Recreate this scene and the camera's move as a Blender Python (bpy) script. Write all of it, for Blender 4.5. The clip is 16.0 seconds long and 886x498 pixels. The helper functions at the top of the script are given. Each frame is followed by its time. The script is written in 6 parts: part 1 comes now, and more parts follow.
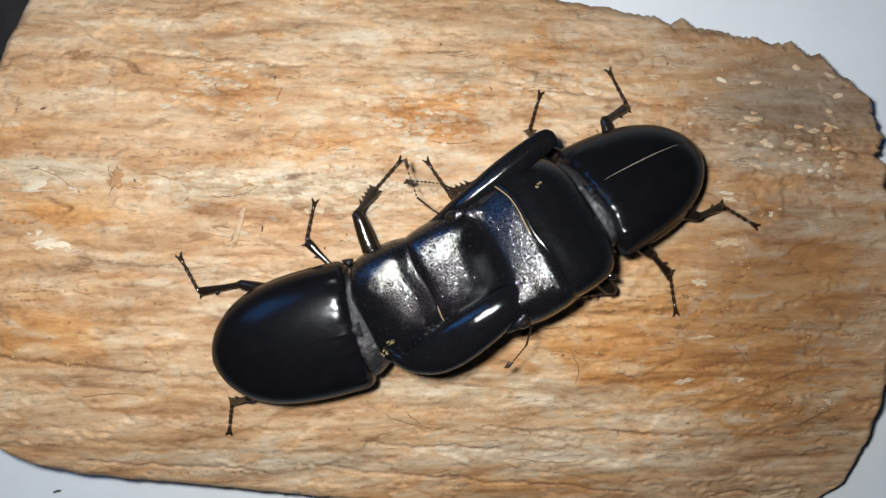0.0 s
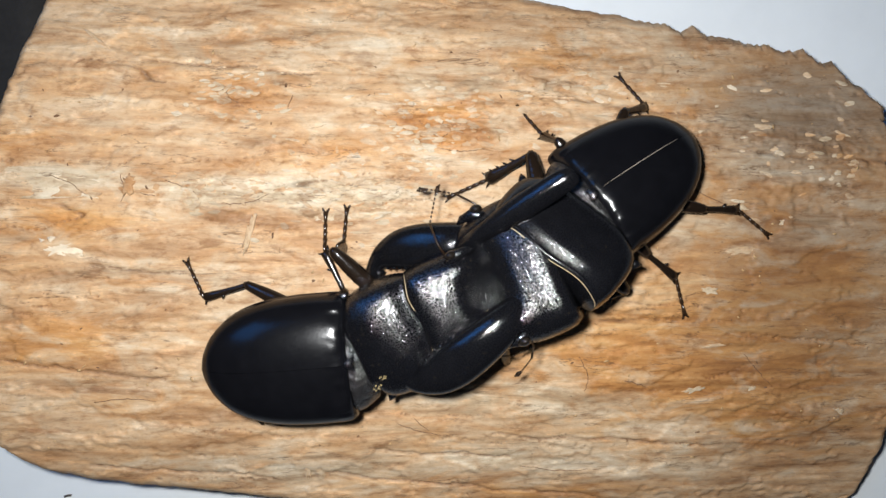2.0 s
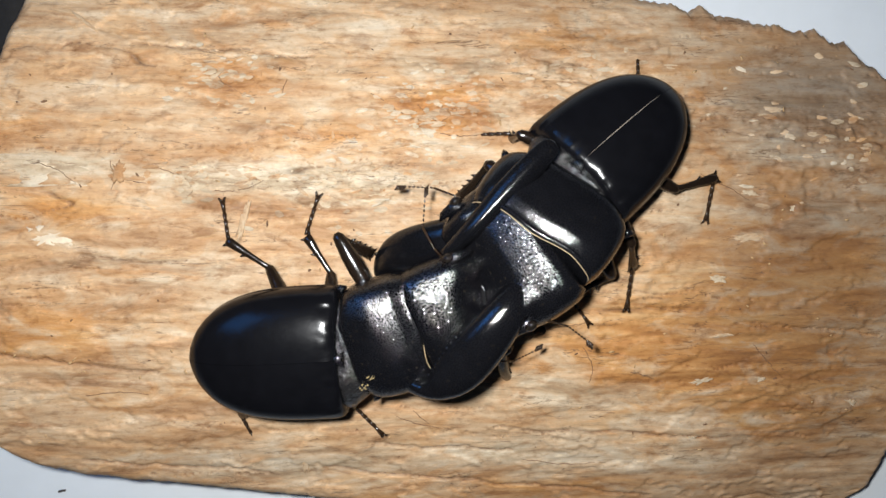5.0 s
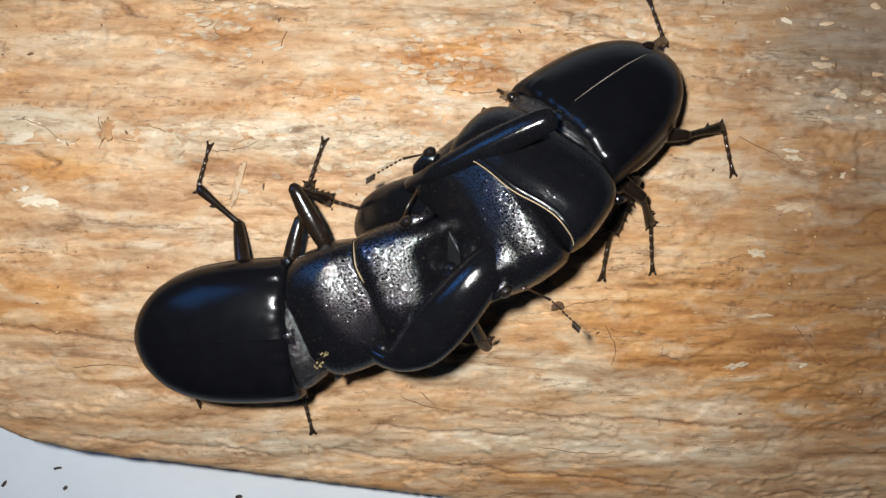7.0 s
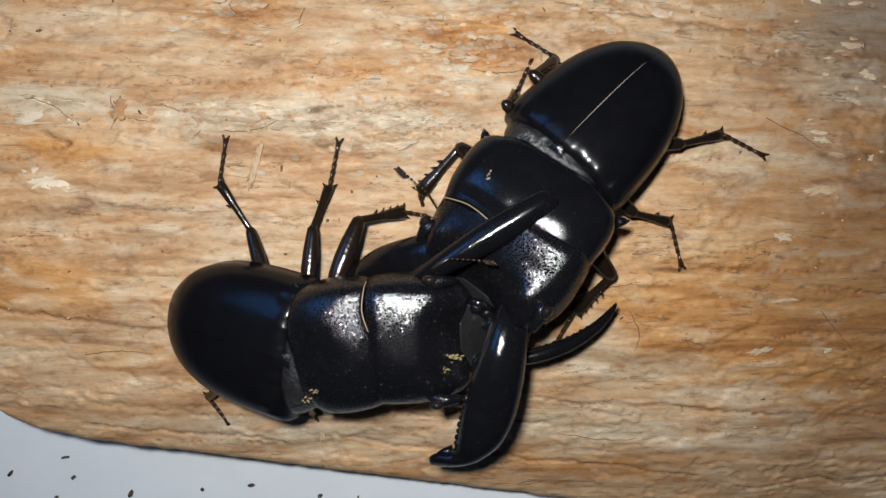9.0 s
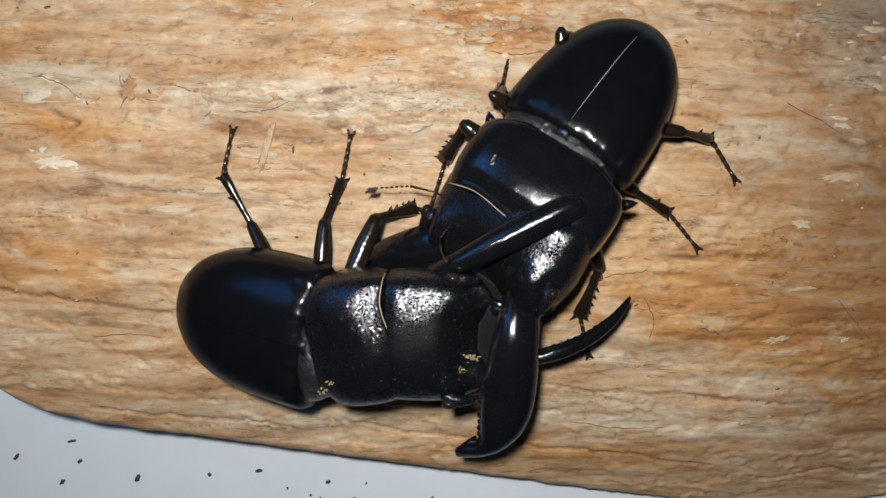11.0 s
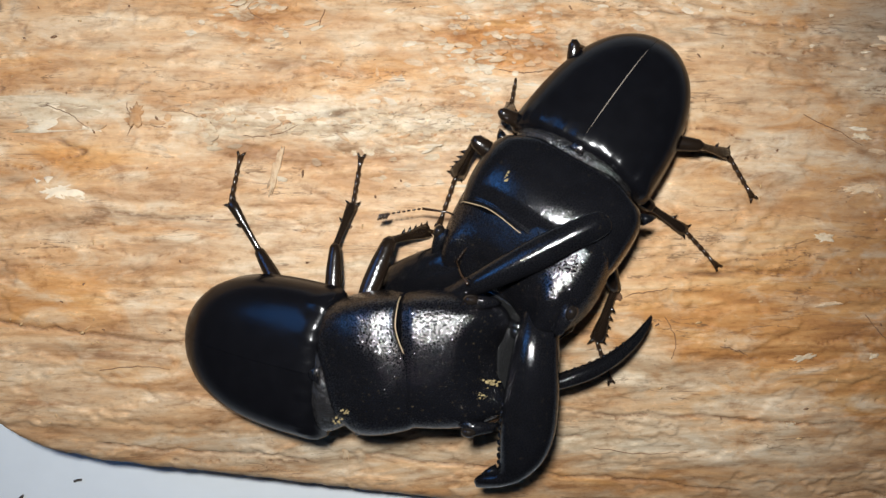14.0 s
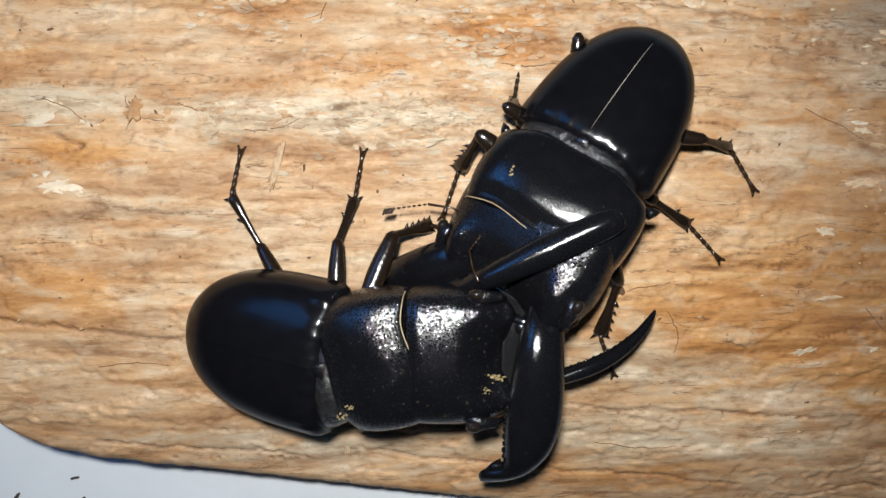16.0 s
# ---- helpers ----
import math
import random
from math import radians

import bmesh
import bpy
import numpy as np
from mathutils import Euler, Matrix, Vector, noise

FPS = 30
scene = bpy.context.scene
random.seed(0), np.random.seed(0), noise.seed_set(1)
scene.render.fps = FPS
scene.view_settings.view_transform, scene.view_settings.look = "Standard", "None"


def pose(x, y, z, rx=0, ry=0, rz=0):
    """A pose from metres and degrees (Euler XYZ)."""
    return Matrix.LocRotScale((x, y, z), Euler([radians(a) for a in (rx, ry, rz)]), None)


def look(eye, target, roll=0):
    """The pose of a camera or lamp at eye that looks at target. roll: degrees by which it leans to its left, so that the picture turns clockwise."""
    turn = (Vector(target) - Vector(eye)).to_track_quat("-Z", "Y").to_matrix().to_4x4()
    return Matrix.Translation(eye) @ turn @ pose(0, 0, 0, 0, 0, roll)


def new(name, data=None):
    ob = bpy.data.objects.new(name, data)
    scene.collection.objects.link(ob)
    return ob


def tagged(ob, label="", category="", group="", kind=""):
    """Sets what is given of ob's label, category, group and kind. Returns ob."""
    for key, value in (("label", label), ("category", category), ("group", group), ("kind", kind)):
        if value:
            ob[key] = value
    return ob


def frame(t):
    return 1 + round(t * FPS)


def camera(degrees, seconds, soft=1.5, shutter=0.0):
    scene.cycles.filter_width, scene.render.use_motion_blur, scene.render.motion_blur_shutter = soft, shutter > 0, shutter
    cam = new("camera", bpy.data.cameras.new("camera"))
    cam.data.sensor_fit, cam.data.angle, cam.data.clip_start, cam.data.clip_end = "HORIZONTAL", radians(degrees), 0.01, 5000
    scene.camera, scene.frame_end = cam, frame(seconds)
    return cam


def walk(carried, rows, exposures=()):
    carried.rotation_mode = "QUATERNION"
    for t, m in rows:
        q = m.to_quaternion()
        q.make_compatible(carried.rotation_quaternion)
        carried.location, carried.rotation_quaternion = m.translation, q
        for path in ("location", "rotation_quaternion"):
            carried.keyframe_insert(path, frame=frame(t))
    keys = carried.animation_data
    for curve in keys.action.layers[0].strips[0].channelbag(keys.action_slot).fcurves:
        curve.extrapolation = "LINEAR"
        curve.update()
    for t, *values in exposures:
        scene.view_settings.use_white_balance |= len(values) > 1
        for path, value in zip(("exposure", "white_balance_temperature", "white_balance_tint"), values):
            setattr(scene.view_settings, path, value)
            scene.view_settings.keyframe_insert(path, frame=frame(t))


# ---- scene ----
MM = 0.001


def mm(x, y, z, rx=0, ry=0, rz=0):
    """A pose from millimetres and degrees."""
    return pose(x * MM, y * MM, z * MM, rx, ry, rz)


cam = camera(63.0, 16.0)
PATH = [
    (0, mm(-9.01, 15.85, 134.20, -4.791, -1.419, 0.140)),
    (0.5, mm(-9.26, 16.32, 133.29, -4.722, -1.173, 0.045)),
    (1, mm(-9.84, 16.41, 133.07, -4.668, -1.127, 0.134)),
    (1.5, mm(-9.78, 16.62, 133.68, -4.658, -0.953, 0.157)),
    (2, mm(-9.22, 16.46, 134.31, -4.468, -0.741, 0.270)),
    (2.5, mm(-9.76, 17.28, 133.41, -4.541, -0.742, 0.349)),
    (3, mm(-9.89, 16.72, 133.25, -4.614, -0.626, 0.447)),
    (3.5, mm(-9.94, 16.49, 132.63, -4.878, -0.740, 0.380)),
    (6, mm(-6.67, 14.66, 129.97, -5.036, -0.350, -0.104)),
    (6.5, mm(-5.49, 13.75, 129.33, -5.147, -0.014, -0.067)),
    (7, mm(-4.41, 10.24, 120.81, -5.586, 2.270, 0.467)),
    (7.5, mm(-8.61, 11.21, 117.02, -5.808, 2.309, 0.487)),
    (8, mm(-9.13, 9.91, 118.04, -6.348, 1.444, 0.628)),
    (8.5, mm(-9.41, 9.21, 118.22, -6.530, 1.373, 0.563)),
    (9, mm(-9.76, 9.01, 118.59, -6.420, 1.427, 0.550)),
    (11.5, mm(-11.86, 6.96, 116.41, -7.298, 1.655, 1.085)),
    (12, mm(-9.40, 4.63, 115.79, -6.322, 2.234, 0.604)),
    (12.5, mm(-10.75, 7.00, 115.69, -5.794, 2.018, -1.094)),
    (13, mm(-8.67, 8.29, 114.67, -5.709, 1.526, -1.410)),
    (13.5, mm(-8.15, 6.54, 115.22, -5.008, 1.899, -0.862)),
    (14, mm(-13.26, 5.76, 114.76, -4.517, 1.764, -0.306)),
    (14.5, mm(-15.81, 6.34, 114.85, -4.560, 1.484, -0.082)),
    (15, mm(-14.93, 6.19, 114.93, -4.547, 1.212, -0.203)),
    (15.5, mm(-14.86, 6.07, 114.80, -4.645, 1.020, -0.450)),
    (16, mm(-15.22, 5.65, 114.27, -4.899, 0.952, -0.355)),
]
walk(cam, PATH, [(0, -0.07), (2.5, 0.05), (6.5, 0.03), (7, 0.0), (7.5, -0.19), (8, -0.28), (9, -0.31), (12, -0.27), (13, -0.17), (14, -0.04), (16, -0.04)])

# ---------------------------------------------------------------- light
world = bpy.data.worlds.new("dim_room_air")
scene.world = world
world.use_nodes = True
world.node_tree.nodes["Background"].inputs[0].default_value = (0.35, 0.55, 1.0, 1)
world.node_tree.nodes["Background"].inputs[1].default_value = 0.02


def lamp(name, kind, m, power, colour, size, size_y=0.0):
    data = bpy.data.lights.new(name, kind)
    data.energy, data.color = power, colour
    if kind == "AREA":
        data.shape, data.size, data.size_y = "RECTANGLE", size, size_y or size
    else:
        data.shadow_soft_size = size
    ob = new(name, data)
    ob.matrix_world = m
    return ob


# the small torch beside the camera, and the blue evening light in the window
lamp("camera_torch", "POINT", mm(-19, 23, 134), 1.08, (0.965, 0.98, 0.985), 0.004)
lamp("window_light", "AREA", look((-1.19, 0.85, 1.15), (0, 0, 0)), 3.6, (0.07, 0.34, 1.0), 0.75, 0.75)


# ---------------------------------------------------------------- materials
def material(name):
    m = bpy.data.materials.new(name)
    m.use_nodes = True
    nt = m.node_tree
    b = nt.nodes["Principled BSDF"]
    return m, nt, b


def node(nt, kind, **values):
    n = nt.nodes.new(kind)
    for key, value in values.items():
        n.inputs[key.replace("_", " ")].default_value = value
    return n


def coords(nt, scale, turn=0.0):
    """Object coordinates in millimetres, times scale."""
    tc = nt.nodes.new("ShaderNodeTexCoord")
    mp = nt.nodes.new("ShaderNodeMapping")
    mp.inputs["Scale"].default_value = [s * 1000 for s in scale]
    mp.inputs["Rotation"].default_value = (0, 0, radians(turn))
    nt.links.new(tc.outputs["Object"], mp.inputs["Vector"])
    return mp.outputs["Vector"]


def noise_tex(nt, vec, scale, detail=4.0, rough=0.55, distort=0.0):
    n = node(nt, "ShaderNodeTexNoise", Scale=scale, Detail=detail, Roughness=rough, Distortion=distort)
    nt.links.new(vec, n.inputs["Vector"])
    return n.outputs["Fac"]


def ramp(nt, fac, stops):
    r = nt.nodes.new("ShaderNodeValToRGB")
    while len(r.color_ramp.elements) < len(stops):
        r.color_ramp.elements.new(0.5)
    for e, (p, c) in zip(r.color_ramp.elements, stops):
        e.position, e.color = p, (*c, 1)
    nt.links.new(fac, r.inputs["Fac"])
    return r.outputs["Color"]


def mix(nt, a, b, fac, mode="MIX"):
    n = nt.nodes.new("ShaderNodeMix")
    n.data_type, n.blend_type = "RGBA", mode
    for sock, v in ((n.inputs["Factor"], fac), (n.inputs["A"], a), (n.inputs["B"], b)):
        if isinstance(v, (int, float)):
            sock.default_value = v
        elif isinstance(v, tuple):
            sock.default_value = (*v, 1)
        else:
            nt.links.new(v, sock)
    return n.outputs["Result"]


def math_node(nt, op, a, b):
    n = nt.nodes.new("ShaderNodeMath")
    n.operation = op
    for i, v in enumerate((a, b)):
        if isinstance(v, (int, float)):
            n.inputs[i].default_value = v
        else:
            nt.links.new(v, n.inputs[i])
    return n.outputs[0]


def bump(nt, b, height, strength, distance):
    n = nt.nodes.new("ShaderNodeBump")
    n.inputs["Strength"].default_value = strength
    n.inputs["Distance"].default_value = distance * MM
    nt.links.new(height, n.inputs["Height"])
    nt.links.new(n.outputs["Normal"], b.inputs["Normal"])


def wood_material():
    m, nt, b = material("weathered_split_wood")
    at = nt.nodes.new("ShaderNodeAttribute")
    at.attribute_name = "stain"
    sp = nt.nodes.new("ShaderNodeSeparateColor")
    nt.links.new(at.outputs["Color"], sp.inputs["Color"])
    orange, pale, crack_dim = (sp.outputs[k] for k in ("Red", "Green", "Blue"))
    fibre = noise_tex(nt, coords(nt, (0.045, 0.30, 0.3), 2), 1.0, 7, 0.62, 0.45)
    fine = noise_tex(nt, coords(nt, (0.4, 2.6, 1.0), 2), 1.0, 4, 0.6, 0.6)
    fleck = noise_tex(nt, coords(nt, (0.22, 0.6, 0.6), 4), 1.0, 7, 0.68, 0.35)
    blot = noise_tex(nt, coords(nt, (0.09, 0.2, 0.2), 4), 1.0, 6, 0.65, 1.0)
    tan = ramp(nt, fibre, [(0.30, (0.33, 0.18, 0.085)), (0.44, (0.52, 0.32, 0.17)), (0.56, (0.62, 0.42, 0.245)), (0.72, (0.70, 0.54, 0.36))])
    rust = ramp(nt, fibre, [(0.30, (0.30, 0.125, 0.04)), (0.45, (0.50, 0.235, 0.075)), (0.58, (0.60, 0.32, 0.12)), (0.72, (0.66, 0.42, 0.20))])
    grey = ramp(nt, fibre, [(0.32, (0.38, 0.27, 0.165)), (0.45, (0.58, 0.465, 0.315)), (0.56, (0.68, 0.58, 0.43)), (0.70, (0.78, 0.69, 0.54))])
    edge = math_node(nt, "MULTIPLY", math_node(nt, "SUBTRACT", blot, 0.5), 2.6)
    o = math_node(nt, "MINIMUM", math_node(nt, "MAXIMUM", math_node(nt, "ADD", orange, edge), 0.0), 1.0)
    p = math_node(nt, "MINIMUM", math_node(nt, "MAXIMUM", math_node(nt, "SUBTRACT", pale, edge), 0.0), 1.0)
    col = mix(nt, mix(nt, tan, rust, o), grey, p)
    col = mix(nt, col, ramp(nt, fleck, [(0.30, (0.50, 0.40, 0.32)), (0.42, (0.94, 0.92, 0.9)), (0.57, (1, 1, 1)), (0.68, (1.22, 1.2, 1.17))]), 0.8, "MULTIPLY")
    mottle = noise_tex(nt, coords(nt, (0.5, 0.75, 0.7), 10), 1.0, 8, 0.72, 0.2)
    col = mix(nt, col, ramp(nt, mottle, [(0.33, (0.68, 0.59, 0.51)), (0.47, (1.0, 0.99, 0.98)), (0.58, (1.02, 1.02, 1.02)), (0.70, (1.38, 1.36, 1.32))]), 0.7, "MULTIPLY")
    smear = noise_tex(nt, coords(nt, (0.08, 0.26, 0.3), -6), 1.0, 7, 0.68, 0.6)
    col = mix(nt, col, ramp(nt, smear, [(0.33, (0.55, 0.43, 0.34)), (0.44, (1, 1, 1)), (0.60, (1, 1, 1)), (0.68, (1.3, 1.28, 1.25))]), 0.75, "MULTIPLY")
    col = mix(nt, col, ramp(nt, fine, [(0.30, (0.66, 0.58, 0.50)), (0.46, (1, 1, 1)), (0.70, (1.1, 1.08, 1.05))]), 0.28, "MULTIPLY")
    # hairline splits along the grain
    hair = noise_tex(nt, coords(nt, (0.045, 0.42, 0.4), 1), 1.0, 4, 0.6, 0.5)
    gate = noise_tex(nt, coords(nt, (0.07, 0.16, 0.2), -3), 1.0, 3, 0.6, 0.3)
    line = math_node(nt, "MULTIPLY", ramp(nt, hair, [(0.489, (0, 0, 0)), (0.497, (1, 1, 1)), (0.503, (1, 1, 1)), (0.511, (0, 0, 0))]), ramp(nt, gate, [(0.48, (0, 0, 0)), (0.60, (0.75, 0.75, 0.75))]))
    col = mix(nt, col, (0.13, 0.07, 0.035), line)
    # this channel darkens the splits and the zones with painted-in torch falloff
    col = mix(nt, col, (0.10, 0.05, 0.025), crack_dim)
    nt.links.new(col, b.inputs["Base Color"])
    b.inputs["Specular IOR Level"].default_value = 0.35
    nt.links.new(ramp(nt, fleck, [(0.35, (0.8, 0.8, 0.8)), (0.68, (0.5, 0.5, 0.5))]), b.inputs["Roughness"])
    h = math_node(nt, "ADD", fibre, math_node(nt, "ADD", math_node(nt, "MULTIPLY", fine, 0.35), math_node(nt, "SUBTRACT", math_node(nt, "ADD", math_node(nt, "MULTIPLY", fleck, 0.3), math_node(nt, "MULTIPLY", mottle, 0.5)), math_node(nt, "MULTIPLY", line, 0.5))))
    bump(nt, b, h, 0.16, 0.8)
    return m


def plain_material(name, colour, rough, grain=1.0, amount=0.25, depth=0.05, metal=0.0, spec=0.5):
    m, nt, b = material(name)
    n = noise_tex(nt, coords(nt, (grain, grain, grain)), 1.0, 5, 0.6)
    n2 = noise_tex(nt, coords(nt, (grain * 0.13,) * 3), 1.0, 3, 0.5)
    dark = tuple(c * (1 - amount) for c in colour)
    lite = tuple(min(1, c * (1 + amount)) for c in colour)
    col = mix(nt, ramp(nt, n, [(0.3, dark), (0.7, lite)]), ramp(nt, n2, [(0.3, dark), (0.7, lite)]), 0.5)
    nt.links.new(col, b.inputs["Base Color"])
    b.inputs["Roughness"].default_value = rough
    b.inputs["Metallic"].default_value = metal
    b.inputs["Specular IOR Level"].default_value = spec
    if depth:
        bump(nt, b, n, 0.5, depth)
    return m


def chitin(name, colour, rough, grain, depth, dirt=0.0, dents=0.10, spread=0.12, ior=1.7, pits=0.0):
    """Black insect shell: fine raised grain, uneven gloss, a little dust in places."""
    m, nt, b = material(name)
    small = noise_tex(nt, coords(nt, (grain,) * 3), 1.0, 2, 0.6)
    big = noise_tex(nt, coords(nt, (0.35,) * 3), 1.0, 4, 0.6)
    mid = noise_tex(nt, coords(nt, (1.7,) * 3), 1.0, 5, 0.65)
    col = mix(nt, colour, tuple(min(1, c * 1.3) for c in colour), ramp(nt, big, [(0.4, (0, 0, 0)), (0.7, (1, 1, 1))]))
    if dirt:
        col = mix(nt, col, (0.16, 0.12, 0.07), ramp(nt, mid, [(0.62, (0, 0, 0)), (0.72, (dirt,) * 3)]))
    nt.links.new(col, b.inputs["Base Color"])
    rr = math_node(nt, "ADD", rough - 0.5 * spread, math_node(nt, "MULTIPLY", mid, spread))
    nt.links.new(math_node(nt, "MAXIMUM", rr, 0.06), b.inputs["Roughness"])
    # specular is cut towards grazing angles, holding back bright rim reflections
    lw = nt.nodes.new("ShaderNodeLayerWeight")
    lw.inputs["Blend"].default_value = 0.5
    gloss = ramp(nt, lw.outputs["Facing"], [(0.08, (0.5, 0.5, 0.5)), (0.45, (0.2, 0.2, 0.2)), (0.85, (0.05, 0.05, 0.05))])
    if pits:
        # dull pits between the polished grains
        grains = noise_tex(nt, coords(nt, (4.6, 4.6, 4.6)), 1.0, 2, 0.5)
        gloss = mix(nt, gloss, ramp(nt, grains, [(0.38, (1 - pits,) * 3), (0.58, (1.4, 1.4, 1.4))]), 1.0, "MULTIPLY")
    nt.links.new(gloss, b.inputs["Specular IOR Level"])
    b.inputs["IOR"].default_value = ior
    wavy = noise_tex(nt, coords(nt, (0.45,) * 3), 1.0, 3, 0.6)
    h = math_node(nt, "ADD", math_node(nt, "ADD", math_node(nt, "MULTIPLY", small, depth), math_node(nt, "MULTIPLY", mid, depth * 0.2)), math_node(nt, "MULTIPLY", wavy, dents))
    bump(nt, b, h, 1.0, 1.0)
    return m


WOOD = wood_material()
BLACK = chitin("black_chitin_fine_grained", (0.0045, 0.0045, 0.0055), 0.11, 5.4, 0.064, 0.35, 0.03, 0.06, 2.2, 0.92)
SMOOTH = chitin("smooth_black_chitin", (0.005, 0.005, 0.006), 0.11, 5.0, 0.026, 0.1, 0.03, 0.06, 1.7, 0.6)
ELYTRA = chitin("satin_black_wing_case", (0.004, 0.004, 0.005), 0.21, 7.0, 0.006, 0.0, 0.03, 0.08, 1.45)
HEAD = chitin("dull_black_head_chitin", (0.005, 0.005, 0.006), 0.12, 5.0, 0.058, 0.2, 0.04, 0.08, 1.8, 0.92)
MATTE = chitin("matte_grey_black_chitin", (0.012, 0.012, 0.012), 0.24, 3.0, 0.05)
LEG = chitin("dark_brown_leg_chitin", (0.013, 0.008, 0.005), 0.18, 3.0, 0.02, 0.2)
TARSUS = chitin("reddish_brown_tarsus", (0.030, 0.016, 0.008), 0.2, 3.0, 0.012)
MEMBRANE = plain_material("grey_wrinkled_membrane", (0.016, 0.015, 0.015), 0.2, 0.9, 0.8, 1.5, 0.0, 0.9)
GOLD = plain_material("golden_hair_fringe", (0.42, 0.31, 0.18), 0.5, 3.0, 0.3, 0.05)
# the pale tone stands in for light caught along the seam's edges
SEAM_LIT = plain_material("pale_lit_seam", (0.30, 0.25, 0.20), 0.35, 2.0, 0.3, 0.02)
EYE = plain_material("glossy_dark_eye", (0.012, 0.009, 0.007), 0.08, 2.0, 0.2, 0.0)
DUST = plain_material("ochre_dust", (0.32, 0.24, 0.11), 0.9, 1.5, 0.4, 0.1)
TABLE = plain_material("white_table_laminate", (0.80, 0.84, 0.86), 0.35, 0.12, 0.05, 0.03)
CRUMB = plain_material("brown_black_crumb", (0.07, 0.055, 0.045), 0.8, 1.0, 0.5, 0.1)
SPLINTER = plain_material("tan_splinter", (0.50, 0.32, 0.15), 0.6, 1.3, 0.3, 0.12)
TWIG = plain_material("dark_brown_fibre", (0.17, 0.09, 0.045), 0.7, 1.3, 0.4, 0.08)
WHITE = plain_material("chalky_torn_wood", (0.78, 0.64, 0.46), 0.6, 0.6, 0.28, 0.25)
CLOTH = plain_material("black_cloth", (0.012, 0.011, 0.011), 0.9, 0.8, 0.4, 0.3)
WALL = plain_material("dim_plaster", (0.5, 0.48, 0.45), 0.9, 0.01, 0.06, 0.0)
FLOOR = plain_material("dark_floor", (0.06, 0.05, 0.045), 0.6, 0.02, 0.2, 0.0)


# ---------------------------------------------------------------- mesh helpers
def part(name, bm, mat, parent=None, label="", smooth=True):
    """One bmesh, in millimetres, as one mesh object."""
    bmesh.ops.recalc_face_normals(bm, faces=bm.faces)
    bmesh.ops.scale(bm, vec=(MM, MM, MM), verts=bm.verts)
    me = bpy.data.meshes.new(name)
    for f in bm.faces:
        f.smooth = smooth
    bm.to_mesh(me)
    bm.free()
    me.materials.append(mat)
    ob = new(name, me)
    if parent:
        ob.parent = parent
    if label:
        ob["label"] = label
    return ob


def rings(bm, loops, cap=True):
    """Skin closed loops of equally many points."""
    vs = [[bm.verts.new(p) for p in loop] for loop in loops]
    n = len(vs[0])
    for a, b in zip(vs, vs[1:]):
        for i in range(n):
            bm.faces.new((a[i], a[(i + 1) % n], b[(i + 1) % n], b[i]))
    if cap:
        bm.faces.new(vs[0][::-1])
        bm.faces.new(vs[-1])
    return vs


def smoothstep(a, b, x):
    x = min(1, max(0, (x - a) / (b - a)))
    return x * x * (3 - 2 * x)


def interp(keys, x):
    """Smooth curve through rows of (x, values...)."""
    xs = [k[0] for k in keys]
    out = []
    for c in range(1, len(keys[0])):
        ys = [k[c] for k in keys]
        i = max(0, min(len(xs) - 2, sum(1 for q in xs[1:-1] if x >= q)))
        h = xs[i + 1] - xs[i]
        t = min(1, max(0, (x - xs[i]) / h))
        m0 = (ys[i + 1] - ys[i - 1]) / (xs[i + 1] - xs[i - 1]) if i > 0 else (ys[1] - ys[0]) / h
        m1 = (ys[i + 2] - ys[i]) / (xs[i + 2] - xs[i]) if i + 2 < len(xs) else (ys[i + 1] - ys[i]) / h
        out.append((2 * t ** 3 - 3 * t * t + 1) * ys[i] + (t ** 3 - 2 * t * t + t) * h * m0 + (-2 * t ** 3 + 3 * t * t) * ys[i + 1] + (t ** 3 - t * t) * h * m1)
    return out


def power(c, p):
    return math.copysign(abs(c) ** p, c)


def shell(bm, length, keys, n=40, steps=28, sq=0.8, back=False, wave=None, crown=0.85):
    """A body plate along x: rows of (fraction, half width, top, bottom); wave(y) shifts the front edge."""
    loops = []
    for k in range(steps + 1):
        u = k / steps
        w, top, bot = interp(keys, u)
        mid = bot + (top - bot) * 0.38
        loop = []
        for i in range(n):
            a = 2 * math.pi * i / n
            y = w * power(math.cos(a), sq)
            s = math.sin(a)
            z = mid + (top - mid) * power(s, crown) if s > 0 else mid + (mid - bot) * power(s, 0.7)
            x = (-u if back else u) * length
            if wave:
                x += wave(u, y / max(w, 0.01))
            loop.append((x, y, z))
        loops.append(loop)
    rings(bm, loops)


def tube(bm, points, radii, n=10, flat=1.0):
    """A tapering round bar through points; flat squeezes it along z."""
    loops = []
    for i, p in enumerate(points):
        p = Vector(p)
        d = (Vector(points[min(i + 1, len(points) - 1)]) - Vector(points[max(i - 1, 0)])).normalized()
        side = d.cross(Vector((0, 0, 1)))
        side = side.normalized() if side.length > 1e-4 else Vector((0, 1, 0))
        up = side.cross(d)
        loops.append([p + side * (radii[i] * math.cos(2 * math.pi * k / n)) + up * (radii[i] * flat * math.sin(2 * math.pi * k / n)) for k in range(n)])
    rings(bm, loops)


def ball(bm, at, r, sx=1.0, sy=1.0, sz=1.0, sub=2):
    m = Matrix.Translation(at) @ Matrix.Diagonal((sx, sy, sz, 1))
    bmesh.ops.create_icosphere(bm, subdivisions=sub, radius=r, matrix=m)


def cone(bm, at, to, r):
    tube(bm, [at, Vector(at).lerp(Vector(to), 0.6), to], [r, r * 0.6, r * 0.08], 8)


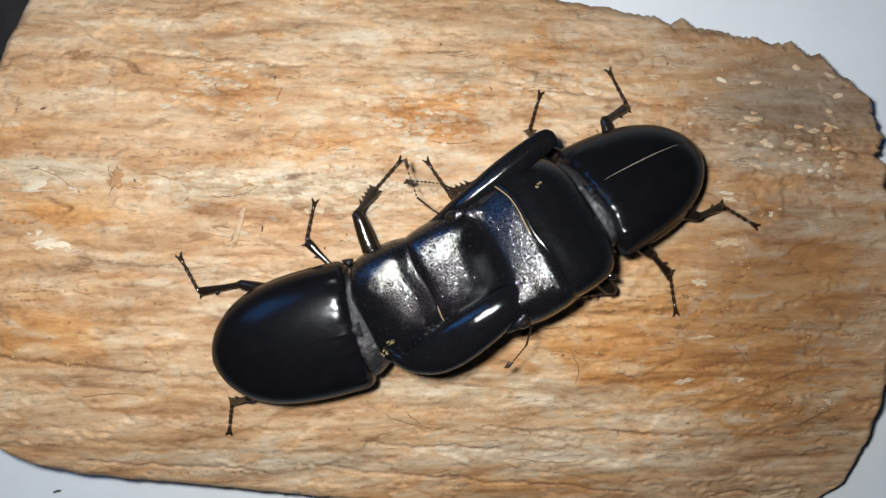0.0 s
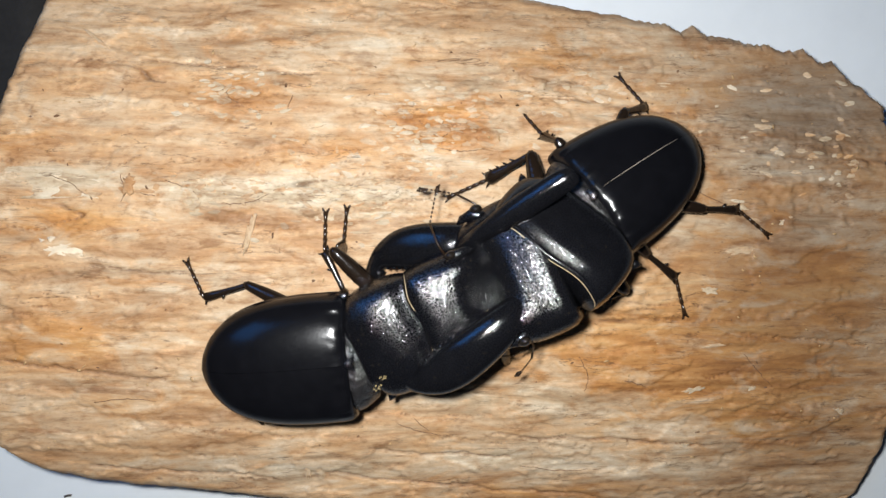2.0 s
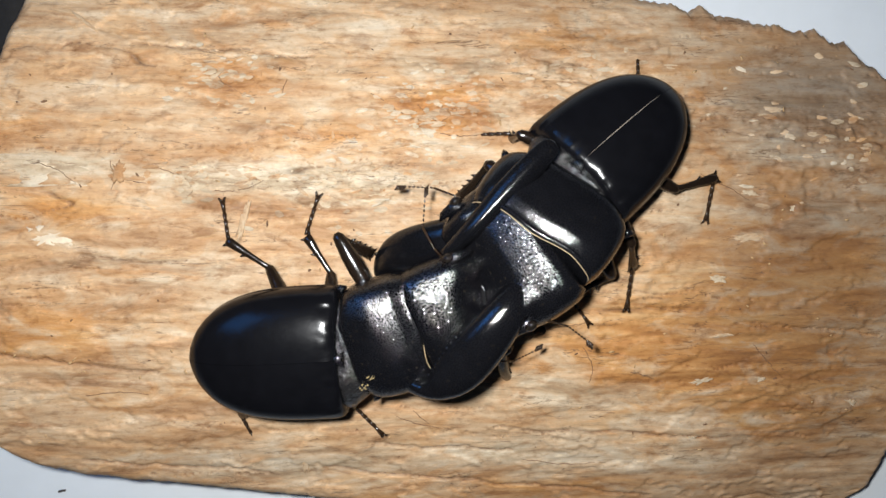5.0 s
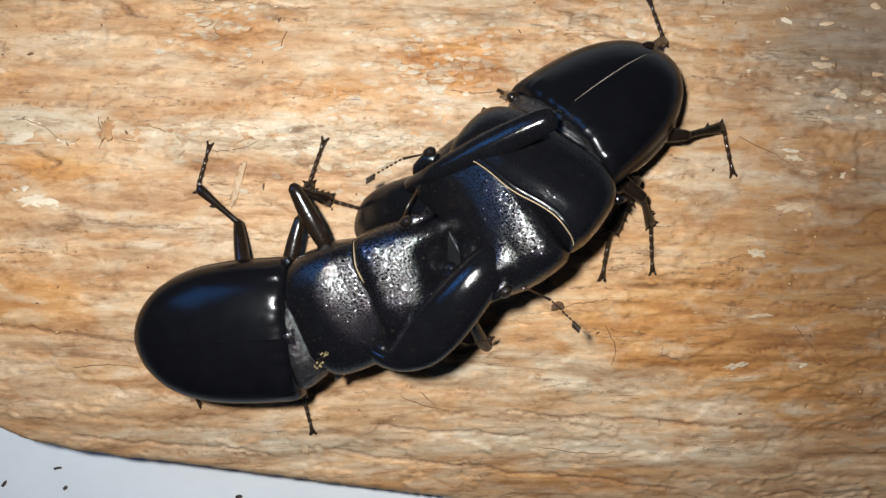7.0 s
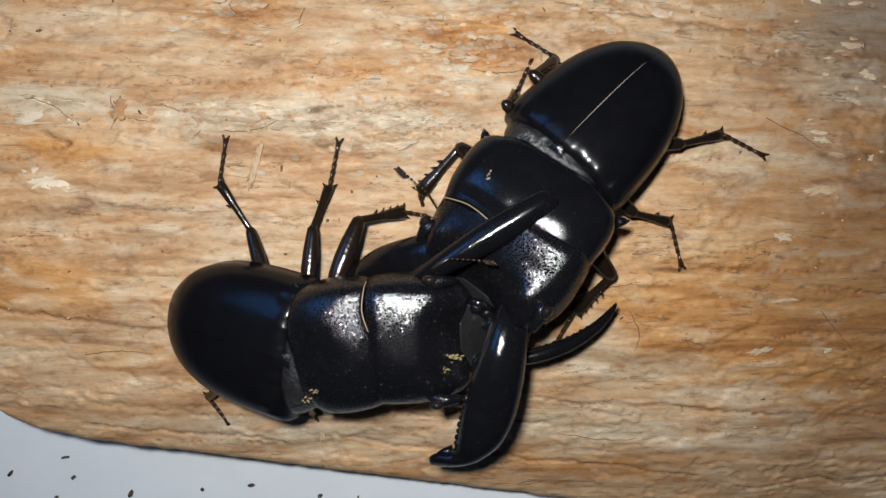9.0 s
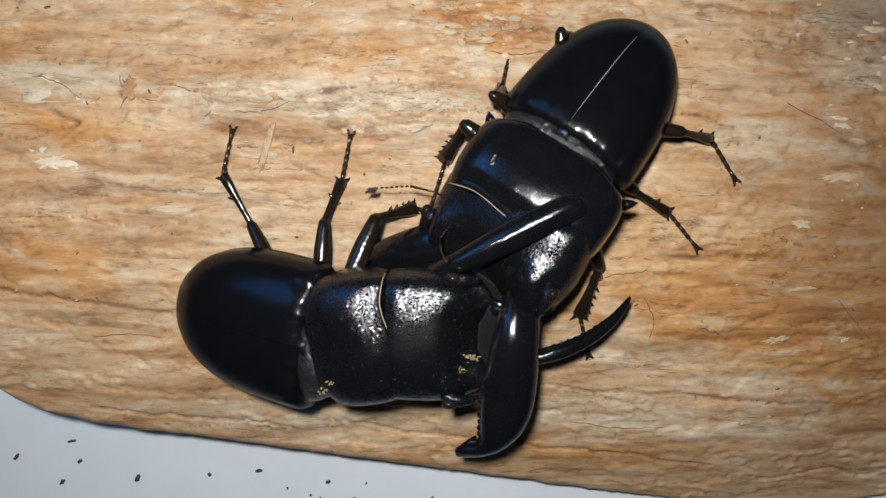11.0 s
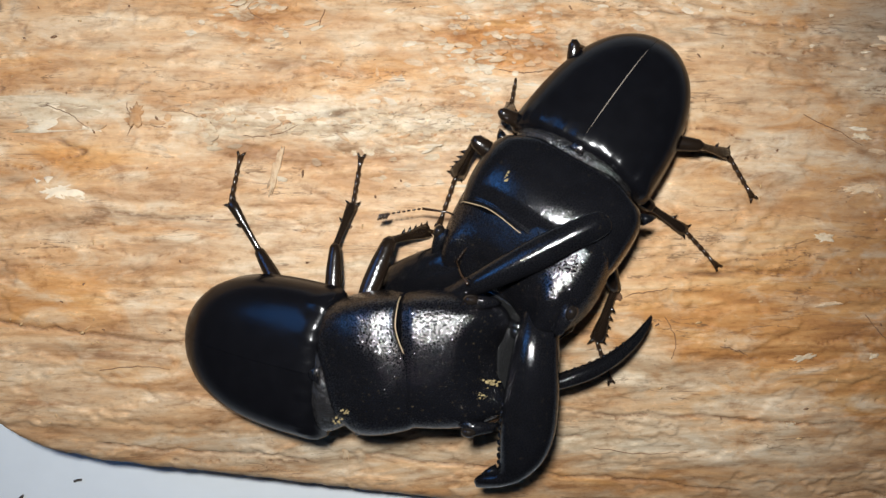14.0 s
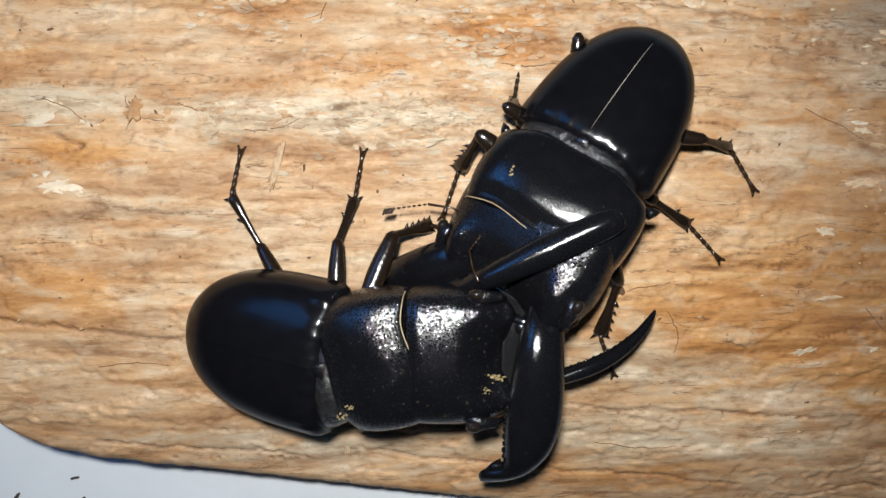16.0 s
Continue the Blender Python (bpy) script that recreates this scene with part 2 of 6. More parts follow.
# ---------------------------------------------------------------- the place
def wood_z(x, y):
    return 2.9 - 0.047 * x + 0.026 * y - 0.0038 * y * y


FLAKY = [(-24, 15, 15, 5, 1.0), (-8, 28, 9, 6, 0.9), (-45, 34, 6, 4, 0.7), (-50, 16, 10, 3, 0.5), (14, 36, 16, 6, 0.6), (62, 24, 18, 8, 0.6), (30, -4, 10, 6, 0.5), (-70, 40, 10, 6, 0.4), (56, -24, 14, 6, 0.4)]
SPLITS = [(-74, -35.5, -40, -38.5), (-30, -38, 34, -46), (2, -30, 48, -33), (-86, -14, -58, -18), (-70, 3.5, -52, 2), (30, 27, 70, 22), (-62, 40, -30, 38), (46, -10, 74, -12), (-20, -33, 6, -35), (14, 34, 40, 31)]


def crack_at(x, y):
    """0 to 1: thin splits that follow the grain."""
    c = 0.0
    for k, (fx, fy, off, eps) in enumerate(((0.010, 0.16, 0.0, 0.012),)):
        n = noise.noise((x * fx + off, (y + 0.03 * x) * fy + 0.6 * noise.noise((x * 0.12, y * 0.3, off)) * fy * 3, off))
        gate = smoothstep(-0.02, 0.22, noise.noise((x * 0.03 + off, y * 0.12, 40 + k)))
        c = max(c, gate * max(0.0, 1 - abs(n) / eps))
    for xa, ya, xb, yb in SPLITS:
        if xa < x < xb:
            f = (x - xa) / (xb - xa)
            line = ya + (yb - ya) * f + 0.9 * noise.noise((x * 0.13, ya, 61.0)) + 0.35 * noise.noise((x * 0.5, ya, 62.0))
            c = max(c, max(0.0, 1 - abs(y - line) / (0.24 + 0.34 * f * (1 - f))))
    return c


def flaky_at(x, y):
    return min(1.0, sum(k * math.exp(-(((x - a) / rx) ** 2 + ((y - b) / ry) ** 2)) for a, b, rx, ry, k in FLAKY))


def relief(x, y):
    """Fibres, hollows and torn steps of the split face."""
    r = 0.22 * noise.fractal(Vector((x * 0.06, y * 0.5, 0.0)), 1.0, 2.0, 4)
    r += 0.6 * noise.noise((x * 0.03, y * 0.09, 3.0))
    r += 0.08 * noise.noise((x * 0.4, y * 1.1, 7.0))
    step = noise.noise((x * 0.06, y * 0.16, 15.0)) + 0.25 * noise.noise((x * 0.5, y * 0.9, 16.0))
    r += 0.35 * smoothstep(0.02, 0.10, step)
    flaky = flaky_at(x, y)
    if flaky > 0.02:
        # torn scales: small raised steps in the rough patches
        tear = noise.noise((x * 0.26, y * 0.75, 31.0)) + 0.5 * noise.noise((x * 0.8, y * 1.7, 32.0))
        r += flaky * (0.5 * smoothstep(0.0, 0.08, tear) + 0.4 * smoothstep(0.3, 0.36, tear))
    return r - 0.9 * crack_at(x, y)


# elliptic stains in the wood: x, y, radius along and across the grain, strength
RUSTY = [(-75, 10.5, 13, 3.2, 1.0), (-76, -10, 13, 6, 0.8), (-8, 29, 11, 6, 0.8), (-45, 34, 9, 5, 0.6), (31, -15, 24, 9, 1.0), (62, -24, 17, 10, 1.0),
         (-82, 26, 8, 3.5, 0.5), (40, 33, 14, 4, 0.5), (16, 41, 14, 7, 0.55), (-28, 24, 12, 3, 0.5), (-62, -22, 14, 3, 0.4), (62, 2, 14, 7, 0.9), (10, -44, 30, 3, 0.5), (52, -8, 24, 9, 0.75), (58, 16, 22, 9, 0.45), (38, 8, 18, 10, 0.45), (36, -26, 18, 7, 0.35)]
PALE_ZONES = [(-76, 18.6, 12.5, 2.6, 1.0), (-48, 17, 17, 3.0, 0.8), (-24, 15.5, 17, 4.0, 0.8), (5, 37, 22, 3, 0.55), (52, 22, 15, 4, 0.7), (6, -22, 22, 4, 0.6),
              (16, -36, 28, 4, 0.65), (-55, 1, 14, 3, 0.45), (-35, -37, 30, 4, 0.55), (-40, 44, 26, 4, 0.35), (45, -30, 14, 3, 0.4), (34, 12, 14, 3, 0.4), (60, 32, 20, 7, 0.75), (68, 10, 14, 4, 0.6), (30, 44, 18, 5, 0.4)]

# browner wood; towards the right the torch's falloff is painted in as well
BROWN_DIM_ZONES = [(62, 34, 26, 12, 0.56), (66, 0, 24, 30, 0.50), (44, 4, 16, 24, 0.14), (60, -32, 22, 10, 0.2), (40, -46, 40, 6, 0.26), (20, 45, 24, 8, 0.2), (-60, -36, 34, 3.5, 0.15)]


def stain_at(x, y):
    def total(zones):
        return min(1.0, sum(k * math.exp(-(((x - a) / rx) ** 2 + ((y - b) / ry) ** 2) ** 1.5) for a, b, rx, ry, k in zones))
    return total(RUSTY), total(PALE_ZONES), max(total(BROWN_DIM_ZONES), 0.85 * crack_at(x, y))


def edge_fn(points):
    def f(t):
        return interp(points, t)[0]
    return f


Y_BOTTOM = [(-90, -31), (-86, -34.5), (-77, -38), (-55, -41.5), (-33, -45), (-13, -48), (18, -53), (50, -56), (70, -52.5), (79, -45)]
Y_TOP = [(-78, 70), (-40, 62), (12, 53), (37, 48.5), (59, 44), (64, 43), (72, 37.5), (77, 33)]
X_LEFT = [(-31, -90), (-10, -91), (15, -89), (33, -86.2), (51, -81), (70, -78)]
X_RIGHT = [(-45, 79), (-33, 81.5), (-24, 82.5), (0, 81), (22, 78.5), (33, 77)]


def slab():
    nx, ny = 480, 290
    bottom, top, left, right = edge_fn(Y_BOTTOM), edge_fn(Y_TOP), edge_fn(X_LEFT), edge_fn(X_RIGHT)
    verts, faces, tone = [], [], []

    def rag(s, k):
        return 0.9 * noise.noise((s * 0.25, k, 0)) + 0.5 * noise.noise((s * 0.9, k, 5))

    def chips(s, k):
        """Square broken steps along a torn edge."""
        return 0.55 * round(3 * noise.noise((s * 0.33, k, 8))) + 0.3 * round(3 * noise.noise((s * 1.1, k, 9))) + 0.25 * noise.noise((s * 2.6, k, 3))

    for j in range(ny + 1):
        v = j / ny
        for i in range(nx + 1):
            u = i / nx
            xb, xt = -90 + u * 169, -78 + u * 155
            yl, yr = -31 + v * 101, -45 + v * 78
            b = Vector((xb, bottom(xb) + 0.5 * rag(xb, 1)))
            t = Vector((xt, top(xt) + rag(xt, 20) * (0.6 + 0.5 * smoothstep(30, 70, xt)) ))
            l = Vector((left(yl) + 0.4 * rag(yl, 40), yl))
            r = Vector((right(yr) + 0.7 * rag(yr, 60) , yr))
            c = [Vector((-90, -31)), Vector((79, -45)), Vector((-78, 70)), Vector((77, 33))]
            p = b * (1 - v) + t * v + l * (1 - u) + r * u
            p -= c[0] * (1 - u) * (1 - v) + c[1] * u * (1 - v) + c[2] * (1 - u) * v + c[3] * u * v
            p.y += chips(p.x, 21) * smoothstep(20, 50, p.x) * smoothstep(0.95, 1.0, v)
            p.x += 0.8 * chips(p.y, 61) * smoothstep(0, 20, p.y) * smoothstep(0.97, 1.0, u)
            d = min(u * 160, (1 - u) * 160, v * 95, (1 - v) * 95)
            z = wood_z(p.x, p.y) + relief(p.x, p.y) * min(1, 0.3 + d * 0.4) - 1.2 * max(0, 1 - d / 1.6) ** 2
            verts.append((p.x * MM, p.y * MM, z * MM))
            tone.append(stain_at(p.x, p.y))
    w = nx + 1
    for j in range(ny):
        for i in range(nx):
            a = j * w + i
            faces.append((a, a + 1, a + w + 1, a + w))
    # torn side, running down to the underside
    rim = [i for i in range(w)] + [j * w + nx for j in range(1, ny + 1)] + [ny * w + i for i in range(nx - 1, -1, -1)] + [j * w for j in range(ny - 1, 0, -1)]
    last = rim
    for k, (drop, inset) in enumerate(((4.5, 0.6), (13.0, 1.8))):
        ring = []
        for q, a in enumerate(rim):
            x, y, z = verts[a]
            j = 1 + 0.5 * noise.noise((q * 0.15, k, 9.0))
            s = 1 - inset * j / 80
            ring.append(len(verts))
            verts.append((x * s, y * s, max(z - drop * MM, -0.0178)))
            tone.append((0.3, 0.0, 0.35))
        for q in range(len(rim)):
            r = (q + 1) % len(rim)
            faces.append((last[r], last[q], ring[q], ring[r]))
        last = ring
    faces.append(tuple(last[::-1]))
    me = bpy.data.meshes.new("wood_slab")
    me.from_pydata(verts, [], faces)
    for f in me.polygons:
        f.use_smooth = True
    me.materials.append(WOOD)
    layer = me.attributes.new("stain", "FLOAT_COLOR", "POINT")
    layer.data.foreach_set("color", [c for t in tone for c in (*t, 1.0)])
    return tagged(new("wood_slab", me), "weathered orange-brown slab of split wood on a white table", "wood slab")


def box(name, size, at, mat, kind="structure", bevel=0.0, label="", category="", parent=None):
    bm = bmesh.new()
    bmesh.ops.create_cube(bm, size=1.0, matrix=Matrix.Diagonal((*size, 1)))
    if bevel:
        bmesh.ops.bevel(bm, geom=bm.edges[:], offset=bevel, segments=3, affect="EDGES")
    ob = part(name, bm, mat, parent, smooth=False)
    ob.location = Vector(at) * MM
    if not parent:
        tagged(ob, label, category, "", kind)
    return ob


slab()
TABLE_Z = -18.0
table = tagged(new("table"), "white laminate table top strewn with dark crumbs", "table")
table.location = (0, 0, -0.75)
box("tabletop", (1200, 700, 25), (60, -60, 750 + TABLE_Z - 12.5), TABLE, parent=table, bevel=2)
for sx in (-520, 640):
    for sy in (-380, 260):
        box("leg", (45, 45, 725 + TABLE_Z), (sx, sy, (725 + TABLE_Z) / 2), TABLE, parent=table, bevel=2)
box("floor", (4000, 4000, 40), (0, 0, -770), FLOOR)
box("ceiling", (4000, 4000, 40), (0, 0, 1870), WALL)
box("wall_north", (4000, 60, 2600), (0, 2030, 550), WALL)
box("wall_south", (4000, 60, 2600), (0, -2030, 550), WALL)
box("wall_east", (60, 4000, 2600), (2030, 0, 550), WALL)
# west wall with the window in it
box("wall_west", (60, 4000, 1350), (-1230, 0, -75), WALL)
box("wall_west_top", (60, 4000, 150), (-1230, 0, 1775), WALL)
box("wall_west_left", (60, 2300, 1100), (-1230, -850, 1150), WALL)
box("wall_west_right", (60, 600, 1100), (-1230, 1700, 1150), WALL)
window = tagged(new("window_1"), "square window with blue evening light", "window", "", "structure")
window.location = (-1.23, 0.85, 1.15)
for nm, size, at in (("frame", (70, 1090, 30), (0, 0, 530)), ("frame", (70, 1090, 30), (0, 0, -530)), ("frame", (70, 30, 1030), (0, 530, 0)), ("frame", (70, 30, 1030), (0, -530, 0))):
    box(nm, size, at, TABLE, parent=window)


# ---------------------------------------------------------------- beetles
RIG = {}
ELYTRON_RISE = [(0.0, 0.72), (0.05, 0.9), (0.15, 1.0), (0.4, 1.03), (0.62, 0.97), (0.8, 0.8), (0.92, 0.54), (1.0, 0.16)]


def elytron(side, length, width, taper, groove):
    """One wing case: seam at y = 0, base at x = 0, apex at -length."""
    bm = bmesh.new()
    keys = [(0.0, 0.93, 0.74), (0.03, 0.985, 0.9), (0.12, 1.0, 1.0), (0.4, 0.995, 1.03), (0.62, 0.925, 0.97), (0.8, 0.755, 0.8), (0.92, 0.50, 0.54), (0.98, 0.25, 0.3), (1.0, 0.06, 0.16)]
    n, steps = 28, 52
    loops = []
    for k in range(steps + 1):
        u = 1 - (1 - k / steps) ** 1.35
        w, h = interp(keys, u)
        w *= width / 2 * (1 - taper * u ** 1.4)
        top, loop = 6.4 * h, []
        for i in range(n + 1):
            a = i / n * math.pi / 2
            y = w * math.sin(a) ** 0.92
            z = top * math.cos(a) ** 0.80 - 6.4
            if i == 0:
                z -= groove
                y = 0.02
            fold = max(0.0, 1 - u / 0.17)
            z += fold * (0.30 * noise.noise((y * 0.45, u * 9, side * 3.0)) + 0.5 * noise.noise((y * 1.1, u * 7, side * 5.0)))
            loop.append((-1.0 - u * (length - 1.0), side * y, z))
        lip = loop[-1]
        loop.append((lip[0], lip[1] * 1.015, lip[2] - 0.5))
        loop.append((lip[0], lip[1] * 0.96, lip[2] - 0.9))
        loop.append((lip[0], side * 0.06, lip[2] - 0.9))
        loops.append(loop)
    vs = rings(bm, loops)
    for a, b in zip(vs, vs[1:]):
        for i in (0, n + 1, n + 3):
            bm.edges.get((a[i], b[i])).smooth = False
    return bm


def abdomen(length, width):
    bm = bmesh.new()
    keys = [(0, 0.70, -5.5, -11), (0.15, 0.86, -5, -12), (0.45, 0.93, -5, -12), (0.75, 0.78, -5.5, -11), (0.93, 0.45, -5.8, -9), (1, 0.1, -6, -7)]
    shell(bm, length * 0.97, [(k[0], k[1] * width / 2, k[2], k[3]) for k in keys], 28, 16, back=True)
    return bm


def pronotum(length, width):
    bm = bmesh.new()
    h = width / 2
    keys = [(0, 0.80 * h, -1.6, -7.5), (0.06, 0.90 * h, -0.7, -8.5), (0.2, 0.975 * h, 0.0, -9.5), (0.45, 1.0 * h, 0.5, -10), (0.75, 0.985 * h, 0.2, -10),
            (0.92, 0.94 * h, -0.7, -9), (0.965, 0.92 * h, -0.9, -8.6), (0.98, 0.915 * h, -0.75, -8.6), (1.0, 0.90 * h, -1.5, -8)]

    def wave(u, v):
        front = u ** 3 * (0.7 * smoothstep(0.55, 1.0, abs(v)) + 0.7 * math.exp(-(v * 3) ** 2) - 0.3)
        rear = (1 - u) ** 3 * (1.2 * smoothstep(0.5, 1.0, abs(v)) - 0.5)
        return front + rear

    shell(bm, length - 0.5, keys, 72, 48, 0.62, wave=wave, crown=0.56)
    bmesh.ops.translate(bm, vec=(0.5, 0, 0), verts=bm.verts)
    for s in (-1, 1):
        cone(bm, (length * 0.16, s * h * 0.94, -5.2), (length * 0.05, s * h * 1.06, -5.6), 0.9)
    return bm


def head_shape(length, width, ridge):
    bm = bmesh.new()
    h = width / 2
    keys = [(0, 0.90 * h, -1.3, -8), (0.1, 0.97 * h, -0.4, -9), (0.35, 1.0 * h, 0.0, -9.5), (0.55, 0.99 * h, -0.1, -9.5), (0.7, 0.95 * h, -0.5, -9), (0.84, 0.87 * h, -1.2, -8),
            (0.92, 0.78 * h, -1.8, -7), (0.965, 0.70 * h, -2.4, -6.6), (1.0, 0.60 * h, -4.6, -6.2)]
    shell(bm, length, keys, 84, 56, 0.66, crown=0.6)
    for v in bm.verts:
        x, y, z = v.co
        if z > -5:
            # hollow triangle in front, two low ridges running to the mandibles
            front = smoothstep(0.42, 0.85, x / length)
            v.co.z -= 1.9 * front * math.exp(-(y / (0.25 * width)) ** 2)
            v.co.z += ridge * smoothstep(0.3, 0.65, x / length) * math.exp(-((abs(y) - 0.35 * width) / 2.1) ** 2)
            # front margin hollowed between its corners
            v.co.x -= 1.3 * smoothstep(0.8, 1.0, x / length) * math.exp(-(y / (0.22 * width)) ** 2)
    for s in (-1, 1):
        # blunt point in front of the eye
        tube(bm, [(length * 0.50, s * 0.40 * width, -1.7), (length * 0.66, s * 0.455 * width, -1.4), (length * 0.80, s * 0.452 * width, -1.6), (length * 0.87, s * 0.44 * width, -2.0)], [0.6, 1.0, 0.7, 0.15], 12, 0.8)
    return bm


def mandible(side, length, broad, bow, slim, straight=False):
    """Rounded stub at the root, then a flat-topped blade with a sawn inner edge and a hooked double tip."""
    bm = bmesh.new()
    outer = [(-0.3, 1.5), (-0.14, 2.6), (0, 3.6), (0.17, 5.0), (0.4, 6.5), (0.6, 6.9), (0.75, 6.1), (0.84, 5.0), (0.93, 3.1), (0.98, 1.4), (1.0, 0.2)]
    inner = [(-0.3, -2.6), (-0.14, -3.0), (0, -2.9), (0.2, -2.2), (0.47, -0.8), (0.73, 1.3), (0.79, 1.7), (0.84, 1.5), (0.89, 0.0), (0.95, -0.9), (1.0, -0.5)]
    body = [(-0.3, 1.6, -4.2), (-0.14, 2.5, -1.8), (0, 2.7, -0.2), (0.15, 2.6, 0.9), (0.3, 2.4, 1.6), (0.45, 2.1, 2.0), (0.6, 1.9, 1.9), (0.75, 1.6, 1.4), (0.9, 1.1, 0.6), (1.0, 0.3, 0.0)]
    if slim:
        # a slimmer crescent with a plain point
        outer = [(-0.3, 1.5), (-0.14, 2.3), (0, 2.7), (0.2, 3.8), (0.4, 4.8), (0.6, 5.0), (0.8, 4.0), (0.92, 2.5), (0.98, 1.2), (1.0, 0.5)]
        inner = [(-0.3, -2.4), (-0.14, -2.6), (0, -2.4), (0.2, -0.8), (0.4, 0.7), (0.6, 1.5), (0.8, 1.2), (0.92, 0.3), (0.98, -0.3), (1.0, -0.4)]
    if straight:
        # a thick straight bar with a blunt end
        outer = [(-0.3, 1.2), (-0.14, 1.7), (0, 2.1), (0.2, 2.6), (0.5, 2.9), (0.8, 2.7), (0.92, 2.3), (0.98, 1.5), (1.0, 0.6)]
        inner = [(-0.3, -1.6), (-0.14, -2.0), (0, -2.3), (0.2, -2.6), (0.5, -2.6), (0.8, -2.4), (0.92, -2.2), (0.98, -1.8), (1.0, -1.0)]
        body = [(-0.3, 1.2, -3.0), (-0.14, 1.6, -1.2), (0, 1.9, -0.2), (0.3, 2.1, 0.2), (0.7, 1.8, 0.2), (0.92, 1.3, 0.0), (1.0, 0.4, 0.0)]
    steps, n = 60, 32
    loops = []

    def edge(u):
        o, i = interp(outer, u)[0], interp(inner, u)[0]
        return (o + i) / 2 * bow, (o - i) / 2 * (broad - (1 - broad) * 0.35 * (1 - smoothstep(0.1, 0.5, u)))

    for k in range(steps + 1):
        u = -0.3 + 1.3 * k / steps
        c, w = edge(u)
        th, lift = interp(body, u)
        th *= (0.95 if slim else 1.12) * broad ** 0.9
        flat = 1.5 if straight else 0.95 if slim else 0.97
        loops.append([(u * length, side * (c + w * power(math.cos(a), 1.15 if straight else 0.85)), lift + th * power(math.sin(a), flat) * (0.95 + 0.05 * math.cos(a)))
                      for a in (2 * math.pi * i / n for i in range(n))])
    rings(bm, loops)
    for i in range(0 if straight else 9):
        u = 0.34 + 0.05 * i
        c, w = edge(u)
        ball(bm, (u * length, side * (c - w * 0.97), interp(body, u)[1]), 0.34 * broad + 0.05 * (i % 2), 1.25, 1.15, 1.1, 2)
    if not slim:
        c, w = edge(0.86)
        cone(bm, (0.82 * length, side * (c - w * 0.6), 0.9), (0.88 * length, side * (c - w - 1.1 * broad), 0.8), 0.9 * broad)
    return bm


def antenna(side, length, bend):
    """Long first joint, elbow, beaded flagellum with a comb-like club."""
    bm = bmesh.new()
    tube(bm, [(0, 0, 0), (0.18 * length, side * 0.5, 0.4), (0.48 * length, side * 0.6, 0.5)], [0.20, 0.14, 0.20], 8)
    ex, ey, c, d = 0.48 * length, side * 0.6, math.cos(radians(bend)), -side * math.sin(radians(bend))
    for i in range(6):
        r = (0.04 + 0.065 * i) * length
        bmesh.ops.create_icosphere(bm, subdivisions=1, radius=0.17, matrix=Matrix.Translation((ex + r * c, ey + r * d, 0.5 - 0.05 * i)) @ Matrix.Rotation(math.atan2(d, c), 4, "Z") @ Matrix.Diagonal((0.17 * length, 1, 1, 1)))
    for i in range(4):
        r = (0.43 + 0.035 * i) * length
        x, y, z = ex + r * c, ey + r * d, 0.25
        ball(bm, (x, y, z), 0.22, 1.3, 1, 1, 1)
        tube(bm, [(x, y, z), (x + 0.3 * c, y - side * 0.8 * c, z)], [0.2, 0.14], 7)
    return bm


def femur(length, thick):
    bm = bmesh.new()
    tube(bm, [(-length * q, 0, 0) for q in (1.0, 0.85, 0.6, 0.35, 0.12, 0.0, -0.06)], [thick * r for r in (0.7, 0.95, 1.1, 1.05, 0.85, 0.72, 0.3)], 14, 0.8)
    return bm


def tibia(side, length, thick, front):
    bm = bmesh.new()
    flare = 1.25 if front else 1.1
    tube(bm, [(length * q, 0, 0) for q in (-0.04, 0.06, 0.2, 0.5, 0.8, 0.95, 1.0)], [thick * r for r in (0.3, 0.62, 0.6, 0.72, 0.9 * flare, 1.0 * flare, 0.5)], 12, 0.7)
    for q in ((0.35, 0.5, 0.65, 0.8, 0.95) if front else (0.55, 0.95)):
        cone(bm, (length * q, side * thick * 0.5, 0), (length * (q + 0.06), side * thick * (1.15 + q * 0.5), 0.1), 0.3)
    cone(bm, (length * 0.95, -side * thick * 0.5, 0), (length * 1.1, -side * thick * 1.3, -0.1), 0.32)
    return bm


def tarsus(length):
    bm = bmesh.new()
    for i in range(4):
        x = length * 0.155 * i
        tube(bm, [(x, 0, 0), (x + length * 0.05, 0, 0.04), (x + length * 0.145, 0, -0.03), (x + length * 0.16, 0, 0)], [0.27, 0.30, 0.40, 0.27], 8)
    tube(bm, [(length * 0.62, 0, 0), (length * 0.75, 0, 0.1), (length * 0.9, 0, 0.1)], [0.25, 0.32, 0.5], 8)
    for s in (-1, 1):
        tube(bm, [(length * 0.89, s * 0.2, 0.1), (length * 0.96, s * 0.52, 0.15), (length * 1.0, s * 0.62, -0.35)], [0.25, 0.19, 0.05], 7)
    return bm


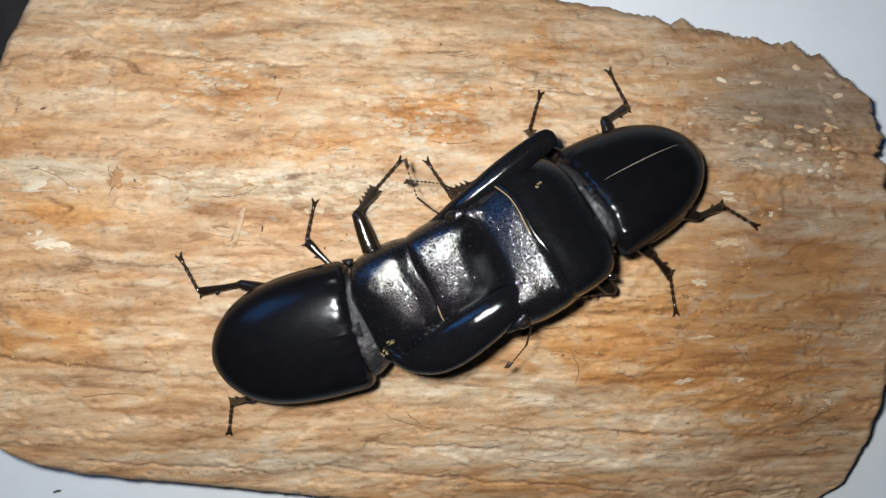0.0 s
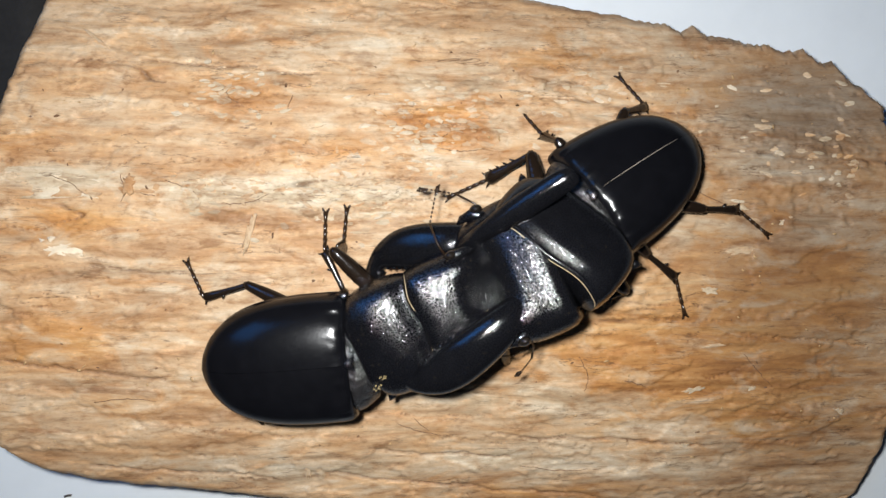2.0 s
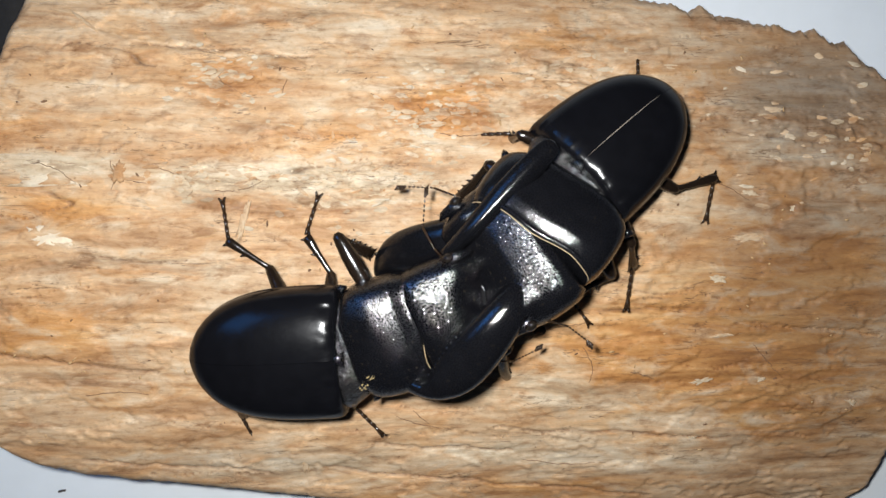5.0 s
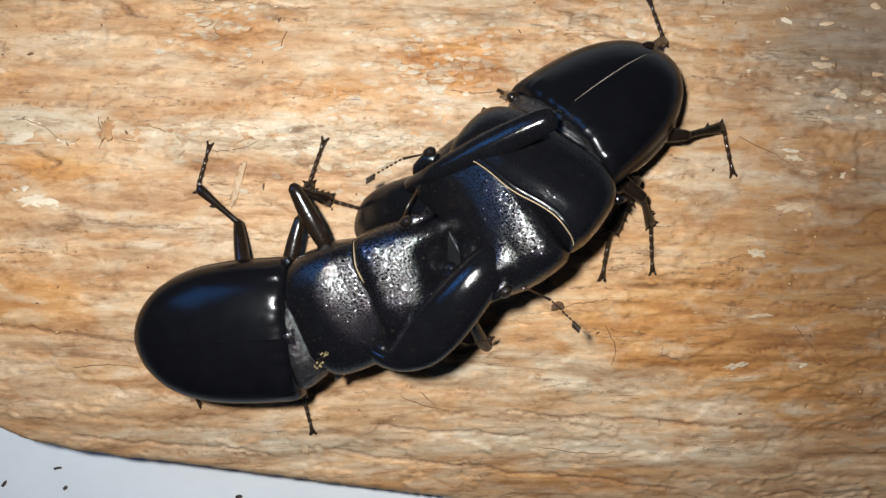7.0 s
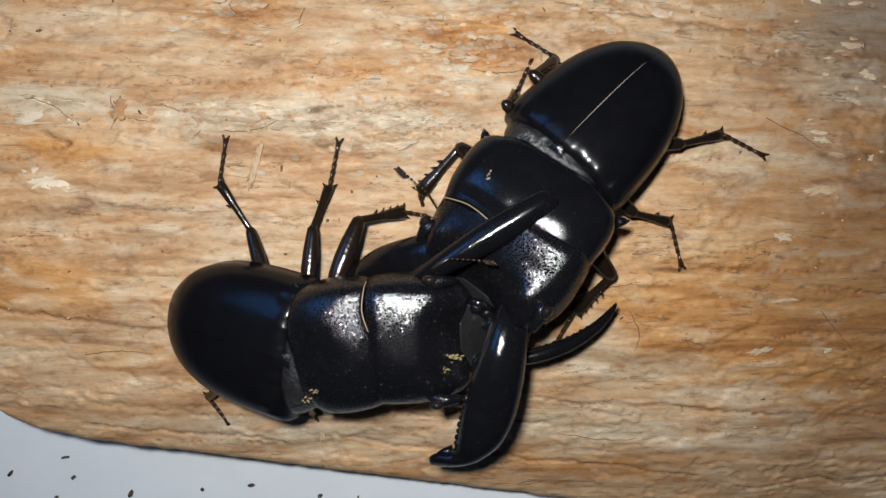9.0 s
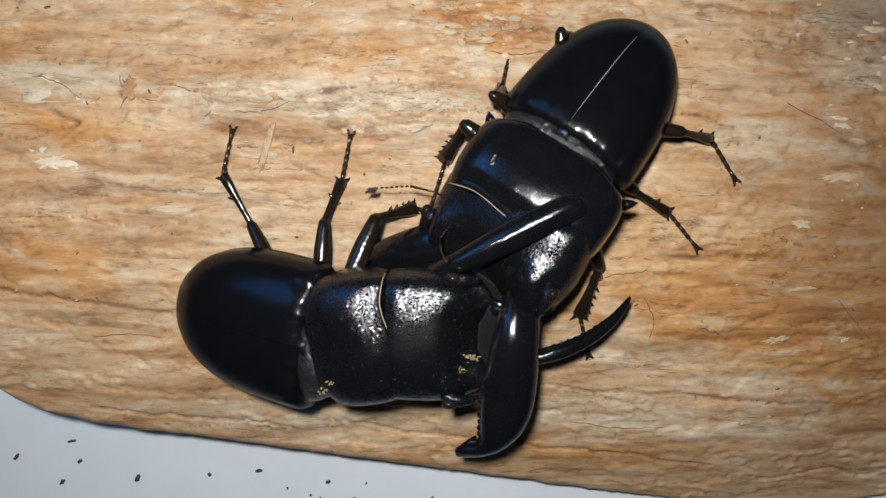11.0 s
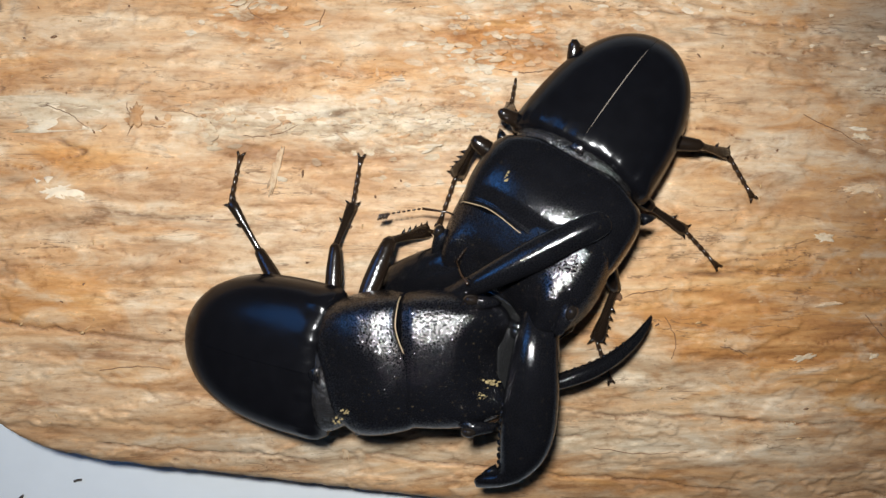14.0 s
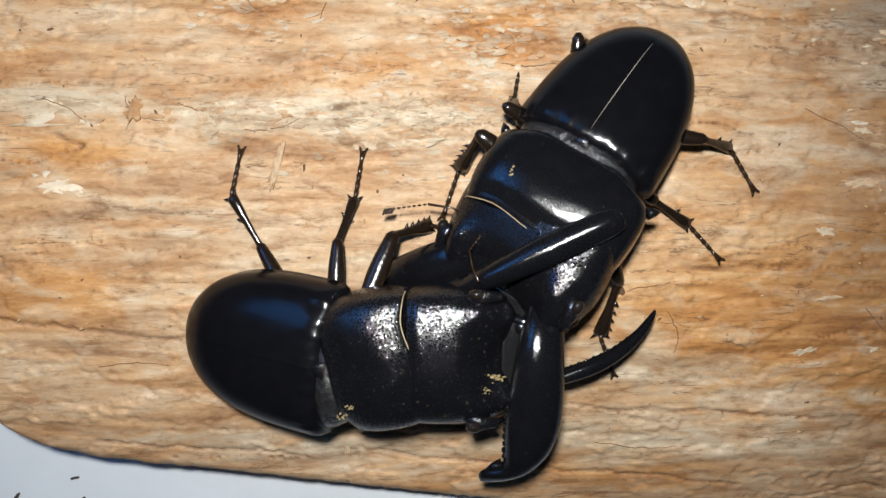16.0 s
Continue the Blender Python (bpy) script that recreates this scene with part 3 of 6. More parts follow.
def beetle(key, label, we, le, wp, lp, wh, lh, lm, size, broad, bow, plate, taper):
    root = tagged(new("stag_beetle"), label, "beetle", "fighting stag beetles")
    rig = {"": root}
    for side, nm in ((1, "left_elytron"), (-1, "right_elytron")):
        part("elytron", elytron(side, le, we, taper, 0.0 if key == "A" else 0.05), ELYTRA, root)
    part("abdomen", abdomen(le, we), BLACK, root)
    if key == "B":
        bm = bmesh.new()
        seam_x = [2.8 + k * (le * 0.78 - 2.8) / 24 for k in range(25)]
        tube(bm, [(-x, 0, -6.4 + 6.4 * interp(ELYTRON_RISE, (x - 1.0) / (le - 1.0))[0] - 0.02) for x in seam_x], [0.02 + 0.055 * math.sin(math.pi * (k + 1) / 26) for k in range(25)], 6)
        part("wing_seam", bm, SEAM_LIT, root, "thin seam between the wing cases, painted pale as if lit")
    bm = bmesh.new()
    tube(bm, [(-2.4, 0, -0.75), (-1.4, 0, -0.6), (-0.2, 0, -0.9)], [0.08, 0.7, 1.3], 14, 0.3)
    part("scutellum", bm, BLACK, root)
    # neck membrane between the wing cases and the thorax plate
    bm = bmesh.new()
    tube(bm, [(-3.0, 0, -6.0), (-1.2, 0, -5.2), (-0.3, 0, -5.0), (0.8, 0, -5.2), (3.0, 0, -5.6)], [we * 0.30, we * 0.40, we * 0.41, we * 0.39, we * 0.32], 40, 0.46)
    part("neck_membrane", bm, MEMBRANE, root, "grey wrinkled membrane at the waist")
    pro = rig["pronotum"] = part("pronotum", pronotum(lp, wp), plate, root, "broad glossy black thorax plate")
    bm = bmesh.new()
    pts = []
    for i in range(61):
        c = math.cos(math.pi * (0.04 + 0.92 * i / 60))
        v = power(c, 0.62)
        f = 0.7 * smoothstep(0.55, 1.0, abs(v)) + 0.7 * math.exp(-(v * 3) ** 2) - 0.3
        pts.append((lp + f + 0.12, v * wp / 2 * 0.905, -5.43 + 4.13 * (1 - c * c) ** 0.28))
    tube(bm, pts, [0.075] * 61, 6)
    part("hair_fringe", bm, GOLD, pro, "thin golden hair fringe on the front edge")
    head = rig["head"] = part("head", head_shape(lh, wh, 0.6 if key == "A" else 1.5), BLACK if key == "A" else HEAD, root, "wide granular black head")
    for side, nm in ((1, "l"), (-1, "r")):
        bm = bmesh.new()
        ball(bm, (lh * 0.60, side * wh * 0.475, -1.25), 0.95, 1.15, 0.8, 0.9, 3)
        part("eye", bm, EYE, head)
        rig["mandible_" + nm] = part("mandible", mandible(side, lm if side < 0 else lm - (3.8 if key == "A" else 0), broad if side > 0 else broad - (0.18 if key == "A" else 0), bow if side < 0 else bow * bow, key == "A", key == "A" and side > 0), SMOOTH, head, "curved toothed black mandible")
        rig["antenna_" + nm] = part("antenna", antenna(side, (12.6 if key == "A" and side > 0 else 11.5) * size, 30 if key == "A" and side > 0 else 15), TARSUS, head, "thin brown elbowed antenna")
    bm = bmesh.new()
    shell(bm, 4.6, [(0, 0.27 * wh, 0.1, -2), (0.4, 0.27 * wh, -0.3, -2), (0.75, 0.22 * wh, -0.9, -2.2), (0.92, 0.16 * wh, -1.3, -2.2), (1, 0.08 * wh, -1.6, -2)], 32, 14, 0.7, crown=0.5)
    bmesh.ops.translate(bm, vec=(lh * 0.86, 0, -3.3), verts=bm.verts)
    part("labrum", bm, MATTE, head, "matte grey upper lip")
    # lobes and hair of the mouth, in front of the lip
    for side in (-1, 1):
        bm = bmesh.new()
        ball(bm, (lh + 2.2, side * 2.9, -4.3), 1.0, 1.3, 0.9, 0.9, 3)
        ball(bm, (lh + 0.6, side * 3.9, -4.0), 1.1, 1.0, 1.0, 1.0, 3)
        tube(bm, [(lh - 0.6, side * 5.0, -3.6), (lh + 1.2, side * 4.6, -3.2), (lh + 3.4, side * 3.0, -3.8)], [0.5, 0.6, 0.25], 10)
        part("maxilla", bm, SMOOTH, head)
        bm = bmesh.new()
        for k in range(16):
            a = -0.9 + 0.12 * k
            cone(bm, (lh + 2.6, side * 2.0 + 0.12 * (k - 8), -4.4), (lh + 2.6 + 1.5 * math.cos(a), side * 2.0 + 0.12 * (k - 8) + 1.1 * math.sin(a) * side, -4.1 + 0.05 * (k % 5)), 0.10)
        part("hair_tuft", bm, GOLD, head, "short ochre hair at the mouth")
    for side in (-1, 1):
        bm = bmesh.new()
        tube(bm, [(lh * 0.95, side * 1.6, -5.4), (lh + 1.6, side * 2.2, -5.0), (lh + 2.8, side * 1.8, -5.2)], [0.35, 0.4, 0.3], 8)
        part("palp", bm, TARSUS, head)
    for pair, (fl, tl, sl) in (("f", (9.5, 9.5, 8.5)), ("m", (9, 8.5, 8.5)), ("h", (10, 9.5, 8.5))):
        for side, nm in ((1, "l"), (-1, "r")):
            leg = rig["leg_" + nm + pair] = part("leg", femur((fl + 2) * size, (1.45 if pair == "f" else 1.2) * size), LEG, root, "glossy dark brown leg")
            rig["tibia_" + nm + pair] = part("tibia", tibia(side, tl * size, (1.0 if pair == "f" else 0.85) * size, pair == "f"), LEG, leg)
            rig["tarsus_" + nm + pair] = part("tarsus", tarsus(sl * size), TARSUS, leg, "thin jointed foot with two claws")
    RIG[key] = rig


beetle("A", "black stag beetle rearing on the wood, jaws locked", 22.0, 26.5, 19.2, 12, 18.6, 15, 22.5, 0.92, 0.76, 0.62, BLACK, 0.04)
beetle("B", "large black stag beetle with broad thorax, gripping its rival", 22.0, 24.5, 23.6, 12.5, 23.8, 15, 22, 1.0, 1.0, 0.93, SMOOTH, 0.17)


# ---------------------------------------------------------------- loose bits on wood and table
def top_z(x, y):
    return wood_z(x, y) + relief(x, y)


def flake(name, x, y, length, width, turn, mat, label, category, thick=0.5, seed=0, sq=0.8, wild=0.55, stain=None):
    """A thin torn chip lying on the wood, following its surface."""
    rng = random.Random(seed)
    bm = bmesh.new()
    n = 28
    c, s = math.cos(radians(turn)), math.sin(radians(turn))
    outer = []
    for i in range(n):
        a = 2 * math.pi * i / n
        r = 1.1 - wild * rng.random()
        outer.append((length / 2 * r * power(math.cos(a), sq), width / 2 * r * power(math.sin(a), sq)))
    loops = []
    for scale, lift in ((1.0, -0.25), (0.97, thick * 0.5), (0.75, thick), (0.35, thick * 1.15)):
        loops.append([(px * scale, py * scale, wood_z(x + (px * c - py * s) * scale, y + (px * s + py * c) * scale) - wood_z(x, y) + lift + 0.12 * rng.random()) for px, py in outer])
    rings(bm, loops)
    ob = part(name, bm, mat)
    if stain:
        layer = ob.data.attributes.new("stain", "FLOAT_COLOR", "POINT")
        layer.data.foreach_set("color", [*stain, 1.0] * len(ob.data.vertices))
    ob.matrix_world = mm(x, y, top_z(x, y) - 0.1, 0, 0, turn)
    return tagged(ob, label, category)


def strand(name, points, radius, mat, label, category, lift=0.05):
    """A thin fibre or twig laid over the wood."""
    bm = bmesh.new()
    x0, y0 = points[0]
    fine = []
    rows = [(float(i), x, y) for i, (x, y) in enumerate(points)]
    for k in range(6 * (len(points) - 1) + 1):
        x, y = interp(rows, k / 6)
        fine.append((x + 0.35 * noise.noise((x, y, 1.0)), y + 0.35 * noise.noise((x, y, 5.0))))
    pts = [(x - x0, y - y0, top_z(x, y) - top_z(x0, y0)) for x, y in fine]
    tube(bm, pts, [radius * (1 - 0.75 * abs(i / (len(pts) - 1) - 0.35)) for i in range(len(pts))], 6)
    ob = part(name, bm, mat)
    ob.location = Vector((x0, y0, top_z(x0, y0) + lift)) * MM
    return tagged(ob, label, category)


# on the right half the flakes' pale tone also stands in for soft glints
for k, (x, y, l, w, turn) in enumerate(((42.4, -1.6, 4.2, 1.8, -4), (40.8, -21.0, 4.6, 1.3, 14), (40.3, -32.8, 1.9, 1.0, 0), (56, 11.2, 3.0, 1.4, 10), (52, -20.8, 2.2, 1.3, 0),
                                         (48, 14, 3.5, 1.2, -6), (-24, 17.5, 7.0, 3.4, 4), (-29, 12, 6.0, 1.8, 2), (-18, 13.5, 5.0, 2.0, -3), (70, -26, 3.0, 1.8, 0))):
    flake("wood_flake", x, y, l, w, turn, WOOD, "small pale torn wood flake stuck on the slab", "wood flake", 0.12, k, 0.85, 0.6, (0.2, 0.8, 0.0))
for k, (x, y, l, w, turn) in enumerate(((-42, 9, 8.5, 1.5, 74), (-33.3, -37, 5.0, 1.5, 84), (-69.5, 43.4, 7.5, 0.7, -38), (45, -12, 8.0, 0.9, 8), (48, 6, 7.5, 1.8, 3))):
    flake("wood_splinter", x, y, l, w, turn, WOOD, "thin tan splinter raised from the wood", "splinter", 0.2, 50 + k, 0.8, 0.55, (0.25, 0.45, 0.0))
flake("bare_wood_strip", -77.5, 17.9, 25, 5.6, -1, WOOD, "bleached cream strip of bare wood with a broken end", "wood strip", 0.1, 71, 0.3, 0.28, (0.0, 0.8, 0.0))
flake("bare_wood_strip", -50, 16.8, 17, 3.4, -3, WOOD, "bleached cream strip of bare wood between fibres", "wood strip", 0.1, 72, 0.6, 0.4, (0.0, 0.9, 0.0))
flake("wood_splinter", -63.0, 17.6, 2.6, 4.2, -12, WOOD, "brown torn splinter at the end of the bleached strip", "splinter", 0.25, 77, 0.9, 0.6, (0.6, 0.0, 0.2))
flake("wood_flake", -75, 6.3, 8.5, 4.2, -4, WHITE, "chalky white torn patch on the orange wood", "wood flake", 0.12, 73, 0.6, 0.6)
FIBRES = (((-76.7, 19.4), (-73.5, 17.9), (-70.3, 15.8)), ((-64.5, 19.5), (-63.8, 17.0), (-64.6, 13.5)), ((-62.0, 16.2), (-58.5, 15.6)), ((-56, 18.2), (-53, 17.2), (-50.5, 15.2)), ((-47, 14.4), (-42, 14.6), (-37.5, 16.8)),
          ((-12, 29.5), (-9.5, 27.2), (-7, 25.6)), ((-8.8, 25.6), (-6.6, 27.2)), ((-8, 24.4), (-3, 24.0), (0, 24.5)), ((11.4, -10.6), (15, -9.9), (19.4, -9.3)), ((27, -18.8), (30, -19.6), (31.8, -20.6)))
MORE_FIBRES = (((-20, 31.5), (-15, 28.2), (-12, 26.8)), ((-48, 35.5), (-45.6, 33.2), (-43.5, 31.8)), ((-34.8, 33.8), (-35.6, 31)), ((38.7, 17.3), (44, 14.9), (48, 12.5)), ((50, -14), (53, -17.4), (56, -20.5)),
          ((-16, -27), (-11, -29), (-6, -30.0)), ((-13, -26), (-10, -28.6)), ((-71, -22), (-65, -21.4), (-60, -22)), ((8, -37), (16, -38.2), (24, -38)), ((18, -14), (20, -18), (19.5, -21)))
for pts in FIBRES + MORE_FIBRES:
    strand("wood_fibre", list(pts), 0.075, TWIG, "thin dark wood fibre lying across the slab", "fibre")
strand("twig", [(9.0, -10.9), (10.2, -10.6), (11.0, -11.1)], 0.7, TWIG, "short black crooked twig on the wood", "twig")


def scatter(name, count, region, size, mat, label, category, seed, on_table=False, flat=0.5):
    """Many tiny crumbs in one mesh."""
    rng = random.Random(seed)
    bm = bmesh.new()
    x0, y0, x1, y1 = region
    for _ in range(count):
        x, y = rng.uniform(x0, x1), rng.uniform(y0, y1)
        z = TABLE_Z if on_table else top_z(x, y)
        r = size * rng.uniform(0.35, 1.0)
        m = Matrix.Translation((x, y, z + r * 0.3 * flat)) @ Matrix.Rotation(rng.uniform(0, 3.14), 4, "Z") @ Matrix.Diagonal((rng.uniform(0.8, 2.4), rng.uniform(0.5, 0.9), flat, 1))
        vs = bmesh.ops.create_icosphere(bm, subdivisions=1, radius=r, matrix=m)["verts"]
        for v in vs:
            v.co += Vector((rng.uniform(-0.25, 0.25) * r, rng.uniform(-0.25, 0.25) * r, rng.uniform(-0.25, 0.25) * r * flat))
    return tagged(part(name, bm, mat), label, category, "", "stuff")


def torn_scales(count, seed):
    """Thin curling scales of torn wood, all in one mesh, lifted a little from the rough patches."""
    rng = random.Random(seed)
    bm = bmesh.new()
    tone = []
    for _ in range(count):
        a, b, rx, ry, k = rng.choice(FLAKY[:6] + FLAKY[:2])
        x, y = rng.gauss(a, rx * 0.75), rng.gauss(b, ry * 0.8)
        if not (-80 < x < 70 and -34 < y < 40):
            continue
        length, width, turn = rng.uniform(0.8, 3.6), rng.uniform(0.4, 1.3), rng.gauss(-0.05, 0.25)
        n = 9
        outline = [(0.5 * length * math.cos(6.283 * i / n) * rng.uniform(0.6, 1.1), 0.5 * width * math.sin(6.283 * i / n) * rng.uniform(0.6, 1.1)) for i in range(n)]
        z0, tilt, lean = top_z(x, y) + 0.12, rng.uniform(-0.10, 0.16), rng.uniform(-0.2, 0.2)
        c, s = math.cos(turn), math.sin(turn)
        loops = []
        for scale, drop in ((1.0, -0.22), (1.0, 0.0), (0.5, 0.05)):
            loops.append([(x + scale * (px * c - py * s), y + scale * (px * s + py * c), z0 + drop + scale * (px * tilt + py * lean)) for px, py in outline])
        rings(bm, loops)
        shade = (rng.uniform(0.0, 0.5), rng.uniform(0.1, 1.0), rng.uniform(0.0, 0.15))
        tone += [shade] * (3 * n)
    ob = part("torn_scales", bm, WOOD, smooth=False)
    layer = ob.data.attributes.new("stain", "FLOAT_COLOR", "POINT")
    layer.data.foreach_set("color", [v for t in tone for v in (*t, 1.0)])
    return tagged(ob, "pale and tan torn scales curling from the slab's rough patches", "wood scales", "", "stuff")


torn_scales(560, 17)
scatter("wood_dust", 120, (-84, -36, 72, 44), 0.32, SPLINTER, "tan wood dust and tiny chips scattered on the slab", "wood dust", 3)
scatter("bark_dust", 70, (-84, -36, 72, 44), 0.3, TWIG, "dark brown specks of bark on the slab", "bark dust", 4)
for k in range(33):
    rng = random.Random(900 + k)
    x = rng.uniform(-110, 5)
    y = -47 - 0.12 * (x + 90) - rng.uniform(1, 13)
    bm = bmesh.new()
    ball(bm, (0, 0, 0.25), rng.uniform(0.25, 0.6), rng.uniform(0.8, 2.0), rng.uniform(0.5, 1.0), 0.5, 1)
    for v in bm.verts:
        v.co += Vector([rng.uniform(-0.15, 0.15) for _ in range(3)])
    ob = tagged(part("crumb", bm, CRUMB), "dark crumb of bark on the white table", "crumb", "crumbs on the table")
    ob.matrix_world = mm(x, y, TABLE_Z, 0, 0, rng.uniform(0, 180))

# folded black cloth beside the slab
bm = bmesh.new()
vs = []
for j in range(25):
    for i in range(25):
        x, y = -150 + i * 2.65, 2 + j * 4.5
        z = 5.0 + 2.5 * noise.noise((x * 0.05, y * 0.04, 2.0))
        vs.append(bm.verts.new((x, y, TABLE_Z + (z if 0 < i < 24 and 0 < j < 24 else 0.2))))
for j in range(24):
    for i in range(24):
        bm.faces.new((vs[j * 25 + i], vs[j * 25 + i + 1], vs[(j + 1) * 25 + i + 1], vs[(j + 1) * 25 + i]))
tagged(part("cloth", bm, CLOTH), "crumpled black cloth lying beside the wood slab", "cloth")


def surface_z(ob, x, y):
    near = [v.co for v in ob.data.vertices if abs(v.co.x / MM - x) < 0.9 and abs(v.co.y / MM - y) < 0.9]
    return max(c.z for c in near) / MM if near else 0.0


for key, nm, x, y, r in (("A", "pronotum", 3.0, -4.5, 0.35), ("A", "pronotum", 1.2, -6.0, 0.5), ("A", "head", 11.4, -2.4, 0.5), ("A", "head", 12.5, -2.6, 0.45), ("A", "head", 10.6, -3.8, 0.4), ("B", "pronotum", 7.6, -6.2, 0.45)):
    plate = RIG[key][nm]
    bm = bmesh.new()
    rng = random.Random(int(x * 10))
    z = surface_z(plate, x, y)
    for k in range(14):
        a, d = rng.uniform(0, 6.28), r * rng.uniform(0.2, 1.9)
        px, py = x + d * math.cos(a), y + 0.7 * d * math.sin(a)
        ball(bm, (px, py, z - 0.15 * d), r * rng.uniform(0.12, 0.42), 1.3, 1, 0.6, 1)
    part("dust_fleck", bm, DUST, plate, "ochre fleck of dust")


# ---------------------------------------------------------------- movement
def motions():
    r = RIG["A"]
    walk(r[""], [
        (0, mm(-19.11, -6.79, 20.04, 1.9, -1.7, 14.7)), (0.5, mm(-18.60, -4.56, 20.02, 1.9, -1.7, 18.1)), (1, mm(-21.57, -5.63, 20.02, 1.8, -1.3, 4.3)),
        (1.5, mm(-23.03, -6.96, 20.02, 1.7, -1.2, 4.9)), (2, mm(-21.79, -11.25, 20.05, 1.8, -1.0, 4.8)), (2.5, mm(-26.64, -12.02, 20.08, 1.7, -0.1, 0.7)),
        (3, mm(-24.31, -11.24, 20.03, 1.7, -1.2, 2.5)), (3.5, mm(-23.58, -9.23, 20.01, 1.6, -2.7, 4.9)), (6, mm(-22.66, -13.47, 20.00, 1.7, -2.0, 1.6)),
        (6.5, mm(-22.66, -13.22, 19.99, 1.6, -9.3, 3.9)), (7, mm(-29.60, -12.82, 19.95, 1.6, -1.8, 4.8)), (7.5, mm(-30.73, -15.33, 20.04, 1.7, -4.2, -13.6)),
        (8, mm(-30.15, -16.04, 20.01, 2.0, -9.3, -10.1)), (8.5, mm(-33.19, -17.57, 21.55, 2.0, -19.5, -8.4)), (9, mm(-33.46, -18.05, 21.53, 1.9, -21.7, -10.5)),
        (11.5, mm(-32.83, -18.57, 21.53, 2.1, -19.8, -9.1)), (16, mm(-32.83, -18.57, 21.53, 2.1, -19.8, -9.1))])
    walk(r["head"], [
        (0, mm(11.94, 3.35, 0.73, 1.5, 4.4, 14.1)), (0.5, mm(11.86, 3.10, 2.17, 1.4, 4.7, 12.1)), (1, mm(11.51, 4.43, 0.78, 1.6, 4.3, 15.4)),
        (1.5, mm(11.19, 5.38, 0.73, 1.7, 3.9, 13.1)), (2, mm(11.30, 5.09, 0.74, 1.6, 3.8, 19.7)), (2.5, mm(10.94, 5.77, 0.91, 1.5, 3.0, 21.7)),
        (3, mm(11.30, 4.87, 1.16, 1.7, 4.1, 15.2)), (3.5, mm(11.71, 3.77, 0.53, 2.6, 5.5, 23.0)), (6, mm(11.55, 4.19, 0.61, 2.1, 4.9, 19.2)),
        (6.5, mm(11.48, 4.51, -0.79, 5.2, 11.4, 23.5)), (7, mm(11.48, 4.60, 0.62, 2.0, 4.4, 16.2)), (7.5, mm(11.48, 3.50, 0.19, 2.7, 11.3, 18.0)),
        (8, mm(11.47, 3.40, -0.85, 3.8, 16.5, 16.3)), (8.5, mm(11.25, 4.08, -0.95, 5.2, 27.0, 12.2)), (9, mm(11.00, 4.45, -1.80, 6.8, 29.0, 15.3)),
        (11.5, mm(11.35, 3.50, -0.91, 3.9, 27.1, 8.2)), (16, mm(11.35, 3.50, -0.91, 3.9, 27.1, 8.2))])
    walk(r["leg_lf"], [
        (0, mm(3.10, 17.85, -8.99, 1.8, 2.1, 95.3)), (0.5, mm(1.32, 17.75, -8.43, 2.3, 2.9, 110.7)), (1, mm(3.59, 19.80, -8.47, 1.4, -0.4, 92.6)),
        (1.5, mm(-0.47, 19.85, -7.59, 1.8, -5.4, 112.6)), (2, mm(-2.74, 17.93, -6.80, 2.0, -9.9, 129.6)), (2.5, mm(0.54, 19.60, -6.93, 0.8, -8.1, 113.6)),
        (3, mm(3.04, 19.86, -7.19, 1.4, -7.2, 97.4)), (3.5, mm(-1.76, 19.17, -8.48, 3.2, -1.0, 120.3)), (6, mm(-1.13, 18.68, -9.29, 2.6, 3.6, 115.0)),
        (6.5, mm(-2.54, 18.97, -8.47, 8.9, -2.9, 120.1)), (7, mm(0.05, 21.32, -7.80, 2.3, -4.2, 112.2)), (7.5, mm(4.54, 21.95, -8.79, 3.9, 0.3, 79.7)),
        (8, mm(3.10, 18.59, -9.27, 9.0, 1.8, 83.7)), (8.5, mm(2.44, 20.22, -12.52, 19.7, 20.8, 81.2)), (9, mm(0.63, 19.94, -12.27, 22.4, 19.5, 86.7)),
        (11.5, mm(2.31, 18.16, -11.63, 19.8, 17.9, 81.6)), (16, mm(2.31, 18.16, -11.63, 19.8, 17.9, 81.6))])
    walk(r["leg_lh"], [
        (0, mm(-19.84, 11.09, -10.34, 2.5, 6.4, 154.2)), (0.5, mm(-19.48, 11.52, -12.12, 2.6, 15.3, 151.5)), (1, mm(-16.63, 11.51, -13.00, 2.4, 24.2, 142.5)),
        (1.5, mm(-20.69, 11.80, -12.69, 2.1, 17.0, 155.5)), (2, mm(-19.15, 12.71, -11.60, 2.1, 12.7, 153.3)), (2.5, mm(-12.29, 13.38, -10.97, 1.1, 13.0, 124.3)),
        (3, mm(-14.34, 13.95, -13.14, 2.2, 27.3, 127.2)), (3.5, mm(-12.46, 13.16, -13.07, 3.7, 34.0, 109.3)), (6, mm(-15.21, 13.56, -13.14, 3.0, 26.8, 127.6)),
        (6.5, mm(-14.10, 14.17, -11.51, 9.3, 18.5, 122.8)), (7, mm(-10.97, 16.22, -13.07, 2.3, 26.8, 100.3)), (7.5, mm(-16.59, 15.41, -11.56, 4.6, 15.2, 124.2)),
        (8, mm(-15.94, 13.26, -11.04, 9.0, 13.6, 126.8)), (8.5, mm(-16.78, 14.51, -10.01, 17.6, 7.7, 126.5)), (9, mm(-16.52, 14.77, -9.57, 19.7, 5.2, 124.0)),
        (11.5, mm(-17.90, 13.19, -9.47, 16.2, 3.8, 133.8)), (16, mm(-17.90, 13.19, -9.47, 16.2, 3.8, 133.8))])
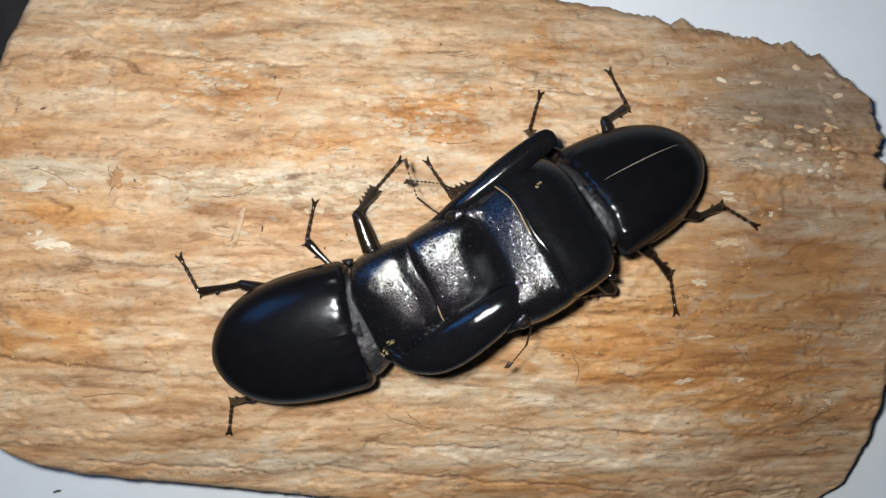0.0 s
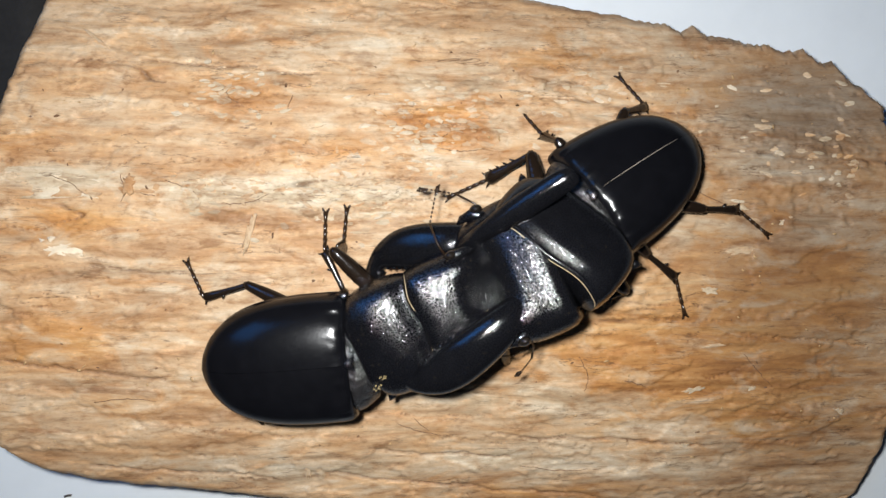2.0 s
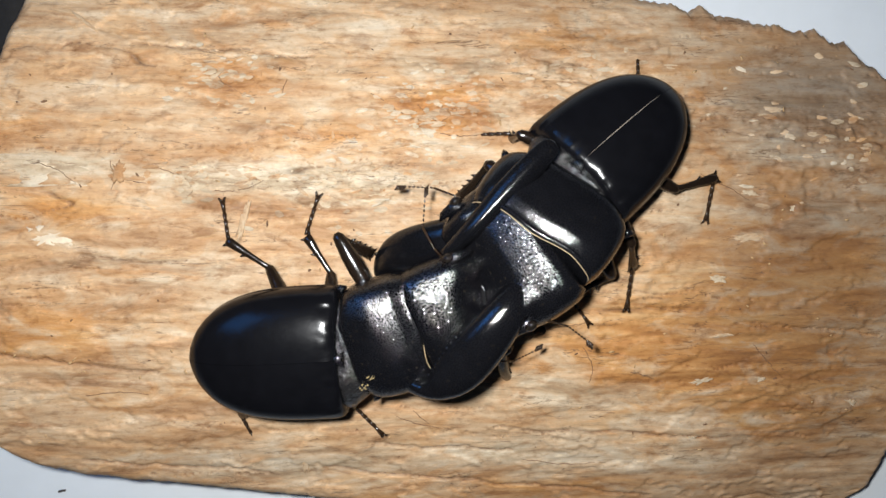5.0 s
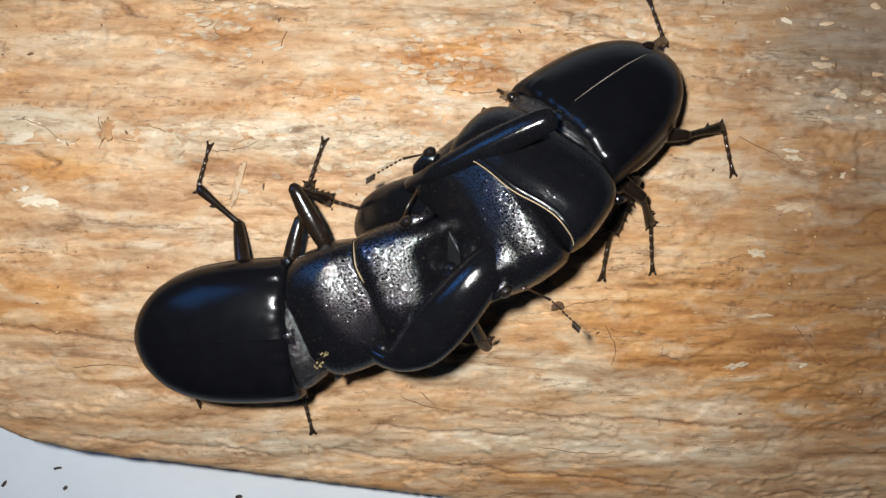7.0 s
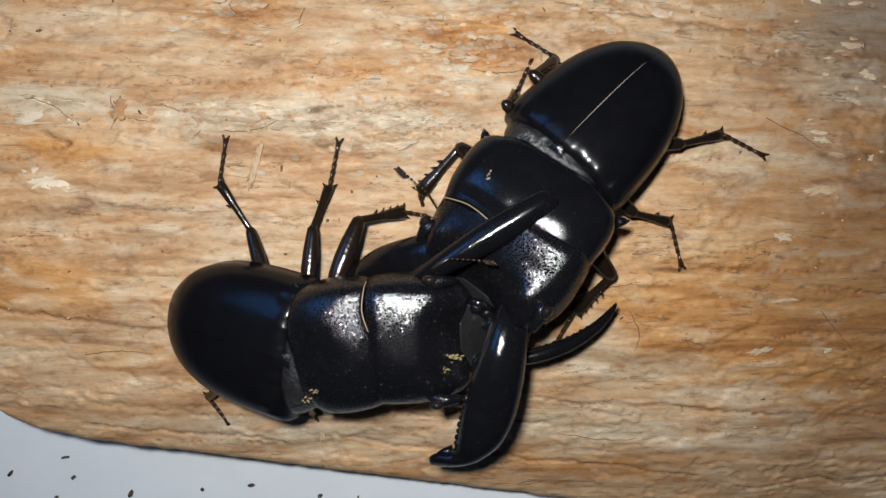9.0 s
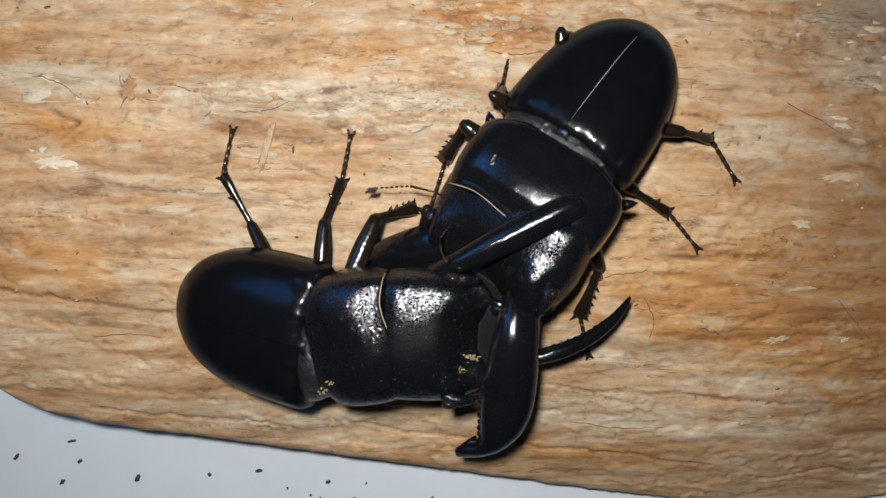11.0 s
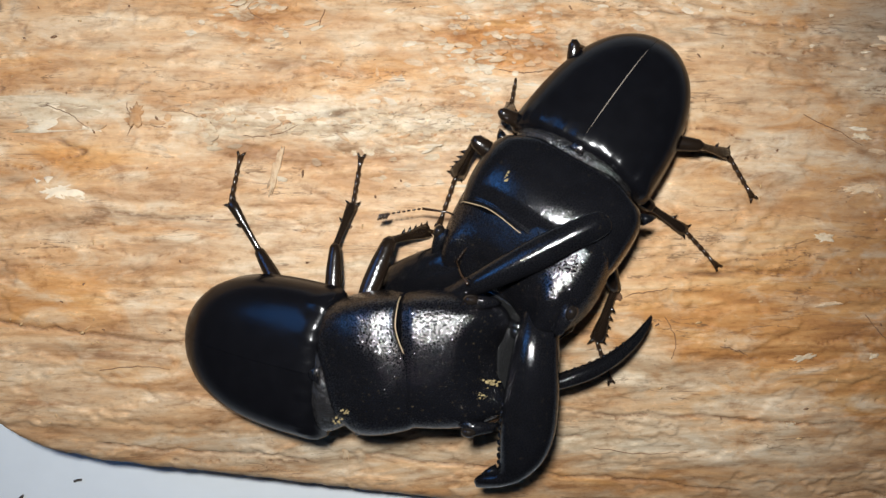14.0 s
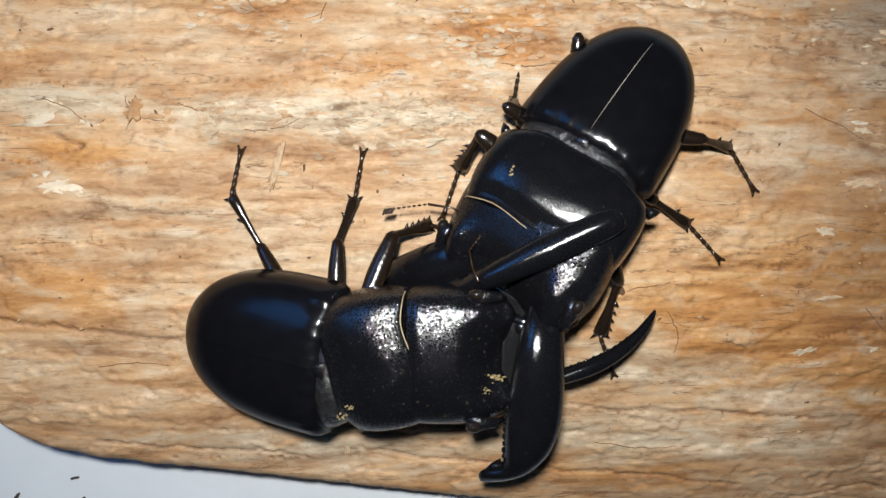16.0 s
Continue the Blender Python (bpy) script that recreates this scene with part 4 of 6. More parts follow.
    walk(r["leg_lm"], [
        (0, mm(-3.70, 8.45, -13.97, 4.1, 59.8, 107.7)), (0.5, mm(-4.10, 8.11, -13.95, 5.0, 61.9, 120.4)), (1, mm(-3.81, 7.14, -13.91, 7.6, 73.3, 140.4)),
        (1.5, mm(-3.15, 10.35, -14.01, 2.5, 60.4, 94.2)), (2, mm(-2.80, 9.99, -14.06, 3.1, 66.4, 100.6)), (2.5, mm(0.53, 9.75, -14.13, -1.2, 57.0, 65.4)),
        (3, mm(-2.66, 12.40, -14.09, 1.8, 48.3, 90.6)), (3.5, mm(-3.84, 12.91, -13.72, 3.8, 43.6, 93.8)), (6, mm(-3.80, 11.18, -13.97, 3.4, 50.1, 97.6)),
        (6.5, mm(-5.01, 12.93, -13.48, 12.5, 41.1, 112.2)), (7, mm(-0.09, 16.37, -9.67, 1.2, 4.4, 71.9)), (7.5, mm(-4.86, 18.69, -8.51, 4.3, -2.7, 92.9)),
        (8, mm(-4.06, 15.70, -9.01, 9.3, 0.4, 91.8)), (8.5, mm(-5.59, 17.20, -10.36, 19.8, 8.9, 97.9)), (9, mm(-6.19, 17.22, -10.81, 22.2, 11.1, 101.4)),
        (11.5, mm(-5.85, 15.94, -10.72, 20.3, 10.2, 100.4)), (16, mm(-5.85, 15.94, -10.72, 20.3, 10.2, 100.4))])
    walk(r["leg_rf"], [
        (0, mm(7.45, -5.95, -10.06, -2.5, 20.7, -67.7)), (0.5, mm(6.28, -6.33, -9.00, -1.1, 13.6, -105.8)), (1, mm(9.44, -4.38, -9.11, -2.2, 4.1, -49.5)),
        (1.5, mm(10.23, -2.97, -8.66, -2.0, -3.7, -51.9)), (2, mm(10.64, -2.66, -9.16, -2.0, 2.7, -44.8)), (2.5, mm(12.38, -3.37, -9.49, -1.2, 8.5, -45.5)),
        (3, mm(9.76, -7.13, -9.54, -1.6, 5.7, -74.8)), (3.5, mm(9.49, -4.00, -8.86, -3.2, -1.8, -50.4)), (6, mm(3.21, -7.88, -10.38, -1.1, 10.9, -114.0)),
        (6.5, mm(1.27, -8.09, -10.10, -7.6, 2.1, -116.8)), (7, mm(5.90, -6.24, -8.72, -1.4, -1.9, -101.8)), (7.5, mm(6.39, -5.80, -10.36, -4.6, 10.8, -79.4)),
        (8, mm(6.04, -5.71, -11.96, -10.5, 27.6, -73.4)), (8.5, mm(2.17, -7.42, -13.03, -21.3, 24.4, -104.3)), (9, mm(2.30, -6.75, -13.64, -25.0, 28.7, -100.2)),
        (11.5, mm(3.08, -4.36, -13.75, -39.1, 57.8, -108.8)), (16, mm(3.08, -4.36, -13.75, -39.1, 57.8, -108.8))])
    walk(r["leg_rh"], [
        (0, mm(-23.41, -8.25, -8.08, 1.3, -4.1, -160.6)), (0.5, mm(-24.51, -7.78, -8.80, 1.5, -1.0, -164.1)), (1, mm(-13.17, -13.95, -8.30, -0.6, -4.2, -109.3)),
        (1.5, mm(-18.70, -9.65, -8.35, 0.7, -3.7, -145.8)), (2, mm(-17.61, -9.06, -9.21, 0.8, 0.3, -140.5)), (2.5, mm(-15.08, -10.09, -9.26, 1.3, 0.7, -136.4)),
        (3, mm(-16.75, -10.05, -8.88, 0.2, -1.3, -133.9)), (3.5, mm(-17.33, -9.91, -8.91, -0.7, -1.1, -135.1)), (6, mm(-17.93, -9.29, -9.36, 0.1, 1.7, -140.0)),
        (6.5, mm(-19.53, -8.32, -6.69, -3.6, -11.9, -147.6)), (7, mm(-18.16, -8.99, -8.64, 0.2, -2.2, -141.7)), (7.5, mm(-13.61, -10.44, -8.25, -3.4, -5.4, -109.8)),
        (8, mm(-13.54, -5.84, -5.45, -4.8, -43.2, -143.3)), (8.5, mm(-15.80, -10.39, -7.35, -15.4, -8.6, -121.8)), (9, mm(-15.67, -10.39, -6.91, -17.0, -11.7, -123.1)),
        (11.5, mm(-10.55, -7.48, -7.40, -20.6, -16.2, -70.5)), (16, mm(-10.55, -7.48, -7.40, -20.6, -16.2, -70.5))])
    walk(r["leg_rm"], [
        (0, mm(-3.42, -8.68, -9.40, -1.8, 4.7, -88.1)), (0.5, mm(-4.08, -8.22, -9.14, -1.3, 1.4, -100.4)), (1, mm(-0.54, -8.03, -8.76, -2.0, -3.7, -63.8)),
        (1.5, mm(0.05, -7.22, -9.06, -1.8, -0.7, -67.0)), (2, mm(-0.22, -7.21, -10.32, -1.7, 12.0, -67.8)), (2.5, mm(1.51, -7.41, -9.86, -0.9, 8.5, -60.9)),
        (3, mm(0.70, -8.08, -13.57, -2.2, 33.3, -63.8)), (3.5, mm(0.54, -5.92, -9.13, -3.2, 0.1, -49.6)), (6, mm(-0.74, -9.33, -13.45, -3.0, 32.4, -68.4)),
        (6.5, mm(-3.05, -7.20, -15.50, -14.5, 49.3, -94.1)), (7, mm(-3.81, -7.33, -14.39, -1.6, 39.1, -107.6)), (7.5, mm(-0.47, -7.26, -11.57, -4.8, 21.9, -58.5)),
        (8, mm(-2.65, -11.98, -11.59, -9.9, 17.0, -84.0)), (8.5, mm(-1.76, -10.99, -13.63, -21.3, 31.3, -72.2)), (9, mm(-3.47, -10.77, -13.10, -25.0, 30.8, -85.5)),
        (11.5, mm(-4.36, -6.84, -11.78, -33.1, 58.2, -79.4)), (16, mm(-4.36, -6.84, -11.78, -33.1, 58.2, -79.4))])
    walk(r["pronotum"], [
        (0, mm(0.23, 0.87, -0.04, 1.4, -3.7, 11.9)), (0.5, mm(0.28, 0.85, -0.04, 1.3, -10.6, 11.0)), (1, mm(0.07, 0.90, -0.03, 1.7, -3.9, 17.2)),
        (1.5, mm(0.08, 0.90, -0.03, 1.9, -3.6, 21.9)), (2, mm(0.08, 0.90, -0.03, 1.7, -3.7, 20.5)), (2.5, mm(0.01, 0.90, -0.03, 1.5, -4.4, 24.0)),
        (3, mm(0.04, 0.90, -0.03, 1.8, -5.7, 19.5)), (3.5, mm(0.08, 0.90, -0.03, 2.1, -2.7, 13.9)), (6, mm(0.03, 0.90, -0.03, 1.9, -3.1, 15.9)),
        (6.5, mm(0.06, 0.90, -0.03, 4.3, 3.6, 17.5)), (7, mm(0.08, 0.90, -0.03, 2.1, -3.1, 18.0)), (7.5, mm(0.00, 0.00, 0.00, 2.6, -0.9, 16.9)),
        (8, mm(0.00, 0.00, 0.00, 3.8, 4.0, 16.5)), (8.5, mm(0.00, 0.00, 0.00, 7.9, 4.5, 19.9)), (9, mm(0.00, 0.00, 0.00, 9.5, 8.7, 22.0)),
        (11.5, mm(0.07, -0.49, -0.01, 7.8, 4.3, 19.4)), (16, mm(0.07, -0.49, -0.01, 7.8, 4.3, 19.4))])
    walk(r["antenna_l"], [
        (0, mm(8.25, 8.93, -3.20, -1.2, 18.8, 110.9)), (0.5, mm(8.25, 8.93, -3.20, -2.7, 21.0, 92.1)), (1, mm(8.25, 8.93, -3.20, -1.4, 18.0, 110.9)),
        (1.5, mm(8.25, 8.93, -3.20, -3.9, 20.1, 56.0)), (2, mm(8.25, 8.93, -3.20, -2.6, 16.2, 85.1)), (2.5, mm(8.25, 8.93, -3.20, -3.6, 21.7, 62.6)),
        (3, mm(8.25, 8.93, -3.20, -0.2, 16.2, 126.7)), (3.5, mm(8.25, 8.93, -3.20, -3.8, 11.3, 48.7)), (6, mm(8.25, 8.93, -3.20, 0.7, 14.2, 138.6)),
        (6.5, mm(8.25, 8.93, -3.20, 1.6, 15.3, 151.3)), (7, mm(8.25, 8.93, -3.20, -3.8, 10.3, 35.7)), (7.5, mm(8.25, 8.93, -3.20, -2.6, 15.9, 135.9)),
        (8, mm(8.25, 8.93, -3.20, -8.2, -43.9, 33.3)), (8.5, mm(8.25, 8.93, -3.20, -7.7, -34.1, 35.1)), (9, mm(8.25, 8.93, -3.20, -7.5, -34.0, 32.7)),
        (11.5, mm(7.99, 11.21, -0.58, -22.3, 76.9, 96.1)), (16, mm(9.09, 10.63, -0.54, -12.4, 57.1, 87.6))])
    walk(r["antenna_r"], [
        (0, mm(8.25, -8.93, -3.2, -1.2, 30.8, -36.2)), (0.5, mm(8.25, -8.93, -3.2, 2.1, 39.9, -71.3)), (1, mm(8.25, -8.93, -3.2, 0.3, 29.2, -53.7)),
        (1.5, mm(8.25, -8.93, -3.2, -0.7, 30.0, -42.2)), (2, mm(8.25, -8.93, -3.2, -1.7, 36.2, -33.3)), (2.5, mm(8.25, -8.93, -3.2, -2.4, 23.2, -18.0)),
        (3, mm(8.25, -8.93, -3.2, -2.6, 33.0, -17.7)), (3.5, mm(8.25, -8.93, -3.2, 0.1, 31.0, -53.8)), (6, mm(8.25, -8.93, -3.2, -2.8, 23.7, -10.5)),
        (6.5, mm(8.25, -8.93, -3.2, 1.7, 32.0, -74.2)), (7, mm(8.25, -8.93, -3.2, -0.5, 44.6, -47.9)), (7.5, mm(8.25, -8.93, -3.2, -3.6, 18.0, 2.8)),
        (8, mm(8.25, -8.93, -3.2, -2.5, 20.5, -5.8)), (8.5, mm(8.25, -8.93, -3.2, -1.5, 15.3, -11.8)), (9, mm(8.25, -8.93, -3.2, -1.6, 12.8, -10.8)),
        (11.5, mm(8.25, -8.93, -3.2, -4.8, 16.2, 12.2)), (16, mm(8.25, -8.93, -3.2, -4.8, 16.2, 12.2))])
    walk(r["mandible_l"], [
        (0, mm(11.03, 9.46, -2.16, -3.2, -3.2, 8.8)), (0.5, mm(10.10, 8.19, -2.14, -3.5, 23.7, 6.2)), (1, mm(10.85, 10.60, -2.23, -3.8, 20.0, 13.9)),
        (1.5, mm(12.09, 10.65, -2.19, -3.6, -8.1, 15.7)), (2, mm(14.09, 9.70, -1.95, -3.6, -22.4, 11.5)), (2.5, mm(16.29, 5.84, -1.40, -3.9, -19.6, 23.5)),
        (3, mm(12.08, 11.44, -2.22, -3.6, -4.7, 17.0)), (3.5, mm(14.44, 11.61, -2.14, -3.6, 16.1, 10.8)), (6, mm(13.19, 11.17, -0.36, -4.0, -17.6, 30.1)),
        (6.5, mm(14.17, 11.27, -1.11, -3.7, -20.9, 17.5)), (7, mm(14.79, 13.69, -1.59, -3.4, -18.7, 4.9)), (7.5, mm(12.57, 11.90, -2.07, -6.9, -33.0, 30.6)),
        (8, mm(10.61, 8.99, -2.15, -7.5, -30.0, 37.9)), (8.5, mm(9.91, 12.21, -2.41, -6.5, -2.9, 32.7)), (9, mm(10.12, 10.29, -2.28, -6.1, -7.9, 28.6)),
        (11.5, mm(9.34, 10.54, -2.39, -6.2, -10.1, 29.5)), (16, mm(10.53, 10.76, -2.26, -6.1, -12.9, 27.3))])
    walk(r["mandible_r"], [
        (0, mm(12, -5.95, -8.5, 0.0, 55.9, -109.2)), (0.5, mm(12, -5.95, -8.5, 0.0, 53.8, -118.4)), (1, mm(12, -5.95, -8.5, -0.0, 50.6, -90.4)),
        (1.5, mm(12, -5.95, -8.5, 0.0, 50.6, -85.7)), (2, mm(12, -5.95, -8.5, 0.0, 52.8, -85.3)), (2.5, mm(12, -5.95, -8.5, -0.0, 49.6, -84.0)),
        (3, mm(12, -5.95, -8.5, 0.0, 47.0, -81.9)), (3.5, mm(12, -5.95, -8.5, 0.0, 48.0, -97.9)), (6, mm(12, -5.95, -8.5, 0.0, 45.9, -82.3)),
        (6.5, mm(12, -5.95, -8.5, 0.0, 47.0, -85.4)), (7, mm(12, -5.95, -8.5, 0.0, 49.5, -75.1)), (7.5, mm(12, -5.95, -8.5, -0.0, 40.1, -22.7)),
        (8, mm(12, -5.95, -8.5, 0.0, 40.3, -31.4)), (8.5, mm(16.5, -5.95, -8.5, 0.0, 9.8, 21.6)), (9, mm(16.5, -5.95, -8.5, 0.0, 1.8, 19.1)),
        (11.5, mm(16.5, -5.95, -8.5, 0.0, 2.7, 27.8)), (16, mm(16.5, -5.95, -8.5, 0.0, 2.7, 27.8))])
    walk(r["tarsus_lf"], [
        (0, mm(2.95, -3.87, -7.26, 0.3, 11.8, -60.3)), (0.5, mm(-0.28, -4.23, -7.64, 1.7, 11.2, -82.2)), (1, mm(-0.34, -3.64, -7.94, -1.1, 13.4, -30.0)),
        (1.5, mm(-0.96, -2.79, -8.23, -5.0, 14.9, -50.5)), (2, mm(-1.98, -0.42, -8.5, -8.3, 12.5, -51.3)), (2.5, mm(-1.55, 0.22, -8.6, -6.1, 13.8, -39.0)),
        (3, mm(-0.54, -1.3, -8.63, -8.4, 9.3, -107.5)), (3.5, mm(-4.29, -3.21, -6.9, -1.0, 8.0, -83.1)), (6, mm(-5.69, -1.86, -6.37, 1.6, 22.4, -146.5)),
        (6.5, mm(-5.57, -1.22, -6.62, 0.1, 14.0, -168.2)), (7, mm(-4.41, -2.68, -7.05, -3.7, 13.0, -134.5)), (7.5, mm(-0.21, -4.47, -7.51, -2.1, 21.0, -116.6)),
        (8, mm(2.09, -4.52, -7.18, -1.2, 15.0, -93.5)), (8.5, mm(4.37, -5.66, -5.02, 15.6, 21.7, -72.7)), (9, mm(4.53, -5.76, -4.76, 16.1, 21.2, -75.8)),
        (11.5, mm(4.41, -4.41, -6.13, 14.3, 31.4, -82.3)), (16, mm(4.41, -4.41, -6.13, 14.3, 31.4, -82.3))])
    walk(r["tarsus_lh"], [
        (0, mm(7.82, 3.35, -2.02, 5.4, -1.1, -50.3)), (0.5, mm(7.47, 4.45, 0.85, 10.7, -8.3, -42.9)), (1, mm(4.3, 7.47, 1.42, -2.3, -20.5, 5.6)),
        (1.5, mm(4.35, 7.55, 0.7, 13.5, -6.3, -50.9)), (2, mm(6.78, 5.5, -0.46, 8.7, -5.8, -42.7)), (2.5, mm(1.3, 8.03, -3.2, -11.2, -1.0, 73.8)),
        (3, mm(7.7, 2.76, 3.08, 17.7, -12.2, -42.1)), (3.5, mm(5.31, 6.22, 3.08, 8.0, -24.6, -14.5)), (6, mm(7.75, 1.99, 3.52, 13.2, -15.9, -30.5)),
        (6.5, mm(7.56, 3.48, 2.67, 6.3, -14.4, -17.0)), (7, mm(6.61, 5.11, 2.57, 12.2, -12.7, -28.9)), (7.5, mm(7.69, 4.08, 0.74, 10.3, -2.5, -39.7)),
        (8, mm(7.97, 2.95, 2.03, 9.4, -6.7, -32.5)), (8.5, mm(8.4, 1.14, 2.11, 10.2, -5.8, -36.3)), (9, mm(8.32, 2.04, 1.75, 7.1, -5.5, -27.7)),
        (11.5, mm(8.51, -0.39, 1.95, 11.0, -3.8, -43.8)), (16, mm(8.51, -0.39, 1.95, 11.0, -3.8, -43.8))])
    walk(r["tarsus_lm"], [
        (0, mm(4.42, 2.19, 6.07, 42.1, -34.0, -51.1)), (0.5, mm(4.32, 1.16, 6.41, 54.9, -19.9, -67.7)), (1, mm(2.92, -1.57, 7.08, 66.7, -24.1, -71.5)),
        (1.5, mm(4.17, 4.39, 4.94, 42.4, -35.8, -51.4)), (2, mm(3.82, 1.81, 6.58, 21.6, -54.3, -23.8)), (2.5, mm(3.41, 5.82, 3.95, -19.8, -44.9, 24.1)),
        (3, mm(5.38, 3.4, 4.54, 18.4, -34.4, -25.5)), (3.5, mm(5.5, 4.42, 3.37, 32.1, -20.2, -51.8)), (6, mm(5.53, 1.72, 5.25, 9.2, -40.7, -12.2)),
        (6.5, mm(6.31, 0.59, 4.58, 18.8, -31.3, -28.3)), (7, mm(5.86, 0.89, -5.1, 0.2, 8.2, -4.4)), (7.5, mm(3.79, -0.48, -6.83, 0.4, 11.3, 5.8)),
        (8, mm(5.36, 0.56, -5.66, 0.0, 7.9, 0.8)), (8.5, mm(6.46, -2.14, -3.85, 1.0, -1.0, -6.5)), (9, mm(7.25, -1.56, -2.47, 1.7, -4.0, -7.5)),
        (11.5, mm(7.03, -1.84, -2.88, 1.5, -3.0, -7.6)), (16, mm(7.03, -1.84, -2.88, 1.5, -3.0, -7.6))])
    walk(r["tarsus_rf"], [
        (0, mm(6.36, -2.25, -5.55, -21.2, -4.8, 107.4)), (0.5, mm(5.22, 0.4, -7, -15.7, -5.6, 102.2)), (1, mm(3.68, -2.45, -7.54, -3.6, 3.9, 50.0)),
        (1.5, mm(2.57, -2.3, -8.03, 2.3, 18.0, 45.0)), (2, mm(2.76, -2.06, -8.03, -2.1, 7.2, 39.5)), (2.5, mm(3.88, -2.19, -7.52, -7.5, -3.5, 50.8)),
        (3, mm(4.21, -0.78, -7.62, -0.6, 13.3, 5.0)), (3.5, mm(2.37, -1.51, -8.28, 1.7, 30.6, 39.6)), (6, mm(5.44, 1.23, -6.73, -13.5, 14.8, 78.2)),
        (6.5, mm(4.53, 1.52, -7.32, -8.4, 23.7, 82.9)), (7, mm(2.08, 0.79, -8.45, 0.0, 14.5, 94.2)), (7.5, mm(4.28, -0.18, -7.62, -11.6, 3.4, 94.2)),
        (8, mm(6.76, -0.7, -5.49, -26.4, -4.7, 96.0)), (8.5, mm(6.43, 0.16, -5.92, -30.5, 16.2, 91.4)), (9, mm(6.68, 0, -5.64, -32.2, 9.5, 92.7)),
        (11.5, mm(7.41, -1.4, -4.42, -52.7, -4.1, 138.0)), (16, mm(7.41, -1.4, -4.42, -52.7, -4.1, 138.0))])
    walk(r["tarsus_rh"], [
        (0, mm(5.19, -0.44, -7.02, 1.4, 21.5, 45.3)), (0.5, mm(6.6, -0.33, -5.72, -1.0, 19.9, 50.0)), (1, mm(2.35, -4.14, -7.33, -0.3, 17.7, -9.0)),
        (1.5, mm(4.98, 1.24, -7.08, 1.7, 23.6, 115.9)), (2, mm(5.7, -1, -6.55, -2.6, 31.8, 87.1)), (2.5, mm(5.06, 0.02, -7.13, -2.2, 29.5, 101.2)),
        (3, mm(5.18, -0.9, -6.98, -0.8, 32.6, 73.0)), (3.5, mm(6.05, -0.42, -6.3, -2.1, 33.2, 57.0)), (6, mm(6.04, -0.35, -6.31, -4.2, 27.3, 57.3)),
        (6.5, mm(5.29, -0.14, -6.96, 3.5, 34.4, 72.3)), (7, mm(5.27, -0.1, -6.97, -0.2, 36.1, 49.4)), (7.5, mm(4.31, -1.58, -7.44, 2.2, 25.7, 55.6)),
        (8, mm(-1.09, -0.37, -8.66, -28.9, 0.2, -126.6)), (8.5, mm(6.02, -1, -6.26, -3.6, 26.0, 64.9)), (9, mm(5.97, -0.71, -6.35, -2.1, 28.3, 65.6)),
        (11.5, mm(-1.62, -4.78, -7.14, -9.0, -7.1, -153.0)), (16, mm(-1.62, -4.78, -7.14, -9.0, -7.1, -153.0))])
    walk(r["tarsus_rm"], [
        (0, mm(1.19, -3.17, -7.05, -6.6, 1.2, 97.2)), (0.5, mm(1.77, -3.06, -6.98, -3.6, 5.0, 81.1)), (1, mm(-0.7, -3.02, -7.18, 2.3, 14.2, 56.4)),
        (1.5, mm(0.26, -3.34, -7.07, -0.4, 6.5, 82.3)), (2, mm(1.63, -3.97, -6.54, -13.3, 0.8, 87.2)), (2.5, mm(0.53, -3.2, -7.12, -9.9, 0.4, 83.6)),
        (3, mm(7.39, -2.55, -0.08, -34.3, 13.1, 65.9)), (3.5, mm(-0.61, -3.13, -7.14, 0.4, 7.1, 83.5)), (6, mm(6.48, -4.13, -1.45, 25.4, 10.4, -40.3)),
        (6.5, mm(6.17, -2.63, 4.02, 19.7, -21.2, -23.1)), (7, mm(7.36, 1.31, 2.28, -14.0, -20.3, 20.5)), (7.5, mm(6.01, -2.16, -4.51, 3.0, 0.8, -7.8)),
        (8, mm(5.96, 0.23, -5.05, -11.3, 13.0, 34.8)), (8.5, mm(5.91, -2.19, -4.63, -2.0, 19.0, 3.3)), (9, mm(6.53, -1.27, -4.11, -6.8, 16.4, 10.3)),
        (11.5, mm(4.46, -2.59, -5.88, -48.1, -15.5, 141.9)), (16, mm(4.46, -2.59, -5.88, -48.1, -15.5, 141.9))])
    walk(r["tibia_lf"], [
        (0, mm(-0, -0, 0, 0.5, 56.2, -52.7)), (0.5, mm(0, 0, 0, 3.4, 61.0, -93.8)), (1, mm(-0, -0, 0, -5.0, 65.3, -95.3)),
        (1.5, mm(0, -0, 0, -19.3, 70.2, -109.0)), (2, mm(0, -0, 0, -36.0, 76.6, -168.1)), (2.5, mm(0, 0, 0, 61.7, 79.7, 171.8)),
        (3, mm(-0, -0, 0, -53.5, 80.7, -112.7)), (3.5, mm(-0, -0, 0, -0.9, 52.2, -143.2)), (6, mm(-0, 0, 0, 1.2, 46.8, -161.9)),
        (6.5, mm(0, 0, -0, 0.1, 49.3, -167.6)), (7, mm(-0, 0, 0, -4.8, 53.8, -148.7)), (7.5, mm(0, 0, 0, -4.2, 59.2, -92.7)),
        (8, mm(0, 0, -0, -1.8, 55.3, -65.2)), (8.5, mm(0, 0, 0, 16.0, 35.1, -52.3)), (9, mm(-0, 0, 0, 15.9, 33.0, -51.8)),
        (11.5, mm(0, 0, 0, 14.1, 44.5, -45.0)), (16, mm(0, 0, 0, 14.1, 44.5, -45.0))])
